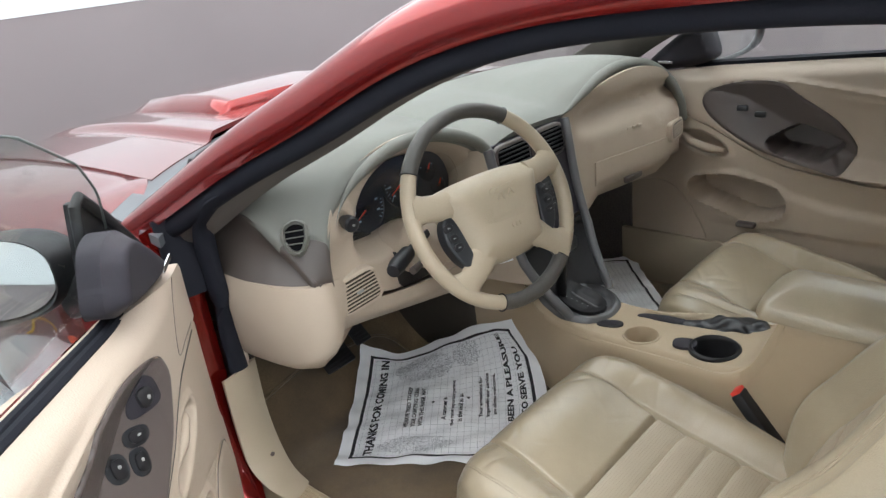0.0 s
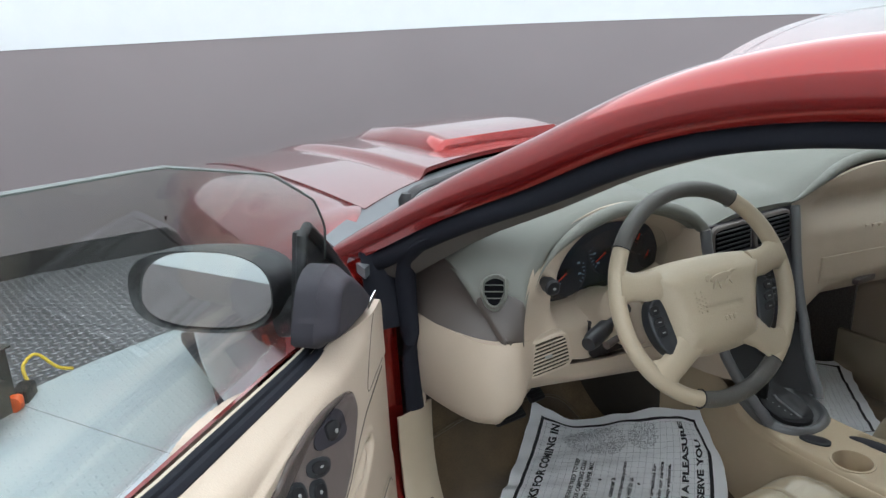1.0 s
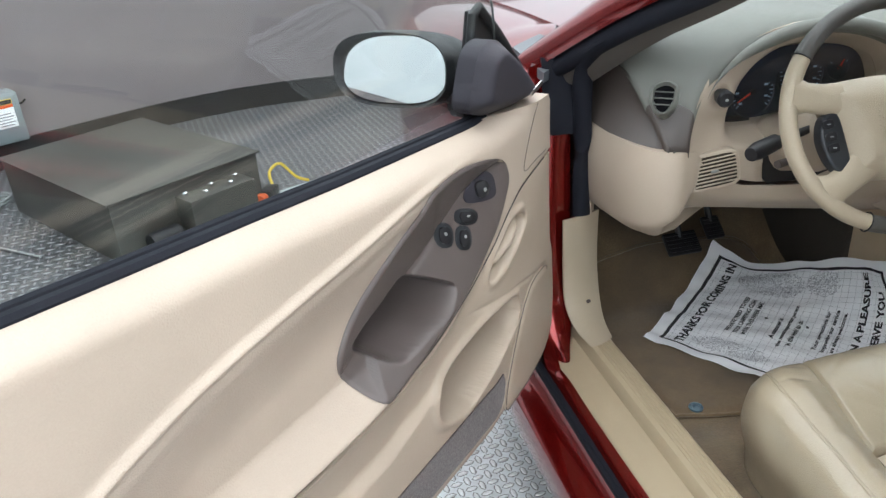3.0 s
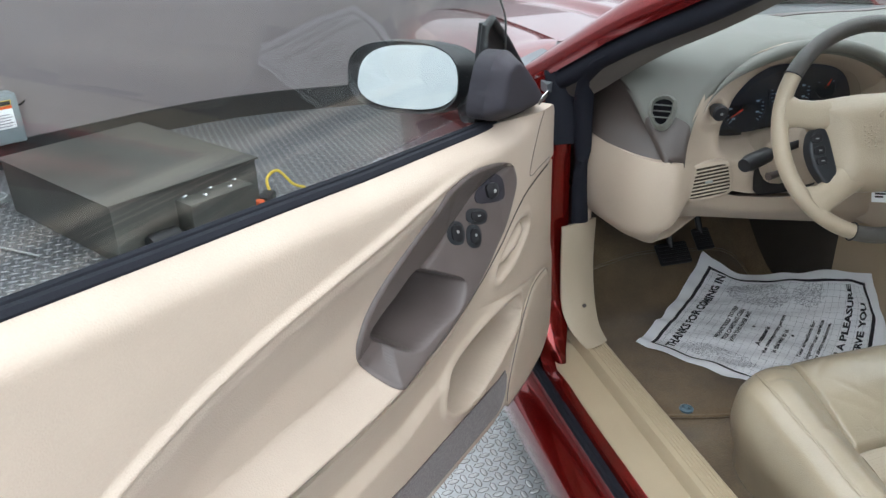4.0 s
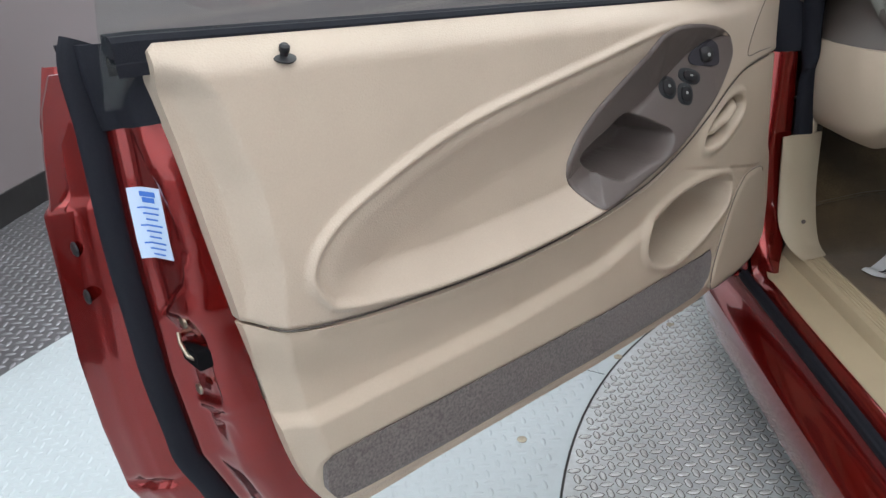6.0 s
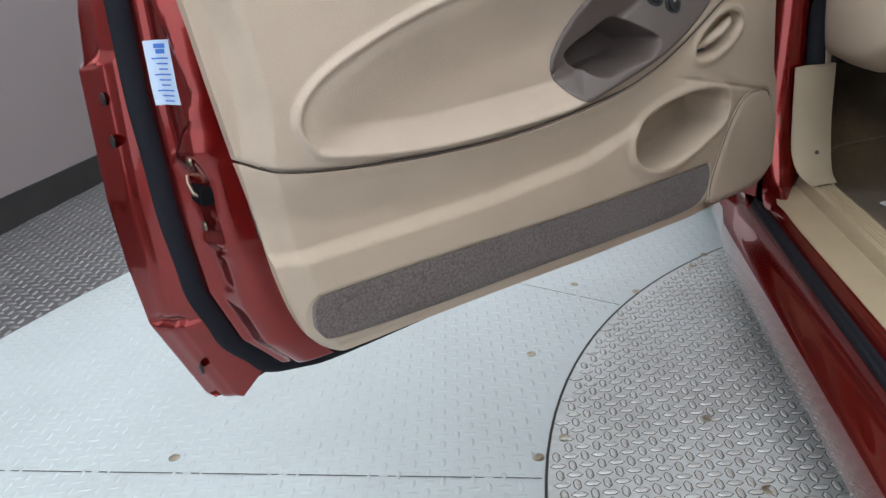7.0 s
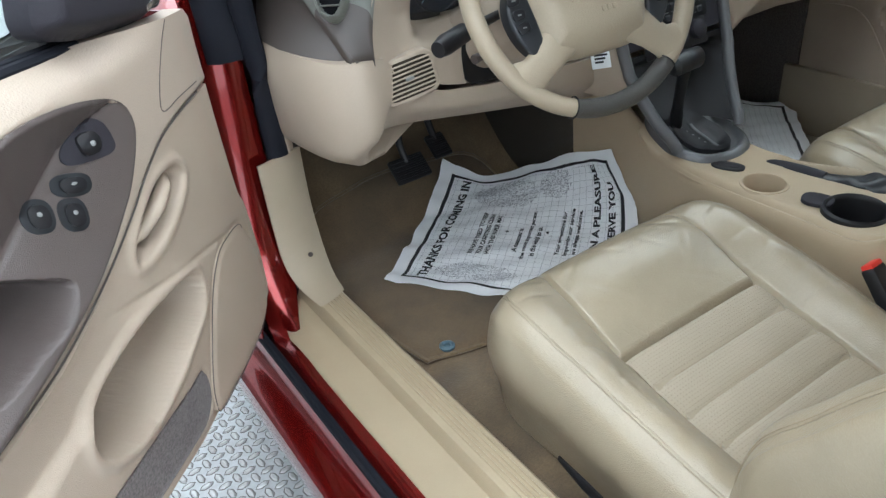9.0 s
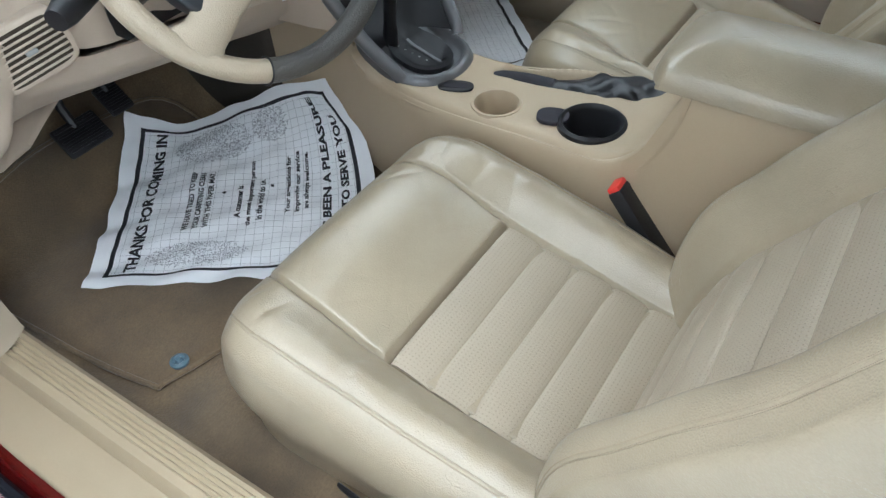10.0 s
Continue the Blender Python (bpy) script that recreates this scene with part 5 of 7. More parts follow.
far_pane = part("window_pane", shell(np.array([[(0.765 - 0.45 * (z - 0.9), -u, z) for z in np.linspace(0.88, 1.235, 6)] for u in np.linspace(0.2, 1.3, 12)]), (0.004, 0, 0)), CLEAR, far, "clear side window")
far_pane.visible_shadow = False
part("sail_cover", flipped(patch(SAIL, lambda q: 0.03 - 0.03 * soft(distance(q, SAIL)[0], -0.028, 0.0) ** 2, 0.01, 0.04, lambda q, h: np.stack([0.73 - h - 0.25 * (q[:, 1] - 0.9), -q[:, 0] * 0.85 + 0.02, q[:, 1]], 1))), DARK_GREY, far, "charcoal tweeter cover")
part("sail_badge", rbox((0.685, -0.13, 0.918), (0.692, -0.085, 0.926), 0.001), CHROME, far)
part("outer_skin", rbox((0.86, -1.35, 0.25), (0.9, 0.02, 0.84), 0.015), PAINT, far, "red outer skin")
fm = Matrix.Translation((0.965, -0.19, 0.955)) @ pose(0, 0, 0, 0, 0, -90 - 14) @ Matrix(((0, 0, 1, 0), (1, 0, 0, 0), (0, 1, 0, 0), (0, 0, 0, 1)))
far_mirror = part("door_mirror", moved(sheet(np.array(rings), close_v=True), fm), BLACK, far, "black oval door mirror housing")
part("mirror_glass", moved(prism(mirror_o * 0.9, 0.003, 0.0075), fm), MIRROR, far_mirror, "silvered mirror glass", smooth=False)
part("mirror_foot", tube([(0.78, -0.15, 0.9), (0.85, -0.16, 0.92)], 0.035, 10), BLACK, far_mirror)

# ---- dashboard ----
dash = thing("dashboard", "tan and grey-green moulded dashboard with gauges", "dashboard")

# top pad over the driver's side: from the windscreen to the brow over the gauges
brow = catmull([(-0.63, -0.106, 0.768), (-0.622, -0.098, 0.82), (-0.592, -0.085, 0.885), (-0.53, -0.08, 0.936), (-0.42, -0.078, 0.968), (-0.3, -0.078, 0.962), (-0.2, -0.08, 0.925), (-0.15, -0.085, 0.88), (-0.128, -0.09, 0.83)], 6)
back = catmull([(-0.668, -0.1, 0.77), (-0.682, -0.05, 0.828), (-0.69, 0.04, 0.892), (-0.69, 0.18, 0.902), (-0.6, 0.32, 0.908), (-0.4, 0.43, 0.912), (-0.25, 0.49, 0.914), (-0.17, 0.51, 0.915), (-0.14, 0.515, 0.915)], 6)
rows = []
for k, (a, b) in enumerate(zip(brow, back)):
    q = k / (len(brow) - 1)
    lift = np.interp(q, [0, 0.12, 0.3, 0.5, 0.8, 1], [0.004, 0.012, 0.03, 0.035, 0.05, 0.055])
    row = []
    for s in np.r_[0, 0.015, 0.035, np.linspace(0.07, 1, 22)]:
        p = a + (b - a) * s
        edge = -0.012 * (1 - soft(np.array(s), 0, 0.05))
        row.append(p + np.array([0, 0, lift * math.sin(math.pi * min(1, s * 1.0)) ** 0.8 + edge]))
    rows.append(row)
driver_pad = np.array(rows)
part("top_pad", shell(driver_pad[7:], (0, 0.004, -0.012)), DASH_TOP, dash, "grey-green vinyl top pad", sharp=60)
part("pad_foot", shell(driver_pad[:8], (0, 0.004, -0.012)), TAUPE_DARK, dash, "dark taupe foot of the top pad", sharp=60)

# brow lip round the gauges
lip = brow[10:] + np.array([0.004, -0.013, -0.006])
part("brow_lip", tube(lip, 0.0135 * (0.02 + 0.98 * soft(np.linspace(0, 1, len(lip)), 0, 0.35)), 12), DASH_TOP, dash, "rounded grey-green brow lip")

# top pad over the middle and the passenger's side
brow2 = catmull([(-0.128, -0.095, 0.895), (-0.05, -0.1, 0.912), (0.08, -0.1, 0.91), (0.16, -0.1, 0.908), (0.24, -0.1, 0.935), (0.34, -0.1, 0.965), (0.44, -0.11, 0.975), (0.54, -0.13, 0.955), (0.62, -0.15, 0.9), (0.67, -0.16, 0.83), (0.69, -0.16, 0.77)], 6)
back2 = catmull([(-0.14, 0.515, 0.915), (-0.05, 0.53, 0.916), (0.08, 0.53, 0.916), (0.16, 0.52, 0.915), (0.25, 0.5, 0.914), (0.35, 0.46, 0.912), (0.45, 0.41, 0.911), (0.55, 0.35, 0.908), (0.64, 0.26, 0.905), (0.7, 0.1, 0.89), (0.715, -0.02, 0.8)], 6)
rows = []
for k, (a, b) in enumerate(zip(brow2, back2)):
    rows.append([a + (b - a) * s + np.array([0, 0, 0.03 * math.sin(math.pi * s) ** 0.8 - 0.012 * (1 - soft(np.array(s), 0, 0.05))]) for s in np.r_[0, 0.015, 0.035, np.linspace(0.07, 1, 20)]])
passenger_pad = np.array(rows)
part("top_pad", shell(np.array(rows), (0, 0.004, -0.012)), DASH_TOP, dash, "grey-green vinyl top pad", sharp=60)
lip = brow2[16:] + np.array([-0.004, -0.004, -0.012])
part("brow_lip", tube(lip, 0.014 * soft(np.linspace(0, 1, len(lip)), -0.08, 0.3), 12), DASH_TOP, dash, "grey-green brow lip")
for pad_rows in (driver_pad[16:-4, 18:21], passenger_pad[4:-16, 17:20]):
    part("defrost_slot", shell(pad_rows + np.array([0, 0, 0.0022]), (0, 0, -0.006)), TAUPE, dash, "dark defroster slot", sharp=30)

# end cap beside the jamb
rows = []
for s in np.linspace(0, 1, 14):
    a = catmull([(-0.722, 0.15, 0.772), (-0.721, 0.06, 0.77), (-0.706, -0.03, 0.764), (-0.678, -0.09, 0.758), (-0.652, -0.108, 0.756)], 6)
    b = catmull([(-0.71, 0.15, 0.9), (-0.703, 0.1, 0.9), (-0.691, 0.03, 0.885), (-0.68, -0.05, 0.83), (-0.662, -0.107, 0.766)], 6)
    rows.append(a + (b - a) * s + np.array([0.016 * math.sin(math.pi * s), 0.012 * math.sin(math.pi * s), 0]))
part("end_cap", shell(np.array(rows), (0.006, 0.004, 0)), TAUPE_DARK, dash, "dark taupe dashboard end cap")
# lower panel with the rounded knee bolster at its outer end
plan = catmull([(-0.722, 0.14), (-0.721, 0.07), (-0.711, -0.02), (-0.69, -0.078), (-0.655, -0.106), (-0.618, -0.1), (-0.56, -0.086), (-0.48, -0.086), (-0.38, -0.09), (-0.28, -0.095), (-0.2, -0.105), (-0.12, -0.11)], 7)
n = len(plan)
tangent = np.gradient(plan, axis=0)
tangent /= np.linalg.norm(tangent, axis=1, keepdims=True)
outward = np.stack([tangent[:, 1], -tangent[:, 0]], 1)
bolster_rows = []
for k in range(n):
    q = k / (n - 1)
    x = plan[k, 0]
    z_top = np.interp(x, [-0.722, -0.7, -0.645, -0.61, -0.56, -0.5, -0.4, -0.12], [0.77, 0.767, 0.763, 0.757, 0.702, 0.67, 0.655, 0.645])
    z_bot = np.interp(x, [-0.722, -0.71, -0.66, -0.61, -0.56, -0.4, -0.25, -0.12], [0.557, 0.558, 0.592, 0.618, 0.612, 0.585, 0.562, 0.545])
    lobe = 1 - soft(np.array(x), -0.645, -0.585)
    row = []
    for s in np.linspace(0, 1, 18):
        z = z_top + (z_bot - z_top) * s
        bulge = 0.008 * math.sin(math.pi * min(1, 1.15 * s)) * lobe - (0.07 * lobe + 0.06 * (1 - lobe)) * soft(np.array(s), 0.72 * lobe + 0.2 * (1 - lobe), 1.05) ** 1.8
        row.append((x + outward[k, 0] * bulge, plan[k, 1] + outward[k, 1] * bulge, z))
    row += [(row[-1][0] - outward[k, 0] * 0.06, row[-1][1] - outward[k, 1] * 0.06, z_bot - 0.004), (row[-1][0] - outward[k, 0] * 0.16, row[-1][1] - outward[k, 1] * 0.16, z_bot + 0.03)]
    ledge = 0.03 * (1 - float(soft(np.array(x), -0.7, -0.66)))
    row = [(row[0][0] - outward[k, 0] * ledge, row[0][1] - outward[k, 1] * ledge, row[0][2] + 0.002)] + row
    bolster_rows.append(row)
part("knee_panel", shell(np.array(bolster_rows), (0, 0.008, 0)), TAN, dash, "rounded tan knee panel", sharp=60)

# gauge bezel: a tan fascia with the gauge opening pressed in
GAUGE_OPEN = catmull([(-0.512, 0.785), (-0.506, 0.835), (-0.472, 0.884), (-0.41, 0.912), (-0.33, 0.914), (-0.24, 0.895), (-0.19, 0.84), (-0.182, 0.79), (-0.25, 0.772), (-0.4, 0.768), (-0.49, 0.77)], 6, True)
fascia = np.array([tuple(p) for p in brow[:, [0, 2]]] + [(-0.13, 0.72), (-0.13, 0.645), (-0.25, 0.648), (-0.4, 0.658), (-0.5, 0.684), (-0.6, 0.735)])


def fascia_height(p):
    sd, _ = distance(p, GAUGE_OPEN)
    h = 0.02 * soft(p[:, 1], 0.8, 0.66) - 0.085 * soft(-sd, -0.03, 0.02) + 0.004 * np.exp(-((p[:, 1] - np.interp(p[:, 0], [-0.62, -0.5, -0.4], [0.74, 0.775, 0.77]) + 0.02) / 0.012) ** 2)
    kn, _ = distance(p, oval(-0.562, 0.853, 0.024, 0.024, 16))
    return h + 0.01 * np.exp(-((kn) / 0.012) ** 2) - 0.02 * soft(np.abs(p[:, 0] + 0.38), 0.1, 0.02) * soft(p[:, 1], 0.76, 0.72)


def on_fascia(p, h):
    y = -0.07 - 0.03 * soft(-p[:, 0], 0.55, 0.65) - h
    return np.stack([p[:, 0], y, p[:, 1]], 1)


part("gauge_fascia", patch(fascia, fascia_height, 0.0075, 0.02, on_fascia), TAN, dash, "tan gauge fascia", sharp=60)
cluster = part("gauge_panel", patch(GAUGE_OPEN, lambda q: np.zeros(len(q)), 0.012, 0.004, lambda q, h: np.stack([q[:, 0], np.full(len(q), -0.012) - 0.15 * (q[:, 1] - 0.85) - h, q[:, 1]], 1)), GAUGE, dash, "dark blue gauge panel")


def at_gauge(x, z, d=0.002):
    return pose(x, -0.012 - 0.15 * (z - 0.85) - d, z, 90 - 8.5, 0, 0)


for x, z, r, lo, hi in ((-0.447, 0.832, 0.049, -130, 130), (-0.346, 0.856, 0.05, -130, 130), (-0.262, 0.86, 0.024, -60, 60), (-0.225, 0.815, 0.022, -60, 60)):
    dial = part("gauge_dial", moved(lathe([(r * 0.97, 0), (r, 0.001), (r * 1.03, 0.002), (r * 1.03, 0.0)], 40), at_gauge(x, z, 0.0015)), GAUGE, cluster, "round gauge dial")
    marks = []
    steps = 27 if r > 0.03 else 7
    for k in range(steps):
        a = radians(90 - (lo + (hi - lo) * k / (steps - 1)))
        long = 0.16 if k % 2 == 0 else 0.09
        c, s = math.cos(a), math.sin(a)
        w = 0.0008
        ro, ri = r * 0.93, r * (0.93 - long)
        marks.append((np.array([(c * ri - s * w, s * ri + c * w, 0), (c * ro - s * w, s * ro + c * w, 0), (c * ro + s * w, s * ro - c * w, 0), (c * ri + s * w, s * ri - c * w, 0)]), [(0, 1, 2, 3)]))
        if k % 4 == 0 and r > 0.03:
            rr = r * 0.66
            marks.append((np.array([(c * rr - 0.004, s * rr - 0.002, 0), (c * rr + 0.004, s * rr - 0.002, 0), (c * rr + 0.004, s * rr + 0.002, 0), (c * rr - 0.004, s * rr + 0.002, 0)]), [(0, 1, 2, 3)]))
    part("dial_marks", moved(merged(*marks), at_gauge(x, z, 0.004)), GAUGE_MARK, cluster, smooth=False)
    na = radians(90 - (lo + 12 if r > 0.03 else 35))
    tip = np.array([math.cos(na), math.sin(na)]) * r * 0.75
    part("needle", moved(tube([(-tip[0] * 0.15, -tip[1] * 0.15, 0), (tip[0], tip[1], 0)], [0.0025, 0.001], 6), at_gauge(x, z, 0.006)), NEEDLE, cluster, "red needle")
    part("needle_hub", moved(lathe([(r * 0.14, 0), (r * 0.12, 0.003)], 16), at_gauge(x, z, 0.006)), BLACK, cluster)
for k in range(4):
    part("trip_digit", moved(rbox((-0.003, -0.004, 0), (0.003, 0.004, 0.0005), 0), at_gauge(-0.36 + 0.009 * k, 0.815, 0.005)), GREEN_GLOW, cluster, "glowing green trip digit", smooth=False)
lens = part("gauge_lens", patch(GAUGE_OPEN, lambda q: np.full(len(q), 0.03), 0.02, 0.002, lambda q, h: np.stack([q[:, 0], -0.012 - h - 0.3 * (q[:, 1] - 0.85), q[:, 1]], 1)), LENS, dash, "clear gauge lens")
lens.visible_shadow = False
for x, z, w in ((-0.47, 0.777, 0.06), (-0.36, 0.777, 0.07)):
    part("warning_panel", moved(rbox((-w / 2, -0.008, 0), (w / 2, 0.008, 0.002), 0.001), at_gauge(x, z, 0.003)), BLACK, cluster)

# headlamp knob, side vent, lower vent
hk = part("headlamp_knob", moved(merged(lathe([(0.012, 0), (0.014, -0.005), (0.012, -0.02), (0.019, -0.022), (0.02, -0.045), (0.015, -0.05), (0.001, -0.05)], 24, "y")), pose(-0.568, -0.085, 0.86, 0, 0, -14) @ Matrix.Diagonal((0.76, 0.8, 0.76, 1))), BLACK, dash, "black headlamp knob")
part("knob_icon", moved(prism(oval(0, 0, 0.003, 0.0025, 16), 0, 0.001), pose(-0.5785, -0.1265, 0.86, 90, 0, -14)), ICON, hk, smooth=False)
VENT_M = pose(-0.668, -0.068, 0.858, 60, 0, -38) @ Matrix.Diagonal((1.15, 0.78, 1, 1))
VENT = catmull([(0.002, 0.04), (0.02, 0.028), (0.021, -0.006), (0.012, -0.034), (0.0, -0.043), (-0.014, -0.03), (-0.022, 0.0), (-0.018, 0.026)], 5, True)
vent = part("side_vent", moved(patch(VENT, lambda q: 0.014 - 0.01 * soft(-distance(q, VENT)[0], 0.005, 0.0075) - 0.006 * (1 - soft(-distance(q, VENT)[0], 0, 0.004)), 0.0028, 0.03, lambda q, h: np.stack([q[:, 0], q[:, 1], h], 1)), VENT_M), DASH_TOP, dash, "grey-green oval side vent", sharp=50)
# flat plate; the mouth's inner shade is painted into its colour
part("vent_mouth", moved(prism(VENT * 0.74, 0.0, 0.0062), VENT_M), RECESS_SHADE, vent, smooth=False)
for y in (-0.016, -0.001, 0.014):
    w = 0.0165 - abs(y) * 0.2
    part("slat", moved(rbox((-w - 0.001, y - 0.0012, 0.005), (w + 0.001, y + 0.0008, 0.0115), 0.0006, 1), VENT_M), DASH_TOP, vent)
LV = pose(-0.57, -0.094, 0.716, 84, -9, -10)
lv = part("lower_vent", moved(merged(prism(oval(0, 0, 0.052, 0.037, 40, 0, 5), -0.02, 0.006, 0.004)), LV), TAN, dash, "tan lower air vent")
# flat plate coloured as the shade between the slats
part("vent_mouth", moved(prism(oval(0, 0, 0.044, 0.03, 36, 0, 6), 0.002, 0.0066), LV), VENT_SHADE, lv, smooth=False)
for k in range(8):
    y = -0.0245 + 0.007 * k
    part("slat", moved(rbox((-0.0435, y - 0.0014, 0.003), (0.0435, y + 0.001, 0.0095), 0.0008, 1), LV), TAN, lv)
part("vent_thumb", moved(rbox((-0.006, -0.002, 0.008), (0.008, 0.003, 0.014), 0.001), LV), ICON, lv)

# steering column cover, stalks, key
column = part("column_cover", tube(catmull([(-0.38, -0.02, 0.72), (-0.38, -0.12, 0.762), (-0.38, -0.2, 0.806), (-0.38, -0.225, 0.82)], 5), [0.075, 0.072, 0.066, 0.055, 0.055] * 3 + [0.055], 20, squash=(1.05, 0.85)), TAN, dash, "tan steering column cover")
part("column_gap", patch(catmull([(-0.45, 0.72), (-0.435, 0.765), (-0.38, 0.775), (-0.32, 0.765), (-0.295, 0.72), (-0.32, 0.665), (-0.44, 0.665)], 5, True), lambda q: np.full(len(q), 0.003), 0.02, 0.002, lambda q, h: on_fascia(q, fascia_height(q) + h)), BLACK, dash)
stalk = part("indicator_stalk", tube(np.array([(-0.43, -0.165, 0.8), (-0.48, -0.185, 0.8), (-0.52, -0.2, 0.8), (-0.528, -0.203, 0.8), (-0.575, -0.222, 0.797), (-0.592, -0.229, 0.795)]), [0.007, 0.008, 0.009, 0.0145, 0.0155, 0.012], 18), BLACK, dash, "black indicator stalk with knurled end")
part("tilt_lever", tube([(-0.44, -0.16, 0.745), (-0.49, -0.17, 0.742)], [0.006, 0.008], 10), TAUPE, dash)
tag_m = pose(-0.247, -0.2, 0.688, 60, 0, -25)
tag = whole("key_tag", rbox((-0.017, -0.017, 0), (0.017, 0.017, 0.0015), 0.0005), PAPER, "white printed tag hanging from the ignition key", "tag", m=tag_m)
for k in range(3):
    part("print_bar", rbox((-0.011, 0.004 - 0.006 * k, 0.0012), (0.012 - 0.004 * k, 0.0075 - 0.006 * k, 0.0022), 0), INK, tag, smooth=False)
part("key_ring", tube([(0.0, 0.017, 0), (0.0, 0.05, 0.01), (-0.02, 0.09, 0.02)], 0.0015, 6), STEEL, tag)

# centre stack: vents, radio, controls, framed down to the shifter
stack_face = catmull([(-0.098, 0.9), (-0.11, 0.84), (-0.125, 0.76), (-0.145, 0.68), (-0.175, 0.6), (-0.215, 0.53), (-0.25, 0.49)], 6)


def stack_y(z):
    s = stack_face[np.argsort(stack_face[:, 1])]
    return np.interp(z, s[:, 1], s[:, 0])


zz = np.linspace(0.885, 0.48, 24)
half = np.interp(zz, [0.48, 0.54, 0.62, 0.9], [0.084, 0.108, 0.135, 0.15])
part("stack_face", shell(np.array([[(x * h - 0.005, stack_y(z), z) for x in np.linspace(-1, 1, 9)] for z, h in zip(zz, half) if z > 0.64]), (0, 0.01, 0)), DARK_GREY, dash, "charcoal centre stack")
part("stack_cavity", shell(np.array([[(x * h - 0.005, stack_y(z) + 0.07 * (1 - abs(x) ** 6) * float(soft(np.array(z), 0.64, 0.6)), z) for x in np.linspace(-1, 1, 17)] for z, h in zip(np.linspace(0.645, 0.49, 20), np.interp(np.linspace(0.645, 0.49, 20), [0.48, 0.54, 0.62, 0.9], [0.075, 0.105, 0.135, 0.15]))]), (0, 0.006, 0)), BLACK, dash, "black storage hollow under the controls")
for sgn in (-1, 1):
    edge = np.array([(sgn * (h + 0.004) - 0.005, stack_y(z) - 0.006, z) for z, h in zip(zz, half)])
    part("stack_frame", tube(edge, 0.0115, 12), STACK_TRIM, dash, "satin grey stack frame")
    side = np.array([[(sgn * (h + 0.012 + dx) - 0.005, min(stack_y(z) + dy, 0.3), z) for dx, dy in ((0, 0), (0.012, 0.02), (0.02, 0.06), (0.03, 0.2), (0.03, 0.4))] for z, h in zip(zz[:19], half[:19])])
    part("stack_flank", shell(side, (-sgn * 0.004, 0, 0)), TAN, dash, "tan stack side panel")
for cx in (-0.075, 0.065):
    m = pose(cx, -0.108, 0.845, 84, 0, 0)
    cv = part("centre_vent", moved(prism(oval(0, 0, 0.066, 0.04, 40, 0, 5), -0.02, 0.008, 0.005), m), TAUPE, dash, "dark grey centre vent")
    # flat plate; shade of the vent's depth is in its colour
    part("vent_mouth", moved(prism(oval(0, 0, 0.057, 0.031, 36, 0, 6), 0.003, 0.0087), m), RECESS_SHADE, cv, smooth=False)
    for k in range(6):
        y = -0.025 + 0.01 * k
        part("slat", moved(rbox((-0.055, y - 0.0016, 0.004), (0.055, y + 0.0016, 0.013), 0.0008, 1), m), BLACK, cv)
m = pose(0, stack_y(0.73), 0.73, 78, 0, 0)
radio = part("radio", moved(rbox((-0.1, -0.052, 0.0), (0.09, 0.052, 0.008), 0.003), m), BLACK, dash, "black radio")
for i in range(6):
    for j in range(4):
        part("radio_button", moved(rbox((-0.03 + 0.018 * i, -0.042 + 0.02 * j, 0.007), (-0.015 + 0.018 * i, -0.03 + 0.02 * j, 0.011), 0.002, 1), m), BUTTON, radio)
for k in range(5):
    part("radio_print", moved(rbox((-0.028 + 0.018 * k, -0.027, 0.0078), (-0.018 + 0.018 * k, -0.0255, 0.0086), 0), m), ICON, radio, smooth=False)
part("radio_display", moved(rbox((-0.09, 0.0, 0.007), (-0.036, 0.03, 0.0092), 0.001), m), GAUGE_MARK, radio, "pale blue radio display")
m = pose(0, stack_y(0.66), 0.66, 70, 0, 0)
climate = part("climate_panel", moved(rbox((-0.09, -0.03, 0.0), (0.08, 0.03, 0.006), 0.003), m), BLACK, dash, "black climate control panel")
for x in (-0.055, 0.0, 0.05):
    part("climate_knob", moved(moved(lathe([(0.019, 0), (0.018, 0.012), (0.012, 0.016), (0.001, 0.016)], 20), pose(x, 0, 0.005)), m), DARK_GREY, climate)

# passenger side: deep tan panel under the arched brow, with glove box and vent
plan2 = catmull([(0.15, -0.1), (0.2, -0.1), (0.3, -0.12), (0.42, -0.145), (0.52, -0.165), (0.6, -0.175), (0.66, -0.165), (0.7, -0.12), (0.715, -0.04), (0.72, 0.05)], 6)
rows = []
zt = np.array([np.interp(x, brow2[:, 0], brow2[:, 2]) for x in plan2[:, 0]]) - 0.02
for (x, y), z1 in zip(plan2, zt):
    z0 = np.interp(x, [0.15, 0.22, 0.3, 0.5, 0.66, 0.72], [0.44, 0.5, 0.575, 0.6, 0.62, 0.66])
    row = []
    for s in np.linspace(0, 1, 26):
        z = z1 + (z0 - z1) * s
        scoop = 0.045 * math.exp(-((z - 0.86) / 0.035) ** 2) * soft(np.array(x), 0.18, 0.3) * soft(np.array(x), 0.7, 0.62)
        crease = 0.005 * math.exp(-((z - 0.845 - 0.05 * (x - 0.2)) / 0.004) ** 2) * soft(np.array(x), 0.18, 0.26) + 0.006 * math.exp(-((z - (0.775 + 0.03 * soft(np.array(x), 0.3, 0.6))) / 0.004) ** 2) * soft(np.array(x), 0.18, 0.26)
        under = 0.11 * soft(np.array(s), 0.72, 1.0) ** 1.5
        row.append((x, y + scoop + crease + under, z))
    rows.append(row)
part("passenger_panel", shell(np.array(rows), (0, 0.008, 0)), TAN, dash, "tan passenger airbag and glove box panel", sharp=60)
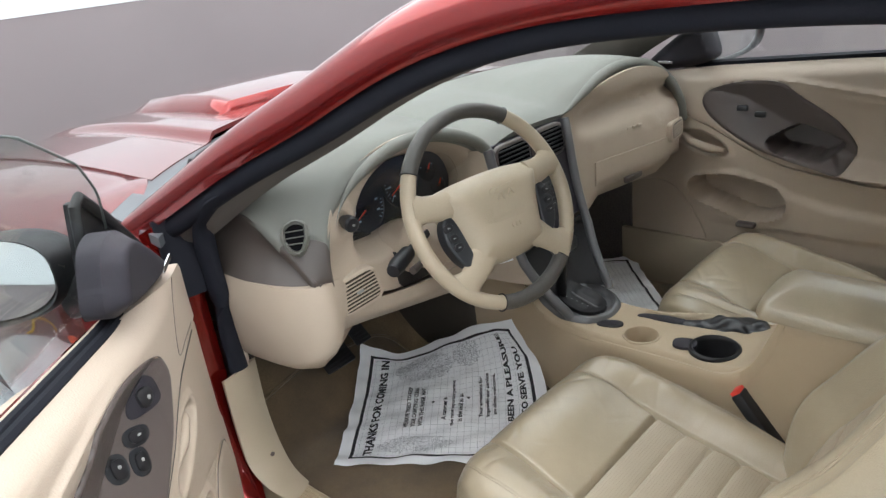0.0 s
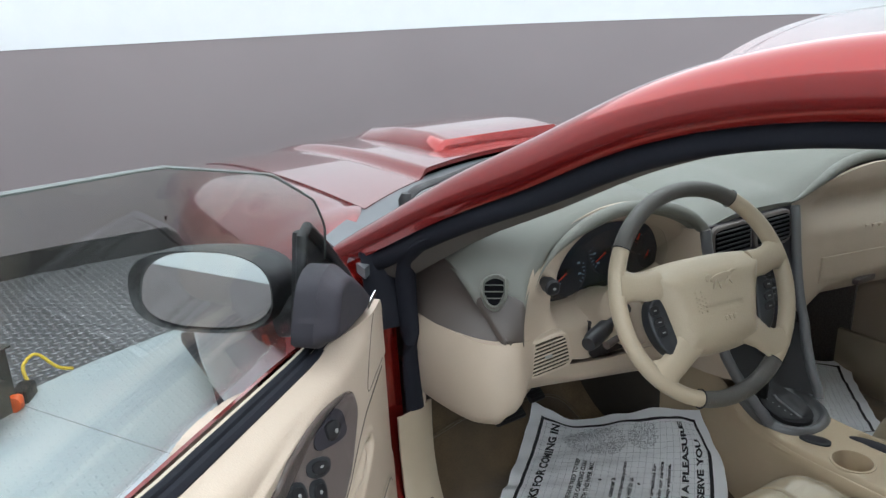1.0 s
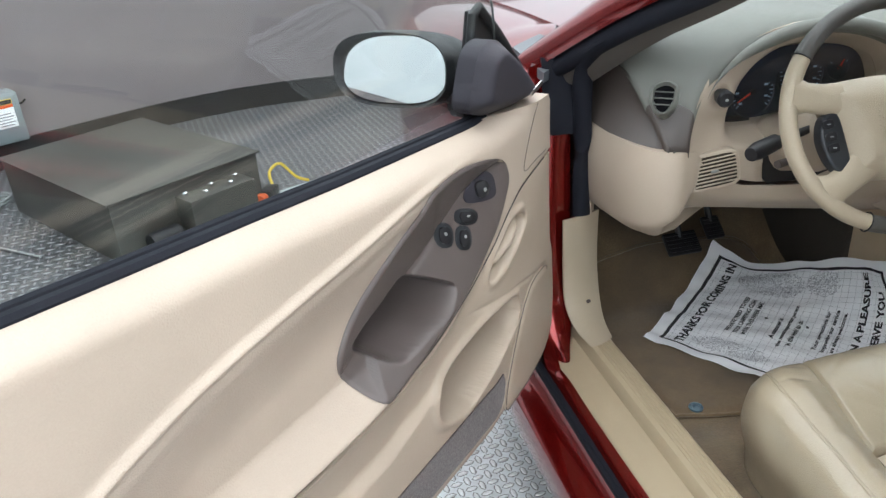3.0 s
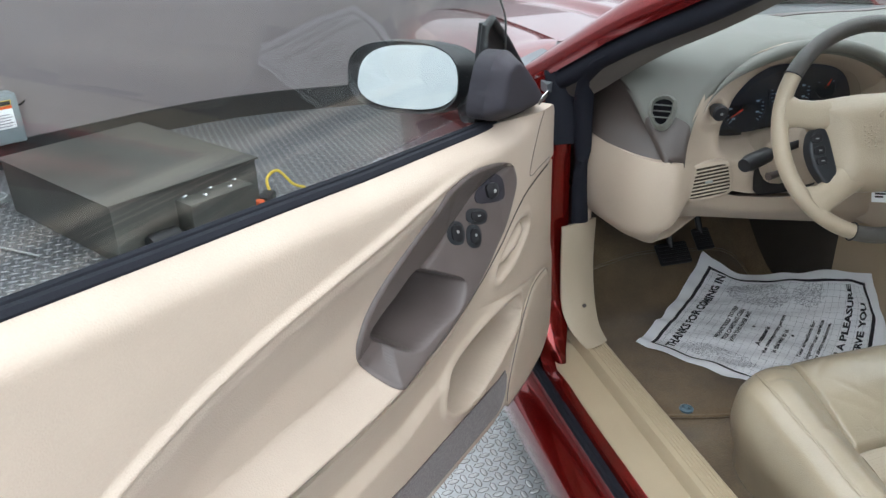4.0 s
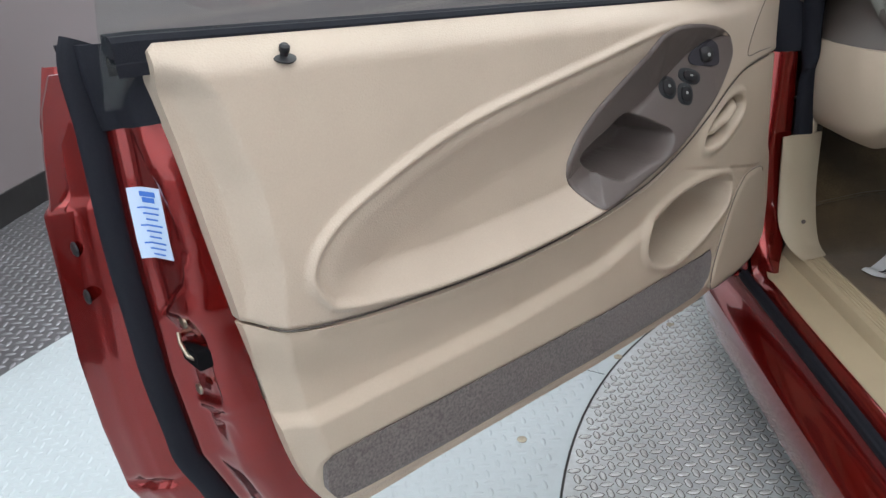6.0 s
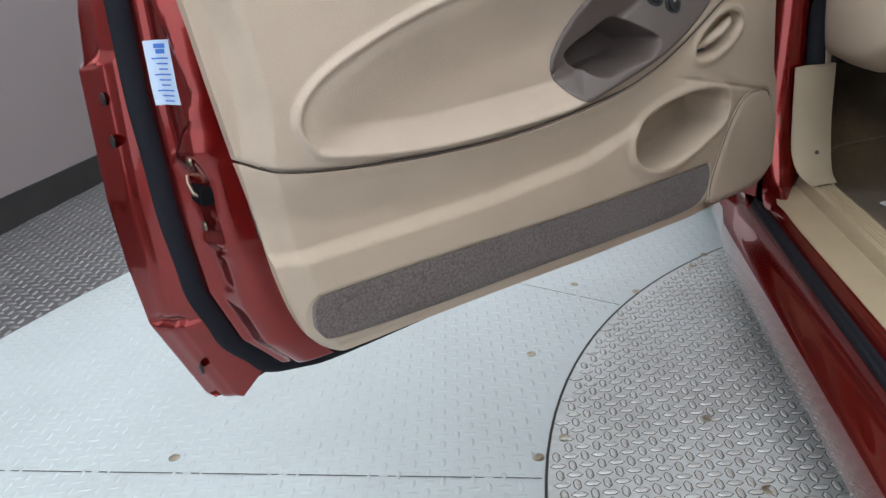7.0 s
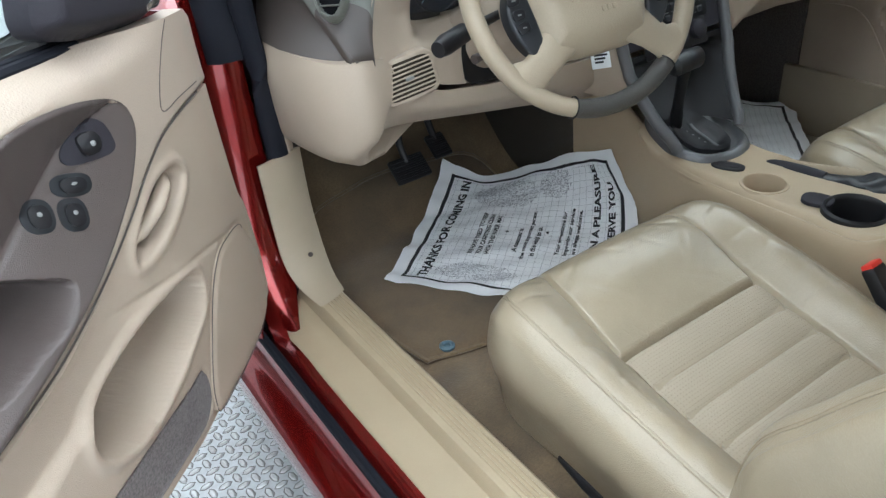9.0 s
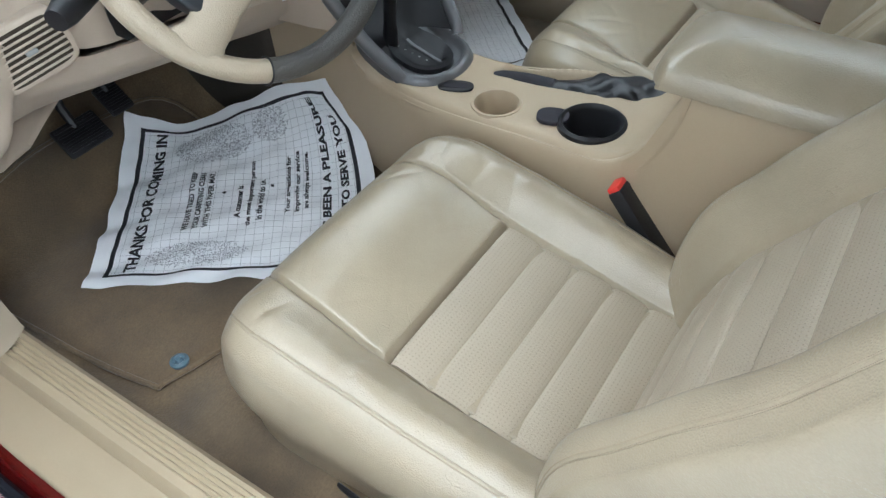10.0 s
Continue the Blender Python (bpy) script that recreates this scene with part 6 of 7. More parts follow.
glove = part("glove_box", shell(np.array([[(x, np.interp(x, plan2[:, 0], plan2[:, 1]) - 0.004 + 0.05 * soft(np.array(z), 0.68, 0.61), z) for z in np.linspace(0.735, 0.622, 8)] for x in np.linspace(0.27, 0.58, 14)]), (0, 0.006, 0)), TAN, dash, "tan glove box lid")
part("glove_handle", rbox((0.38, -0.152, 0.648), (0.46, -0.135, 0.664), 0.004), TAUPE, glove)
pv_m = pose(0.615, -0.178, 0.745, 88, 0, 8)
pv = part("passenger_vent", moved(prism(oval(0, 0, 0.05, 0.03, 36, 0, 5), -0.02, 0.004, 0.003), pv_m), TAN, dash, "tan passenger air vent")
part("vent_mouth", moved(prism(oval(0, 0, 0.041, 0.023, 30, 0, 6), 0.001, 0.0045), pv_m), TAUPE, pv, smooth=False)
for k in range(6):
    y = -0.019 + 0.0072 * k
    part("slat", moved(rbox((-0.04, y - 0.0018, 0.002), (0.04, y + 0.0014, 0.008), 0.0008, 1), pv_m), TAN, pv)
for k in range(5):
    part("embossed_mark", rbox((0.36 + 0.02 * k, -0.129 - 0.006 * k, 0.792), (0.376 + 0.02 * k, -0.118 - 0.006 * k, 0.8), 0.001), TAN, dash)
part("dash_core", rbox((-0.69, 0.1, 0.6), (0.69, 0.56, 0.86), 0.02), SHADED_CARPET, dash)

# ---- steering wheel ----
WHEEL = Matrix.Translation((-0.373, -0.286, 0.855)) @ pose(0, 0, 0, 0, 0, -8) @ pose(0, 0, 0, 90 - 24, 0, 0)
sw = thing("steering_wheel", "four-spoke steering wheel in tan and dark grey leather", "steering wheel", WHEEL)
R = 0.183


def rim(a0, a1, r, n=40):
    t = np.radians(np.linspace(a0, a1, n))
    return tube(np.stack([R * np.cos(t), R * np.sin(t), np.zeros(n)], 1), r, 16, up=(0, 0, 1), squash=(0.93, 1.07))


part("rim_side", rim(147, 250, 0.0148, 60), WHEEL_TAN, sw, "tan leather rim section")
part("rim_side", rim(-52, 57, 0.0148, 60), WHEEL_TAN, sw, "tan leather rim section")
part("rim_grip", rim(57, 147, 0.0155, 50), GRIP, sw, "dark grey leather rim section")
part("rim_grip", rim(250, 308, 0.0155, 40), GRIP, sw, "dark grey leather rim section")
for a in (57, 147, 250, 308):
    t = radians(a)
    e = np.array([math.cos(t), math.sin(t), 0]) * R
    ring_t = np.linspace(0, 2 * np.pi, 20)
    part("rim_joint", tube(np.stack([e[0] * (1 + 0.088 * np.cos(ring_t)), e[1] * (1 + 0.088 * np.cos(ring_t)), 0.0162 * np.sin(ring_t)], 1), 0.0012, 6), BLACK, sw)
HUB = catmull([(-0.125, 0.03), (-0.118, 0.052), (-0.06, 0.061), (0.0, 0.063), (0.06, 0.061), (0.118, 0.052), (0.125, 0.03), (0.11, -0.01), (0.098, -0.05), (0.09, -0.085), (0.07, -0.101), (0.0, -0.107), (-0.07, -0.101), (-0.09, -0.085), (-0.098, -0.05), (-0.11, -0.01)], 6, True)


def hub_height(p):
    sd, _ = distance(p, HUB)
    h = 0.032 * (1 - (1 - np.clip(-sd / 0.05, 0, 1)) ** 2.6)
    return h - 0.003 * np.exp(-((p[:, 1] + 0.026) / 0.0025) ** 2) * soft(np.abs(p[:, 0]), 0.045, 0.04)


hub = part("airbag_pad", patch(HUB, hub_height, 0.0042, 0.03, lambda q, h: np.stack([q[:, 0], q[:, 1], h + 0.0], 1)), WHEEL_TAN, sw, "tan airbag pad with embossed marks", sharp=60)
# a plain raised galloping shape and small marks
def on_hub(x, y):
    return float(hub_height(np.array([[x, y]]))[0])


shapes = [(0.01, 0.022, 0.024, 0.0065, 8), (-0.016, 0.024, 0.008, 0.005, 40), (0.034, 0.027, 0.013, 0.0028, 15), (-0.006, 0.012, 0.009, 0.002, 60), (0.004, 0.011, 0.009, 0.002, 100), (0.022, 0.013, 0.009, 0.002, 50), (0.028, 0.014, 0.009, 0.002, 120)]
part("emblem", merged(*[moved(prism(oval(0, 0, rx, ry, 20, a), -0.002, 0.0018, 0.001), pose(x, y, on_hub(x, y))) for x, y, rx, ry, a in shapes]), WHEEL_TAN, hub, "raised emblem shape")
for i in range(4):
    for j in range(5 - i % 2):
        x, y = -0.05 + 0.006 * i, -0.026 + 0.0075 * j - (0.004 if i % 2 else 0)
        part("horn_dot", moved(lathe([(0.0019, -0.001), (0.0017, 0.0009), (0.0005, 0.0014)], 8), pose(x, y, on_hub(x, y))), WHEEL_TAN, hub)
for k in range(3):
    x = 0.004 + 0.009 * k
    part("embossed_mark", moved(rbox((-0.0035, -0.004, -0.001), (0.0035, 0.004, 0.0014), 0.0006, 1), pose(x, -0.048, on_hub(x, -0.048))), WHEEL_TAN, hub)
for sx in (-1, 1):
    part("spoke", tube(np.array([(sx * 0.1, 0.03, 0.008), (sx * 0.128, 0.031, 0.008), (sx * 0.152, 0.036, 0.004), (sx * 0.178, 0.042, 0.0)]), [0.026, 0.0245, 0.024, 0.034], 16, squash=(1.0, 0.55), up=(0, 0, 1)), WHEEL_TAN, sw, "tan upper spoke")
    part("spoke", tube(np.array([(sx * 0.062, -0.074, 0.008), (sx * 0.088, -0.094, 0.008), (sx * 0.112, -0.111, 0.003), (sx * 0.131, -0.122, 0.0)]), [0.03, 0.025, 0.025, 0.037], 16, squash=(1.0, 0.45), up=(0, 0, 1)), WHEEL_TAN, sw, "tan lower spoke")
    bp = catmull([(sx * 0.108, 0.006), (sx * 0.13, 0.002), (sx * 0.138, -0.03), (sx * 0.128, -0.066), (sx * 0.108, -0.09), (sx * 0.09, -0.084), (sx * 0.096, -0.035)], 5, True)
    pad = part("button_pad", prism(bp, -0.008, 0.014, 0.005), BUTTON, sw, "black speed control pad")
    for yb in (-0.048, -0.03, -0.01):
        part("button", moved(prism(oval(0, 0, 0.01, 0.0075, 20, 10, 3), 0, 0.004, 0.0015), pose(sx * (0.122 + 0.2 * (yb + 0.03)), yb, 0.013)), BLACK, pad)
        part("button_print", moved(rbox((-0.003, -0.001, 0), (0.003, 0.001, 0.0005), 0), pose(sx * (0.122 + 0.2 * (yb + 0.03)), yb, 0.0172)), ICON, pad, smooth=False)
part("hub_core", moved(lathe([(0.05, -0.06), (0.062, -0.02), (0.06, 0.0), (0.04, 0.008)], 24), Matrix()), BLACK, sw)

# ---- pedals ----
for x, w, z, lab in ((-0.37, 0.047, 0.34, "black rubber brake pedal"), (-0.285, 0.025, 0.372, "black rubber accelerator pedal")):
    m = pose(x, 0.3, z, 40, 0, 0)
    ped = thing("pedal", lab, "pedal", m)
    part("pad", rbox((-w, -0.032, 0), (w, 0.032, 0.012), 0.005), BLACK, ped)
    for k in range(5):
        part("rib", rbox((-w * 0.9, -0.024 + 0.011 * k, 0.011), (w * 0.9, -0.019 + 0.011 * k, 0.0145), 0.001, 1), BLACK, ped)
    part("arm", tube([(0, 0, 0), (0, 0.06, 0.02), (0, 0.2, 0.2)], 0.009, 8), BLACK, ped)

# ---- console ----
console = thing("centre_console", "tan moulded centre console with cup holders", "console")
TOPLINE = catmull([(-0.145, 0.51), (-0.2, 0.472), (-0.26, 0.455), (-0.33, 0.449), (-0.45, 0.448), (-0.59, 0.451), (-0.64, 0.461), (-0.675, 0.49), (-0.7, 0.54), (-0.714, 0.585), (-0.72, 0.598)], 5)
holes = [((-0.036, -0.407), 0.0355), ((-0.02, -0.57), 0.047)]


def console_z(y):
    s = TOPLINE[np.argsort(TOPLINE[:, 0])]
    return np.interp(y, s[:, 0], s[:, 1])


CT = catmull([(-0.075, -0.14), (-0.09, -0.22), (-0.092, -0.35), (-0.088, -0.5), (-0.094, -0.6), (-0.099, -0.66), (-0.1, -0.712), (-0.06, -0.716), (0.06, -0.716), (0.1, -0.71), (0.125, -0.67), (0.15, -0.62), (0.148, -0.5), (0.1, -0.36), (0.095, -0.25), (0.085, -0.14)], 5, True)


def top_height(p):
    h = np.zeros(len(p))
    for (x, y), r in holes:
        d = np.linalg.norm(p - np.array([x, y]), axis=1)
        h = h - 0.075 * soft(d, r + 0.004, r - 0.002)
    trough = distance(p, oval(0.095, -0.5, 0.034, 0.14, 24, 12, 3))[0]
    h = h - 0.035 * soft(-trough, -0.004, 0.016)
    sd = distance(p, CT)[0]
    return h - 0.016 * (1 - soft(-sd, 0, 0.02)) ** 2


part("console_top", patch(CT, top_height, 0.0032, 0.012, lambda q, h: np.stack([q[:, 0], q[:, 1], console_z(q[:, 1]) + h], 1)), CONSOLE_TAN, console, "smooth tan console top", sharp=60)
for sgn, path in ((-1, catmull([(-0.072, 0.1), (-0.07, 0.0), (-0.075, -0.12), (-0.088, -0.22), (-0.092, -0.35), (-0.09, -0.5), (-0.096, -0.62), (-0.098, -0.65), (-0.099, -0.675), (-0.1, -0.7), (-0.1, -0.722), (-0.1, -1.3)], 5)), (1, catmull([(0.08, 0.2), (0.08, 0.0), (0.085, -0.14), (0.096, -0.25), (0.102, -0.36), (0.15, -0.5), (0.15, -0.62), (0.11, -0.69), (0.1, -0.8), (0.1, -1.3)], 5))):
    rows = []
    for x, y in path:
        zt = (float(console_z(min(y, -0.145))) if y > -0.72 else 0.597) + 0.012 * float(soft(np.array(-y), 0.6, 0.68))
        if y > -0.145:
            zt = min(0.6, 0.51 + 0.5 * (y + 0.145))
        rows.append([(x + sgn * dx, y, zt - 0.014 + dz) for dx, dz in ((-0.004, 0.004), (0.0, 0.0), (0.003, -0.02))] + [(x + sgn * (0.004 - 0.02 * max(0, y + 0.1)), y, zz) for zz in (0.36, 0.3, 0.2)])
    part("console_side", shell(np.array(rows), (-sgn * 0.004, 0, 0)), CONSOLE_TAN, console, "tan console side")
part("bin_front", shell(np.array([[(x, -0.668 - 0.06 * s - 0.012 * math.sin(math.pi * s), 0.444 + 0.154 * s) for s in np.linspace(0, 1, 12)] for x in np.linspace(-0.104, 0.102, 8)]), (0, -0.006, 0)), CONSOLE_TAN, console, "tan bin front")
lid_o = catmull([(-0.105, -0.71), (-0.097, -0.684), (-0.06, -0.667), (0.04, -0.664), (0.085, -0.68), (0.098, -0.72), (0.1, -1.1), (0.098, -1.3), (-0.105, -1.3), (-0.108, -1.1)], 6, True)
lid = part("armrest_lid", patch(lid_o, lambda q: 0.05 * (1 - (1 - np.clip(-distance(q, lid_o)[0] / 0.098, 0, 1)) ** 2) ** 0.55, 0.006, 0.004, lambda q, h: np.stack([q[:, 0], q[:, 1], 0.598 + h], 1)), LEATHER, console, "padded tan armrest lid")
insert_m = pose(-0.02, -0.57, 0.452)
part("cup_well", moved(turned([(0.044, -0.003), (0.042, 0.0015), (0.0375, 0.0015), (0.0352, -0.002), (0.033, -0.03), (0.0325, -0.055), (0.001, -0.056)], 48), pose(-0.036, -0.407, 0.4485)), CONSOLE_TAN, console, "tan moulded cup holder well")
cup = part("cup_insert", moved(turned([(0.055, -0.003), (0.054, 0.004), (0.049, 0.0075), (0.0455, 0.005), (0.0435, -0.002), (0.041, -0.05), (0.001, -0.051)], 48), insert_m), BLACK, console, "black rubber cup holder insert")
part("cup_tab", moved(prism(oval(-0.012, 0.062, 0.022, 0.026, 24, 20, 2.5), -0.002, 0.0045, 0.002), insert_m), DARK_GREY, cup)
slot = part("console_slot", moved(prism(oval(0, 0, 0.031, 0.017, 28, -65, 2.6), -0.004, 0.004, 0.002), pose(-0.028, -0.322, 0.4485)), BLACK, console, "black coin slot")
part("slot_mouth", moved(prism(oval(0, 0, 0.021, 0.008, 24, -65, 3), 0.001, 0.0046), pose(-0.028, -0.322, 0.4485)), DARK_GREY, slot, smooth=False)
ring_o = catmull([(-0.072, -0.15), (-0.08, -0.2), (-0.074, -0.25), (-0.045, -0.292), (0.01, -0.31), (0.068, -0.298), (0.098, -0.262), (0.1, -0.21), (0.088, -0.15), (0.005, -0.13)], 6, True)


def ring_place(q, h):
    z = np.interp(q[:, 1], [-0.31, -0.25, -0.2, -0.13], [0.449, 0.458, 0.474, 0.52])
    return np.stack([q[:, 0], q[:, 1], z + h], 1)


part("shifter_bezel", patch(ring_o, lambda q: 0.012 - 0.012 * (1 - soft(-distance(q, ring_o)[0], 0, 0.01)) ** 2 - 0.011 * soft(-distance(q, ring_o)[0], 0.014, 0.022), 0.004, 0.02, ring_place), STACK_TRIM, console, "satin grey shifter bezel", sharp=60)
gp = oval(0.01, -0.225, 0.052, 0.06, 36)
gate = part("gear_gate", patch(gp, lambda q: 0.006 + 0.004 * np.exp(-(distance(q, gp)[0] / 0.01) ** 2) - 0.006 * np.exp(-((q[:, 0] - 0.02) / 0.008) ** 2) * soft(np.abs(q[:, 1] + 0.225), 0.045, 0.035), 0.005, 0.01, ring_place), BLACK, console, "black gear gate")
for k in range(5):
    part("gear_mark", moved(rbox((-0.0012, -0.002, 0), (0.0012, 0.002, 0.0006), 0), pose(-0.014, -0.255 + 0.015 * k, 0.474 + 0.0028 * k)), ICON, gate, smooth=False)
shifter = part("shift_lever", tube(catmull([(-0.012, -0.178, 0.47), (-0.024, -0.19, 0.53), (-0.038, -0.208, 0.6), (-0.042, -0.214, 0.625)], 5), [0.013] * 5 + [0.011] * 6 + [0.012] * 5, 14), BLACK, console, "black shift lever")
part("shift_knob", tube(np.array([(-0.088, -0.222, 0.633), (-0.082, -0.222, 0.635), (-0.05, -0.218, 0.637), (-0.012, -0.214, 0.634), (-0.002, -0.213, 0.632)]), [0.01, 0.017, 0.0195, 0.0185, 0.011], 18, squash=(1, 1.1)), BLACK_VINYL, shifter, "black leather T-shaped knob")

# ---- handbrake and buckle ----
brake = thing("handbrake", "black vinyl handbrake lever with gathered boot", "handbrake", pose(0.004, -0.012, -0.026))
part("grip", tube(catmull([(0.04, -0.345, 0.462), (0.046, -0.36, 0.466), (0.055, -0.4, 0.468), (0.063, -0.448, 0.466)], 6), [0.008] + [0.013] * 18, 16), DARK_GREY, brake, "charcoal ribbed grip")
bx = catmull([(0.06, -0.437, 0.466), (0.076, -0.49, 0.468), (0.092, -0.535, 0.47), (0.107, -0.585, 0.464), (0.117, -0.62, 0.452)], 8)
BV, BF = tube(bx, np.interp(np.linspace(0, 1, len(bx)), [0, 0.15, 0.3, 0.6, 1], [0.014, 0.015, 0.024, 0.036, 0.044]), 30, squash=(1.05, 0.62))
n_b = len(bx)
for i in range(n_b):
    for j in range(30):
        t_ = 2 * math.pi * j / 30
        fold_ = 0.12 * math.sin(3 * t_ + 0.55 * i) + 0.07 * math.sin(5 * t_ - 0.8 * i + 1) + 0.05 * math.sin(0.9 * i + t_)
        BV[i * 30 + j] = bx[i] + (BV[i * 30 + j] - bx[i]) * (1 + fold_ * min(1, i / 8))
part("boot", (BV, BF), BLACK_VINYL, brake, "creased black vinyl boot")
buckle = thing("belt_buckle", "black seat belt buckle with red release button", "belt buckle", pose(-0.116, -0.69, 0.392, -40, 6, 4))
part("body", rbox((-0.022, -0.012, -0.12), (0.022, 0.012, 0.05), 0.006), BLACK, buckle)
part("stem", rbox((-0.017, -0.009, -0.26), (0.017, 0.009, -0.11), 0.004), BLACK, buckle)
part("release_button", rbox((-0.019, -0.0095, 0.045), (0.019, 0.0095, 0.056), 0.003), RED_PLASTIC, buckle, "red release button")

# ---- seats ----
def eased(v, at, to, reach=0.022):
    """A drawn line through the given heights with its corners eased."""
    return float(np.mean(np.interp(v + reach * np.linspace(-1, 1, 9), at, to)))


def cushion_profile(y):
    """Half width and top height at the middle, along the cushion (y from 0 at the front edge to -0.56)."""
    d = max(0.0, -y)
    corner = 1 - math.sqrt(max(0.0, 1 - (1 - min(d / 0.12, 1.0)) ** 2))
    half = eased(d, [0, 0.15, 0.35, 0.56], [0.262, 0.262, 0.256, 0.238]) - 0.075 * corner
    roll = 1 - math.sqrt(max(0.0, 1 - (1 - min(d / 0.075, 1.0)) ** 2))
    top = eased(d, [0, 0.06, 0.12, 0.2, 0.3, 0.45, 0.56], [0.452, 0.454, 0.444, 0.408, 0.382, 0.354, 0.346]) - 0.085 * roll
    return half, top


def bolster(x, y):
    """Rise of the side bolsters over the middle of the cushion, rolled off at the outer edge."""
    d = max(0.0, -y)
    half, _ = cushion_profile(y)
    f = abs(x) / half
    rise = eased(d, [0, 0.05, 0.14, 0.22, 0.34, 0.56], [0, 0.004, 0.022, 0.04, 0.042, 0.024]) * float(soft(np.array(f), 0.54, 0.8))
    return rise - 0.034 * max(0.0, (f - 0.74) / 0.26) ** 2.2


def near(values, at, spread):
    return np.sort(np.r_[values, at + spread * np.array([-1.6, -1, -0.6, -0.3, 0, 0.3, 0.6, 1, 1.6])])


def cushion_surface():
    rows = []
    ys = np.r_[np.linspace(0, 0.03, 10), np.linspace(0.0335, 0.56, 160)]
    ys = -near(ys, 0.225, 0.006)
    xs = near(near(np.linspace(0, 0.985, 46), 0.568, 0.02), 0.883, 0.012)
    for y in ys:
        half, top = cushion_profile(y)
        row = []
        for f in xs:
            x = half * f
            seam = 0.0085 * math.exp(-((f - 0.568) / 0.014) ** 2) + 0.0013 * math.exp(-((f - 0.883) / 0.006) ** 2)
            cross = 0.012 * math.exp(-((y + 0.225) / 0.0045) ** 2) * (1 - float(soft(np.array(f), 0.54, 0.58)))
            wrinkle = 0.0009 * math.sin(75 * y + 10 * f + 2 * math.sin(31 * y)) * float(soft(np.array(f), 0.6, 0.7) * soft(np.array(f), 0.86, 0.78))
            for wy, wf, tilt, deep_ in ((-0.05, 0.3, 2.2, 0.0022), (-0.075, 0.42, 1.6, 0.0026), (-0.11, 0.2, 3.0, 0.0018), (-0.15, 0.44, -1.5, 0.002), (-0.05, 0.72, -0.8, 0.0028), (-0.09, 0.75, -0.5, 0.0026), (-0.16, 0.7, 0.6, 0.002), (-0.27, 0.72, 0.4, 0.0022), (-0.36, 0.74, -0.5, 0.002), (-0.13, 0.34, -2.4, 0.0026), (-0.065, 0.15, -2.0, 0.0022), (-0.18, 0.26, 1.2, 0.002), (-0.21, 0.72, -0.7, 0.0024), (-0.31, 0.69, 0.8, 0.0022)):
                along_, away_ = f - wf, (y - wy) + 0.12 * tilt * (f - wf)
                wrinkle -= 0.62 * deep_ * math.exp(-(away_ / 0.0052) ** 2 - (along_ / 0.11) ** 2)
            inner_ = max(0, 1 - (f / 0.568) ** 2)
            puff = 0.012 * math.sin(math.pi * min(1, max(0, (-y - 0.01) / 0.215))) ** 0.7 * inner_ ** 0.6 if y > -0.225 else -0.004 * (f < 0.568)
            z = top + bolster(x, y) - seam - cross + puff + wrinkle
            row.append((x, y, z))
        edge_x, edge_z = row[-1][0], row[-1][2]
        for q in np.linspace(0.08, 1, 12):
            row.append((edge_x + 0.011 * math.sin(math.pi * min(1, q * 1.25)) - 0.022 * max(0, q - 0.4), y, edge_z + (0.235 - edge_z) * q ** 1.1))
        rows.append([(-x, y_, z_) for x, y_, z_ in row[:0:-1]] + row)
    front = [[(x * 0.97, 0.0, 0.245) for x, y, z in rows[0]]]
    return sheet(np.array(front + rows))


def back_front(z):
    """How far forward the side bolsters of the backrest reach, at a height."""
    return eased(z, [0.3, 0.36, 0.42, 0.48, 0.52, 0.56, 0.62, 0.7, 0.8, 0.95, 1.0, 1.03], [-0.462, -0.458, -0.46, -0.472, -0.49, -0.522, -0.56, -0.622, -0.675, -0.735, -0.77, -0.83])


def back_middle(z):
    return back_front(z) - eased(z, [0.3, 0.4, 0.5, 0.8, 0.95, 1.03], [0.03, 0.05, 0.066, 0.06, 0.02, 0.0])


def back_surface():
    """Backrest in the seat's own place: x across, z up."""
    rows = []
    xs = near(near(np.linspace(0, 0.99, 44), 0.535, 0.02), 0.885, 0.012)
    for z in np.linspace(0.3, 1.03, 110):
        half = eased(z, [0.3, 0.4, 0.6, 0.85, 0.97, 1.03], [0.232, 0.246, 0.252, 0.245, 0.21, 0.16])
        yf, ym = float(back_front(z)), float(back_middle(z))
        row = []
        for f in xs:
            seam = 0.008 * math.exp(-((f - 0.535) / 0.014) ** 2) + 0.0014 * math.exp(-((f - 0.885) / 0.006) ** 2)
            y = ym + (yf - ym) * float(soft(np.array(f), 0.5, 0.76)) - 0.018 * float(soft(np.array(f), 0.8, 0.99)) - seam - 0.005 * (f < 0.53)
            row.append((half * f, y, z))
        ex, ey = row[-1][0], row[-1][1]
        for q in np.linspace(0.06, 1, 12):
            row.append((ex + 0.014 * math.sin(math.pi * min(1, q * 1.6)) - 0.012 * q, ey - 0.2 * q, z - 0.05 * q))
        rows.append([(-x, y_, z_) for x, y_, z_ in row[:0:-1]] + row)
    return sheet(np.array(rows))


seat = thing("bucket_seat", "tan leather bucket seat with creased perforated pleats", "car seat", pose(-0.383, -0.318, 0.0), "front seats")
cush = part("cushion", cushion_surface(), LEATHER, seat, "creased tan leather cushion", sharp=70)
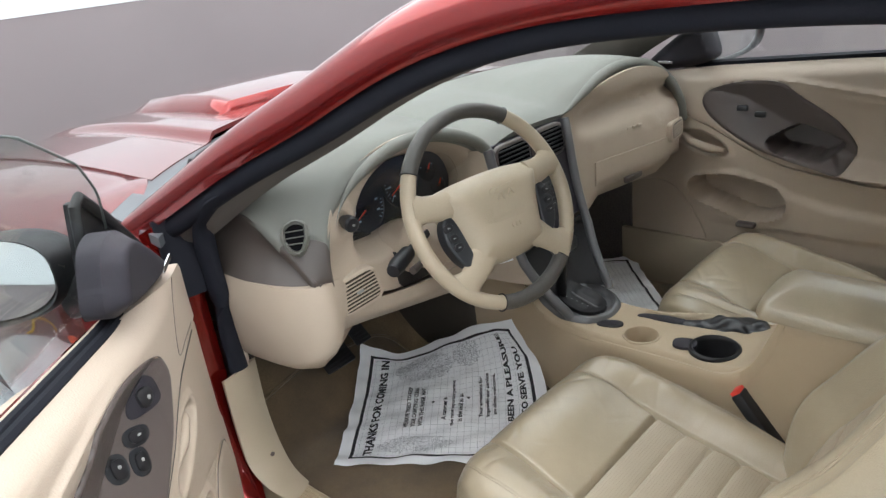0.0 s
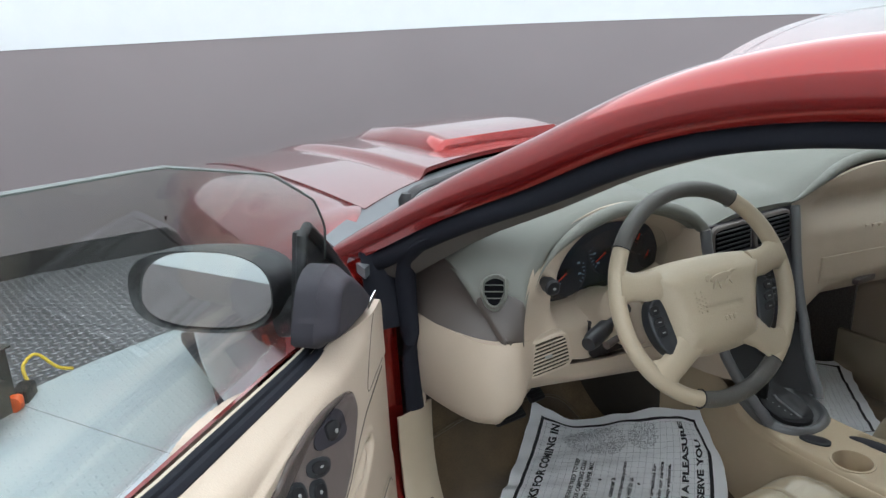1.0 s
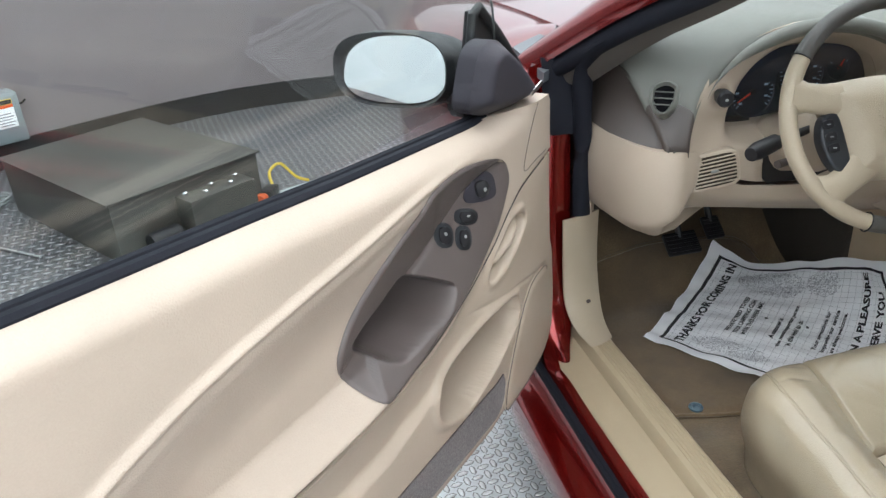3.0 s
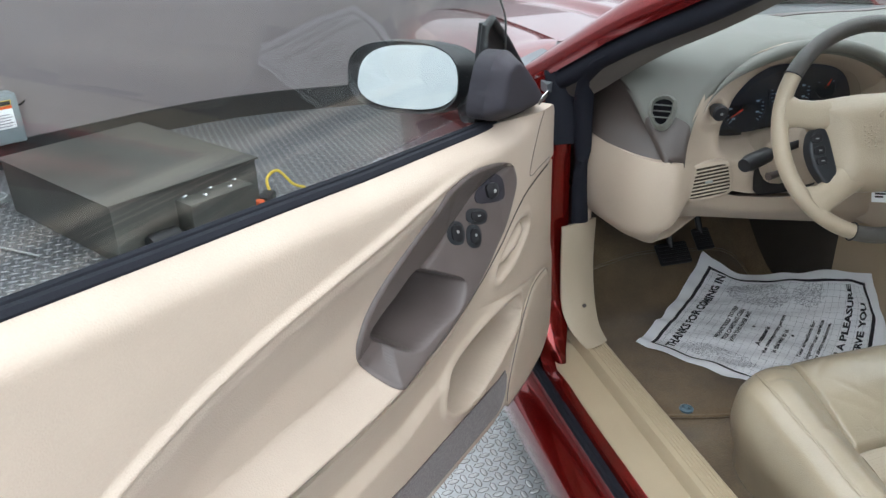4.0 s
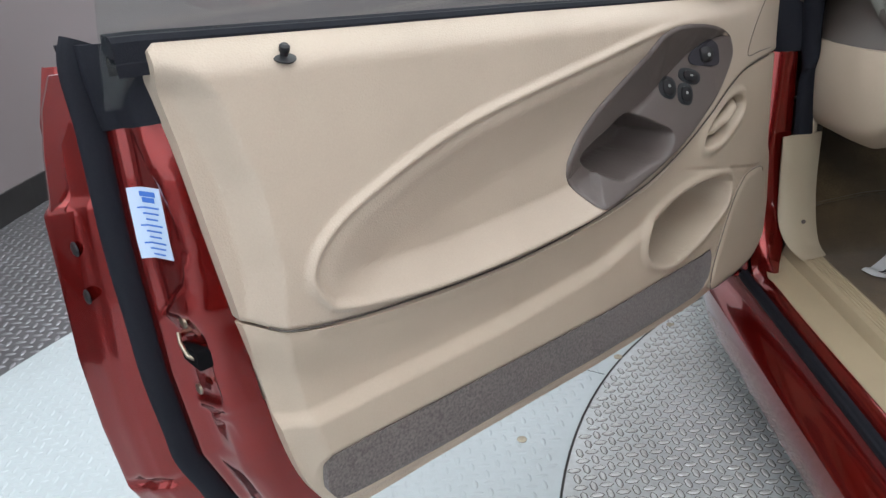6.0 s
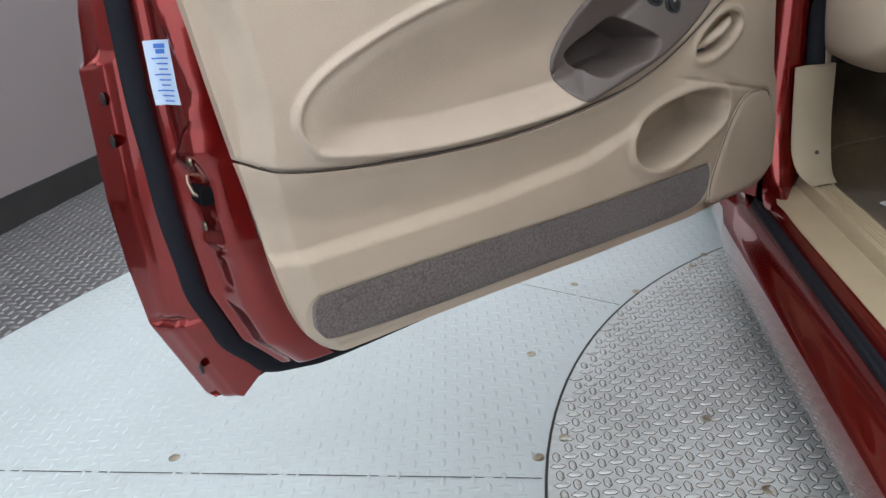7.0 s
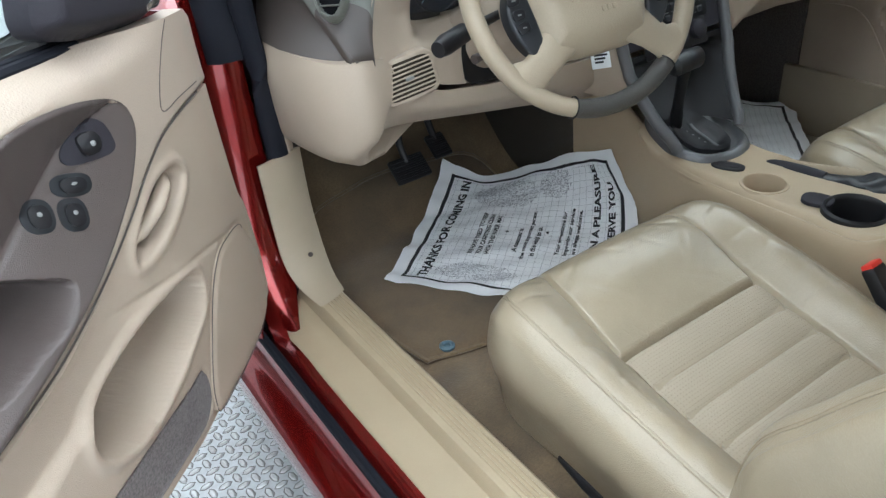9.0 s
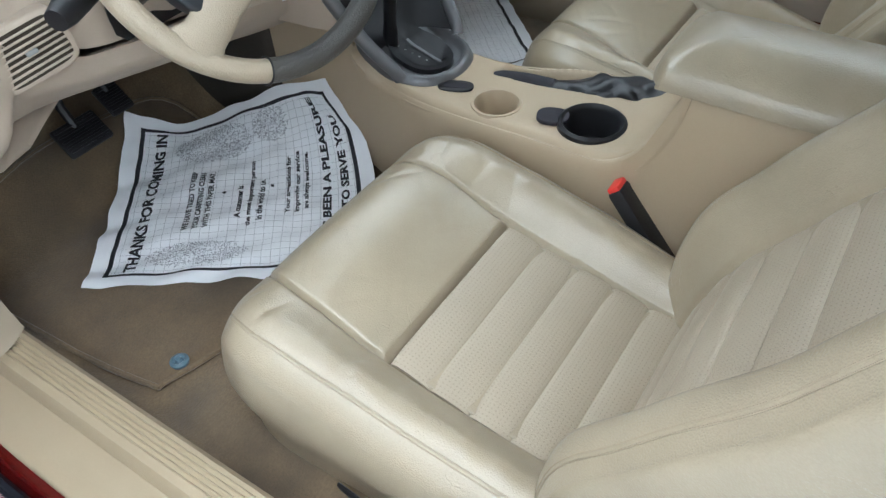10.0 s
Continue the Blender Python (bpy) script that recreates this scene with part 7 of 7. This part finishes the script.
for k in range(6):
    y0 = -0.229 - 0.056 * k
    P = []
    for q in np.linspace(0, 1, 11):
        y = y0 - 0.055 * q
        half, top = cushion_profile(y)
        swell = 0.0048 * math.sin(math.pi * q) ** 0.45 - 0.004
        P.append([(x, y, top + swell - 0.004 * (abs(x) / 0.145) ** 10) for x in np.linspace(-0.145, 0.145, 21)])
    part("pleat", shell(np.array(P), (0, 0, -0.004)), LEATHER_PERF, cush, "perforated leather pleat")
backrest = part("backrest", back_surface(), LEATHER, seat, "tan leather backrest with side bolsters", sharp=70)
part("back_shell", shell(np.array([[(x, float(back_middle(z)) - 0.17 - 0.02 * (1 - (x / 0.23) ** 2), z - 0.05) for x in np.linspace(-0.235, 0.235, 9)] for z in np.linspace(0.36, 1.0, 10)]), (0, -0.02, 0)), TAUPE, seat, "taupe plastic back shell")
for k in range(9):
    z0 = 0.335 + 0.05 * k
    P = []
    for q in np.linspace(0, 1, 9):
        z = z0 + 0.049 * q
        swell = 0.005 * math.sin(math.pi * q) ** 0.45 - 0.0045
        P.append([(x, float(back_middle(z)) + swell - 0.004 * (abs(x) / 0.127) ** 8, z) for x in np.linspace(-0.127, 0.127, 17)])
    part("pleat", shell(np.array(P), (0, -0.004, 0)), LEATHER_BACK, backrest, "perforated leather pleat")
part("headrest", rbox((-0.12, -0.88, 1.04), (0.12, -0.77, 1.17), 0.04, 4), LEATHER, seat, "tan leather headrest")
# double stitch lines along the bolster edges
for sx in (-1, 1):
    for off in (0.874, 0.893):
        pts = []
        for y in np.linspace(-0.03, -0.5, 60):
            half, top = cushion_profile(y)
            pts.append((sx * half * off, y, top + bolster(half * off, y) + 0.0004))
        part("stitching", tube(np.array(pts), 0.0005, 5), STITCH, cush)
        pts = []
        for z in np.linspace(0.4, 0.95, 60):
            half = eased(z, [0.3, 0.4, 0.6, 0.85, 0.97, 1.03], [0.232, 0.246, 0.252, 0.245, 0.21, 0.16])
            pts.append((sx * half * off, float(back_front(z)) - 0.018 * float(soft(np.array(off), 0.8, 0.99)) + 0.0004, z))
        part("stitching", tube(np.array(pts), 0.0005, 5), STITCH, backrest)
part("seat_frame", rbox((-0.2, -0.5, 0.2), (0.2, -0.08, 0.26), 0.01), BLACK, seat, "black seat frame")
for sx in (-1, 1):
    part("seat_rail", rbox((sx * 0.2 - 0.02, -0.56, 0.2), (sx * 0.2 + 0.02, -0.02, 0.225), 0.004), BLACK, seat)
part("side_cover", rbox((-0.256, -0.64, 0.2), (-0.225, -0.41, 0.28), 0.014, 3), BLACK, seat, "black plastic seat side cover")
part("recline_lever", tube([(-0.262, -0.22, 0.27), (-0.27, -0.28, 0.275), (-0.268, -0.38, 0.262)], [0.005, 0.009, 0.009], 10, squash=(0.6, 1.1)), BLACK, seat, "black recline lever")
part("recline_pivot", moved(lathe([(0.02, -0.004), (0.02, 0.004), (0.012, 0.008)], 18, "x"), pose(-0.268, -0.5, 0.29)), CHROME, seat)
twin = copy_thing(seat, pose(0.41, -0.318, 0.0))
tagged(twin, "tan leather passenger bucket seat beside the console", "car seat", "front seats")

# ---- floor mats and paper mats ----
mat_o = catmull([(-0.665, 0.3), (-0.672, 0.03), (-0.65, -0.16), (-0.63, -0.182), (-0.5, -0.215), (-0.3, -0.23), (-0.16, -0.2), (-0.13, 0.1), (-0.14, 0.32), (-0.3, 0.36), (-0.5, 0.36)], 6, True)


def floor_z(x, y):
    return 0.208 + 0.3 * soft(y, 0.2, 0.62) + 0.16 * soft(np.abs(x), 0.12, 0.03) + 0.004


driver_mat = thing("floor_mat", "worn tan carpet floor mat with edge binding", "floor mat")
part("mat_body", patch(mat_o, lambda q: 0.009 - 0.006 * (1 - soft(-distance(q, mat_o)[0], 0, 0.008)), 0.012, 0.012, lambda q, h: np.stack([q[:, 0], q[:, 1], floor_z(q[:, 0], q[:, 1]) + h], 1)), MAT_CARPET, driver_mat)
edge = mat_o
part("binding", tube(np.stack([edge[:, 0], edge[:, 1], floor_z(edge[:, 0], edge[:, 1]) + 0.006], 1), 0.0045, 6, closed=True), CARPET, driver_mat, "tan edge binding")
part("mat_hook", moved(lathe([(0.015, 0), (0.015, 0.004), (0.01, 0.007), (0.007, 0.004), (0.004, 0.008)], 20), pose(-0.597, -0.172, 0.22)), BLUE_CAP, driver_mat, "blue-grey mat hook")


def paper_point(u, v, sheet_at, rng_phase):
    """A point of a creased paper sheet lying on the floor and climbing the console's side; u, v in 0..1."""
    start, along, across, wall, lift = sheet_at
    p = start + along * u + across * v
    rip = 0.0028 * math.sin(19 * u + 7 * v + rng_phase) * math.sin(13 * v - 5 * u) + 0.0014 * math.sin(47 * u - 21 * v) + 0.0012 * math.sin(35 * v + 17 * u)
    frill = 0.004 * ((1.3 + math.sin(31 * v + 4)) * (1 - soft(np.array(u), 0, 0.1)) + (1.3 + math.sin(27 * u + 1)) * (1 - soft(np.array(v), 0, 0.07)))
    over, bend, most = max(0.0, p[0] - wall), 0.16, 1.2
    turn_ = min(over / bend, most)
    x = min(p[0], wall) + bend * math.sin(turn_) + max(0, over - most * bend) * math.cos(most)
    climb = bend * (1 - math.cos(turn_)) + max(0, over - most * bend) * math.sin(most)
    x = min(x, wall + 0.138)
    z = 0.222 + 0.3 * float(soft(np.array(p[1]), 0.2, 0.62)) + lift * u + climb
    return np.array([x, p[1], z + rip + float(frill) + 0.045 * math.sin(math.pi * min(1.0, max(0.0, v))) * max(0.0, u) ** 1.6])


def paper_mat(corners, phase, label, words):
    corners = [np.array(c, float) if isinstance(c, tuple) else c for c in corners]
    at = lambda u, v, lift=0.0: paper_point(u, v, corners, phase) + np.array([-lift if corners[0][0] + corners[1][0] * u + corners[2][0] * v > corners[3] else 0, 0, lift])
    ob = thing("paper_mat", label, "paper mat")
    n = 60
    P = np.array([[at(i / n + 0.0018 * math.sin(40 * j / n + i) * (i in (0, n)), j / n + 0.0018 * math.sin(37 * i / n) * (j in (0, n))) for j in range(n + 1)] for i in range(n + 1)])
    part("paper_sheet", shell(P, (0.0007, 0, -0.0006)), PAPER, ob, "creased white paper")

    def strip(name, u0, v0, u1, v1, mat, lift=0.0012, steps=40):
        du, dv = u1 - u0, v1 - v0
        if abs(du) >= abs(dv):
            Q = np.array([[at(u0 + du * k / steps, v, lift) for v in (v0, (v0 + v1) / 2, v1)] for k in range(steps + 1)])
        else:
            Q = np.array([[at(u, v0 + dv * k / steps, lift) for u in (u0, (u0 + u1) / 2, u1)] for k in range(steps + 1)])
        return sheet(Q)

    border = merged(strip("b", 0.06, 0.055, 0.95, 0.071, INK), strip("b", 0.06, 0.925, 0.95, 0.943, INK), strip("b", 0.06, 0.055, 0.074, 0.94, INK), strip("b", 0.936, 0.055, 0.95, 0.94, INK))
    part("border_line", border, INK, ob, "black printed border", smooth=False)
    grid = [strip("g", 0.08, v, 0.93, v + 0.0011, GREY_INK, 0.0008, 30) for v in np.linspace(0.09, 0.92, 26)] + [strip("g", u, 0.08, u + 0.0011, 0.92, GREY_INK, 0.0008, 30) for u in np.linspace(0.09, 0.92, 26)]
    part("fine_grid", merged(*grid), GREY_INK, ob, "faint printed grid", smooth=False, kind="stuff")

    def lettering(name, words_, u, v, size, wide, mat=INK):
        """Words running along u, their tops towards lower v."""
        V, F = text_geo(words_, 1.0)
        V = V.copy()
        wx = V[:, 0].max() - V[:, 0].min()
        hy = V[:, 1].max() - V[:, 1].min()
        Q = np.array([at(u + p[0] / wx * wide, v - p[1] / hy * size, 0.0016) for p in V])
        part(name, (Q, F), mat, ob, smooth=False, kind="stuff")

    for w, u, v, size, wide in words:
        lettering("printed_line", w, u, v, size, wide)
    # speckled ovals of print
    rng = random.Random(4)
    speck = []
    for cu, cv, ru, rv, count in ((0.82, 0.36, 0.1, 0.16, 1300), (0.86, 0.6, 0.08, 0.08, 520), (0.17, 0.36, 0.07, 0.18, 900)):
        for _ in range(count):
            a, r = rng.uniform(0, 6.283), math.sqrt(rng.random())
            uu, vv = cu + ru * r * math.cos(a), cv + rv * r * math.sin(a)
            s, t = rng.uniform(0.0015, 0.0045), rng.uniform(0.0007, 0.0014)
            if rng.random() < 0.5:
                s, t = t, s
            q = [at(uu - s, vv - t, 0.0014), at(uu + s, vv - t, 0.0014), at(uu + s, vv + t, 0.0014), at(uu - s, vv + t, 0.0014)]
            speck.append((np.array(q), [(0, 1, 2, 3)]))
    part("speckled_print", merged(*speck), GREY_INK, ob, "grey speckled print", smooth=False, kind="stuff")
    for u, v in ((0.515, 0.424), (0.545, 0.602)):
        t = np.linspace(0, 2 * np.pi, 14, endpoint=False)
        part("print_dot", (np.array([at(u + 0.008 * math.cos(a), v + 0.008 * math.sin(a), 0.0016) for a in t]), [tuple(range(14))]), INK, ob, smooth=False)
    return ob


PAPER_WORDS = [("THANKS FOR COMING IN", 0.505, 0.142, 0.044, 0.84),
               ("IT'S BEEN A PLEASURE", 0.56, 0.815, 0.034, 0.72), ("TO SERVE YOU", 0.6, 0.885, 0.034, 0.44),
               ("WE HAVE TRIED TO KEEP", 0.48, 0.30, 0.022, 0.36), ("YOUR CARPETING CLEAN", 0.48, 0.336, 0.022, 0.34), ("WITH THIS PAPER MAT.", 0.48, 0.372, 0.022, 0.33),
               ("A customer is", 0.45, 0.485, 0.024, 0.19), ("the most important person", 0.5, 0.525, 0.024, 0.38), ("in the world to us.", 0.46, 0.565, 0.024, 0.25),
               ("Your suggestions for", 0.53, 0.665, 0.024, 0.31), ("improving our service", 0.54, 0.7, 0.024, 0.33), ("are always welcome.", 0.54, 0.735, 0.024, 0.31)]
paper_mat([(-0.582, 0.085), (0.33, 0.247), (0.303, -0.404), -0.22, 0.02], 0.0, "creased white printed paper mat on the driver's floor", PAPER_WORDS)
paper_mat([(0.14, 0.07), (0.24, 0.26), (0.34, -0.31), 0.62, 0.02], 1.3, "white printed paper mat on the passenger's floor", [("IT'S BEEN A PLEASURE", 0.5, 0.135, 0.05, 0.74), ("TO SERVE YOU", 0.5, 0.24, 0.05, 0.5)])
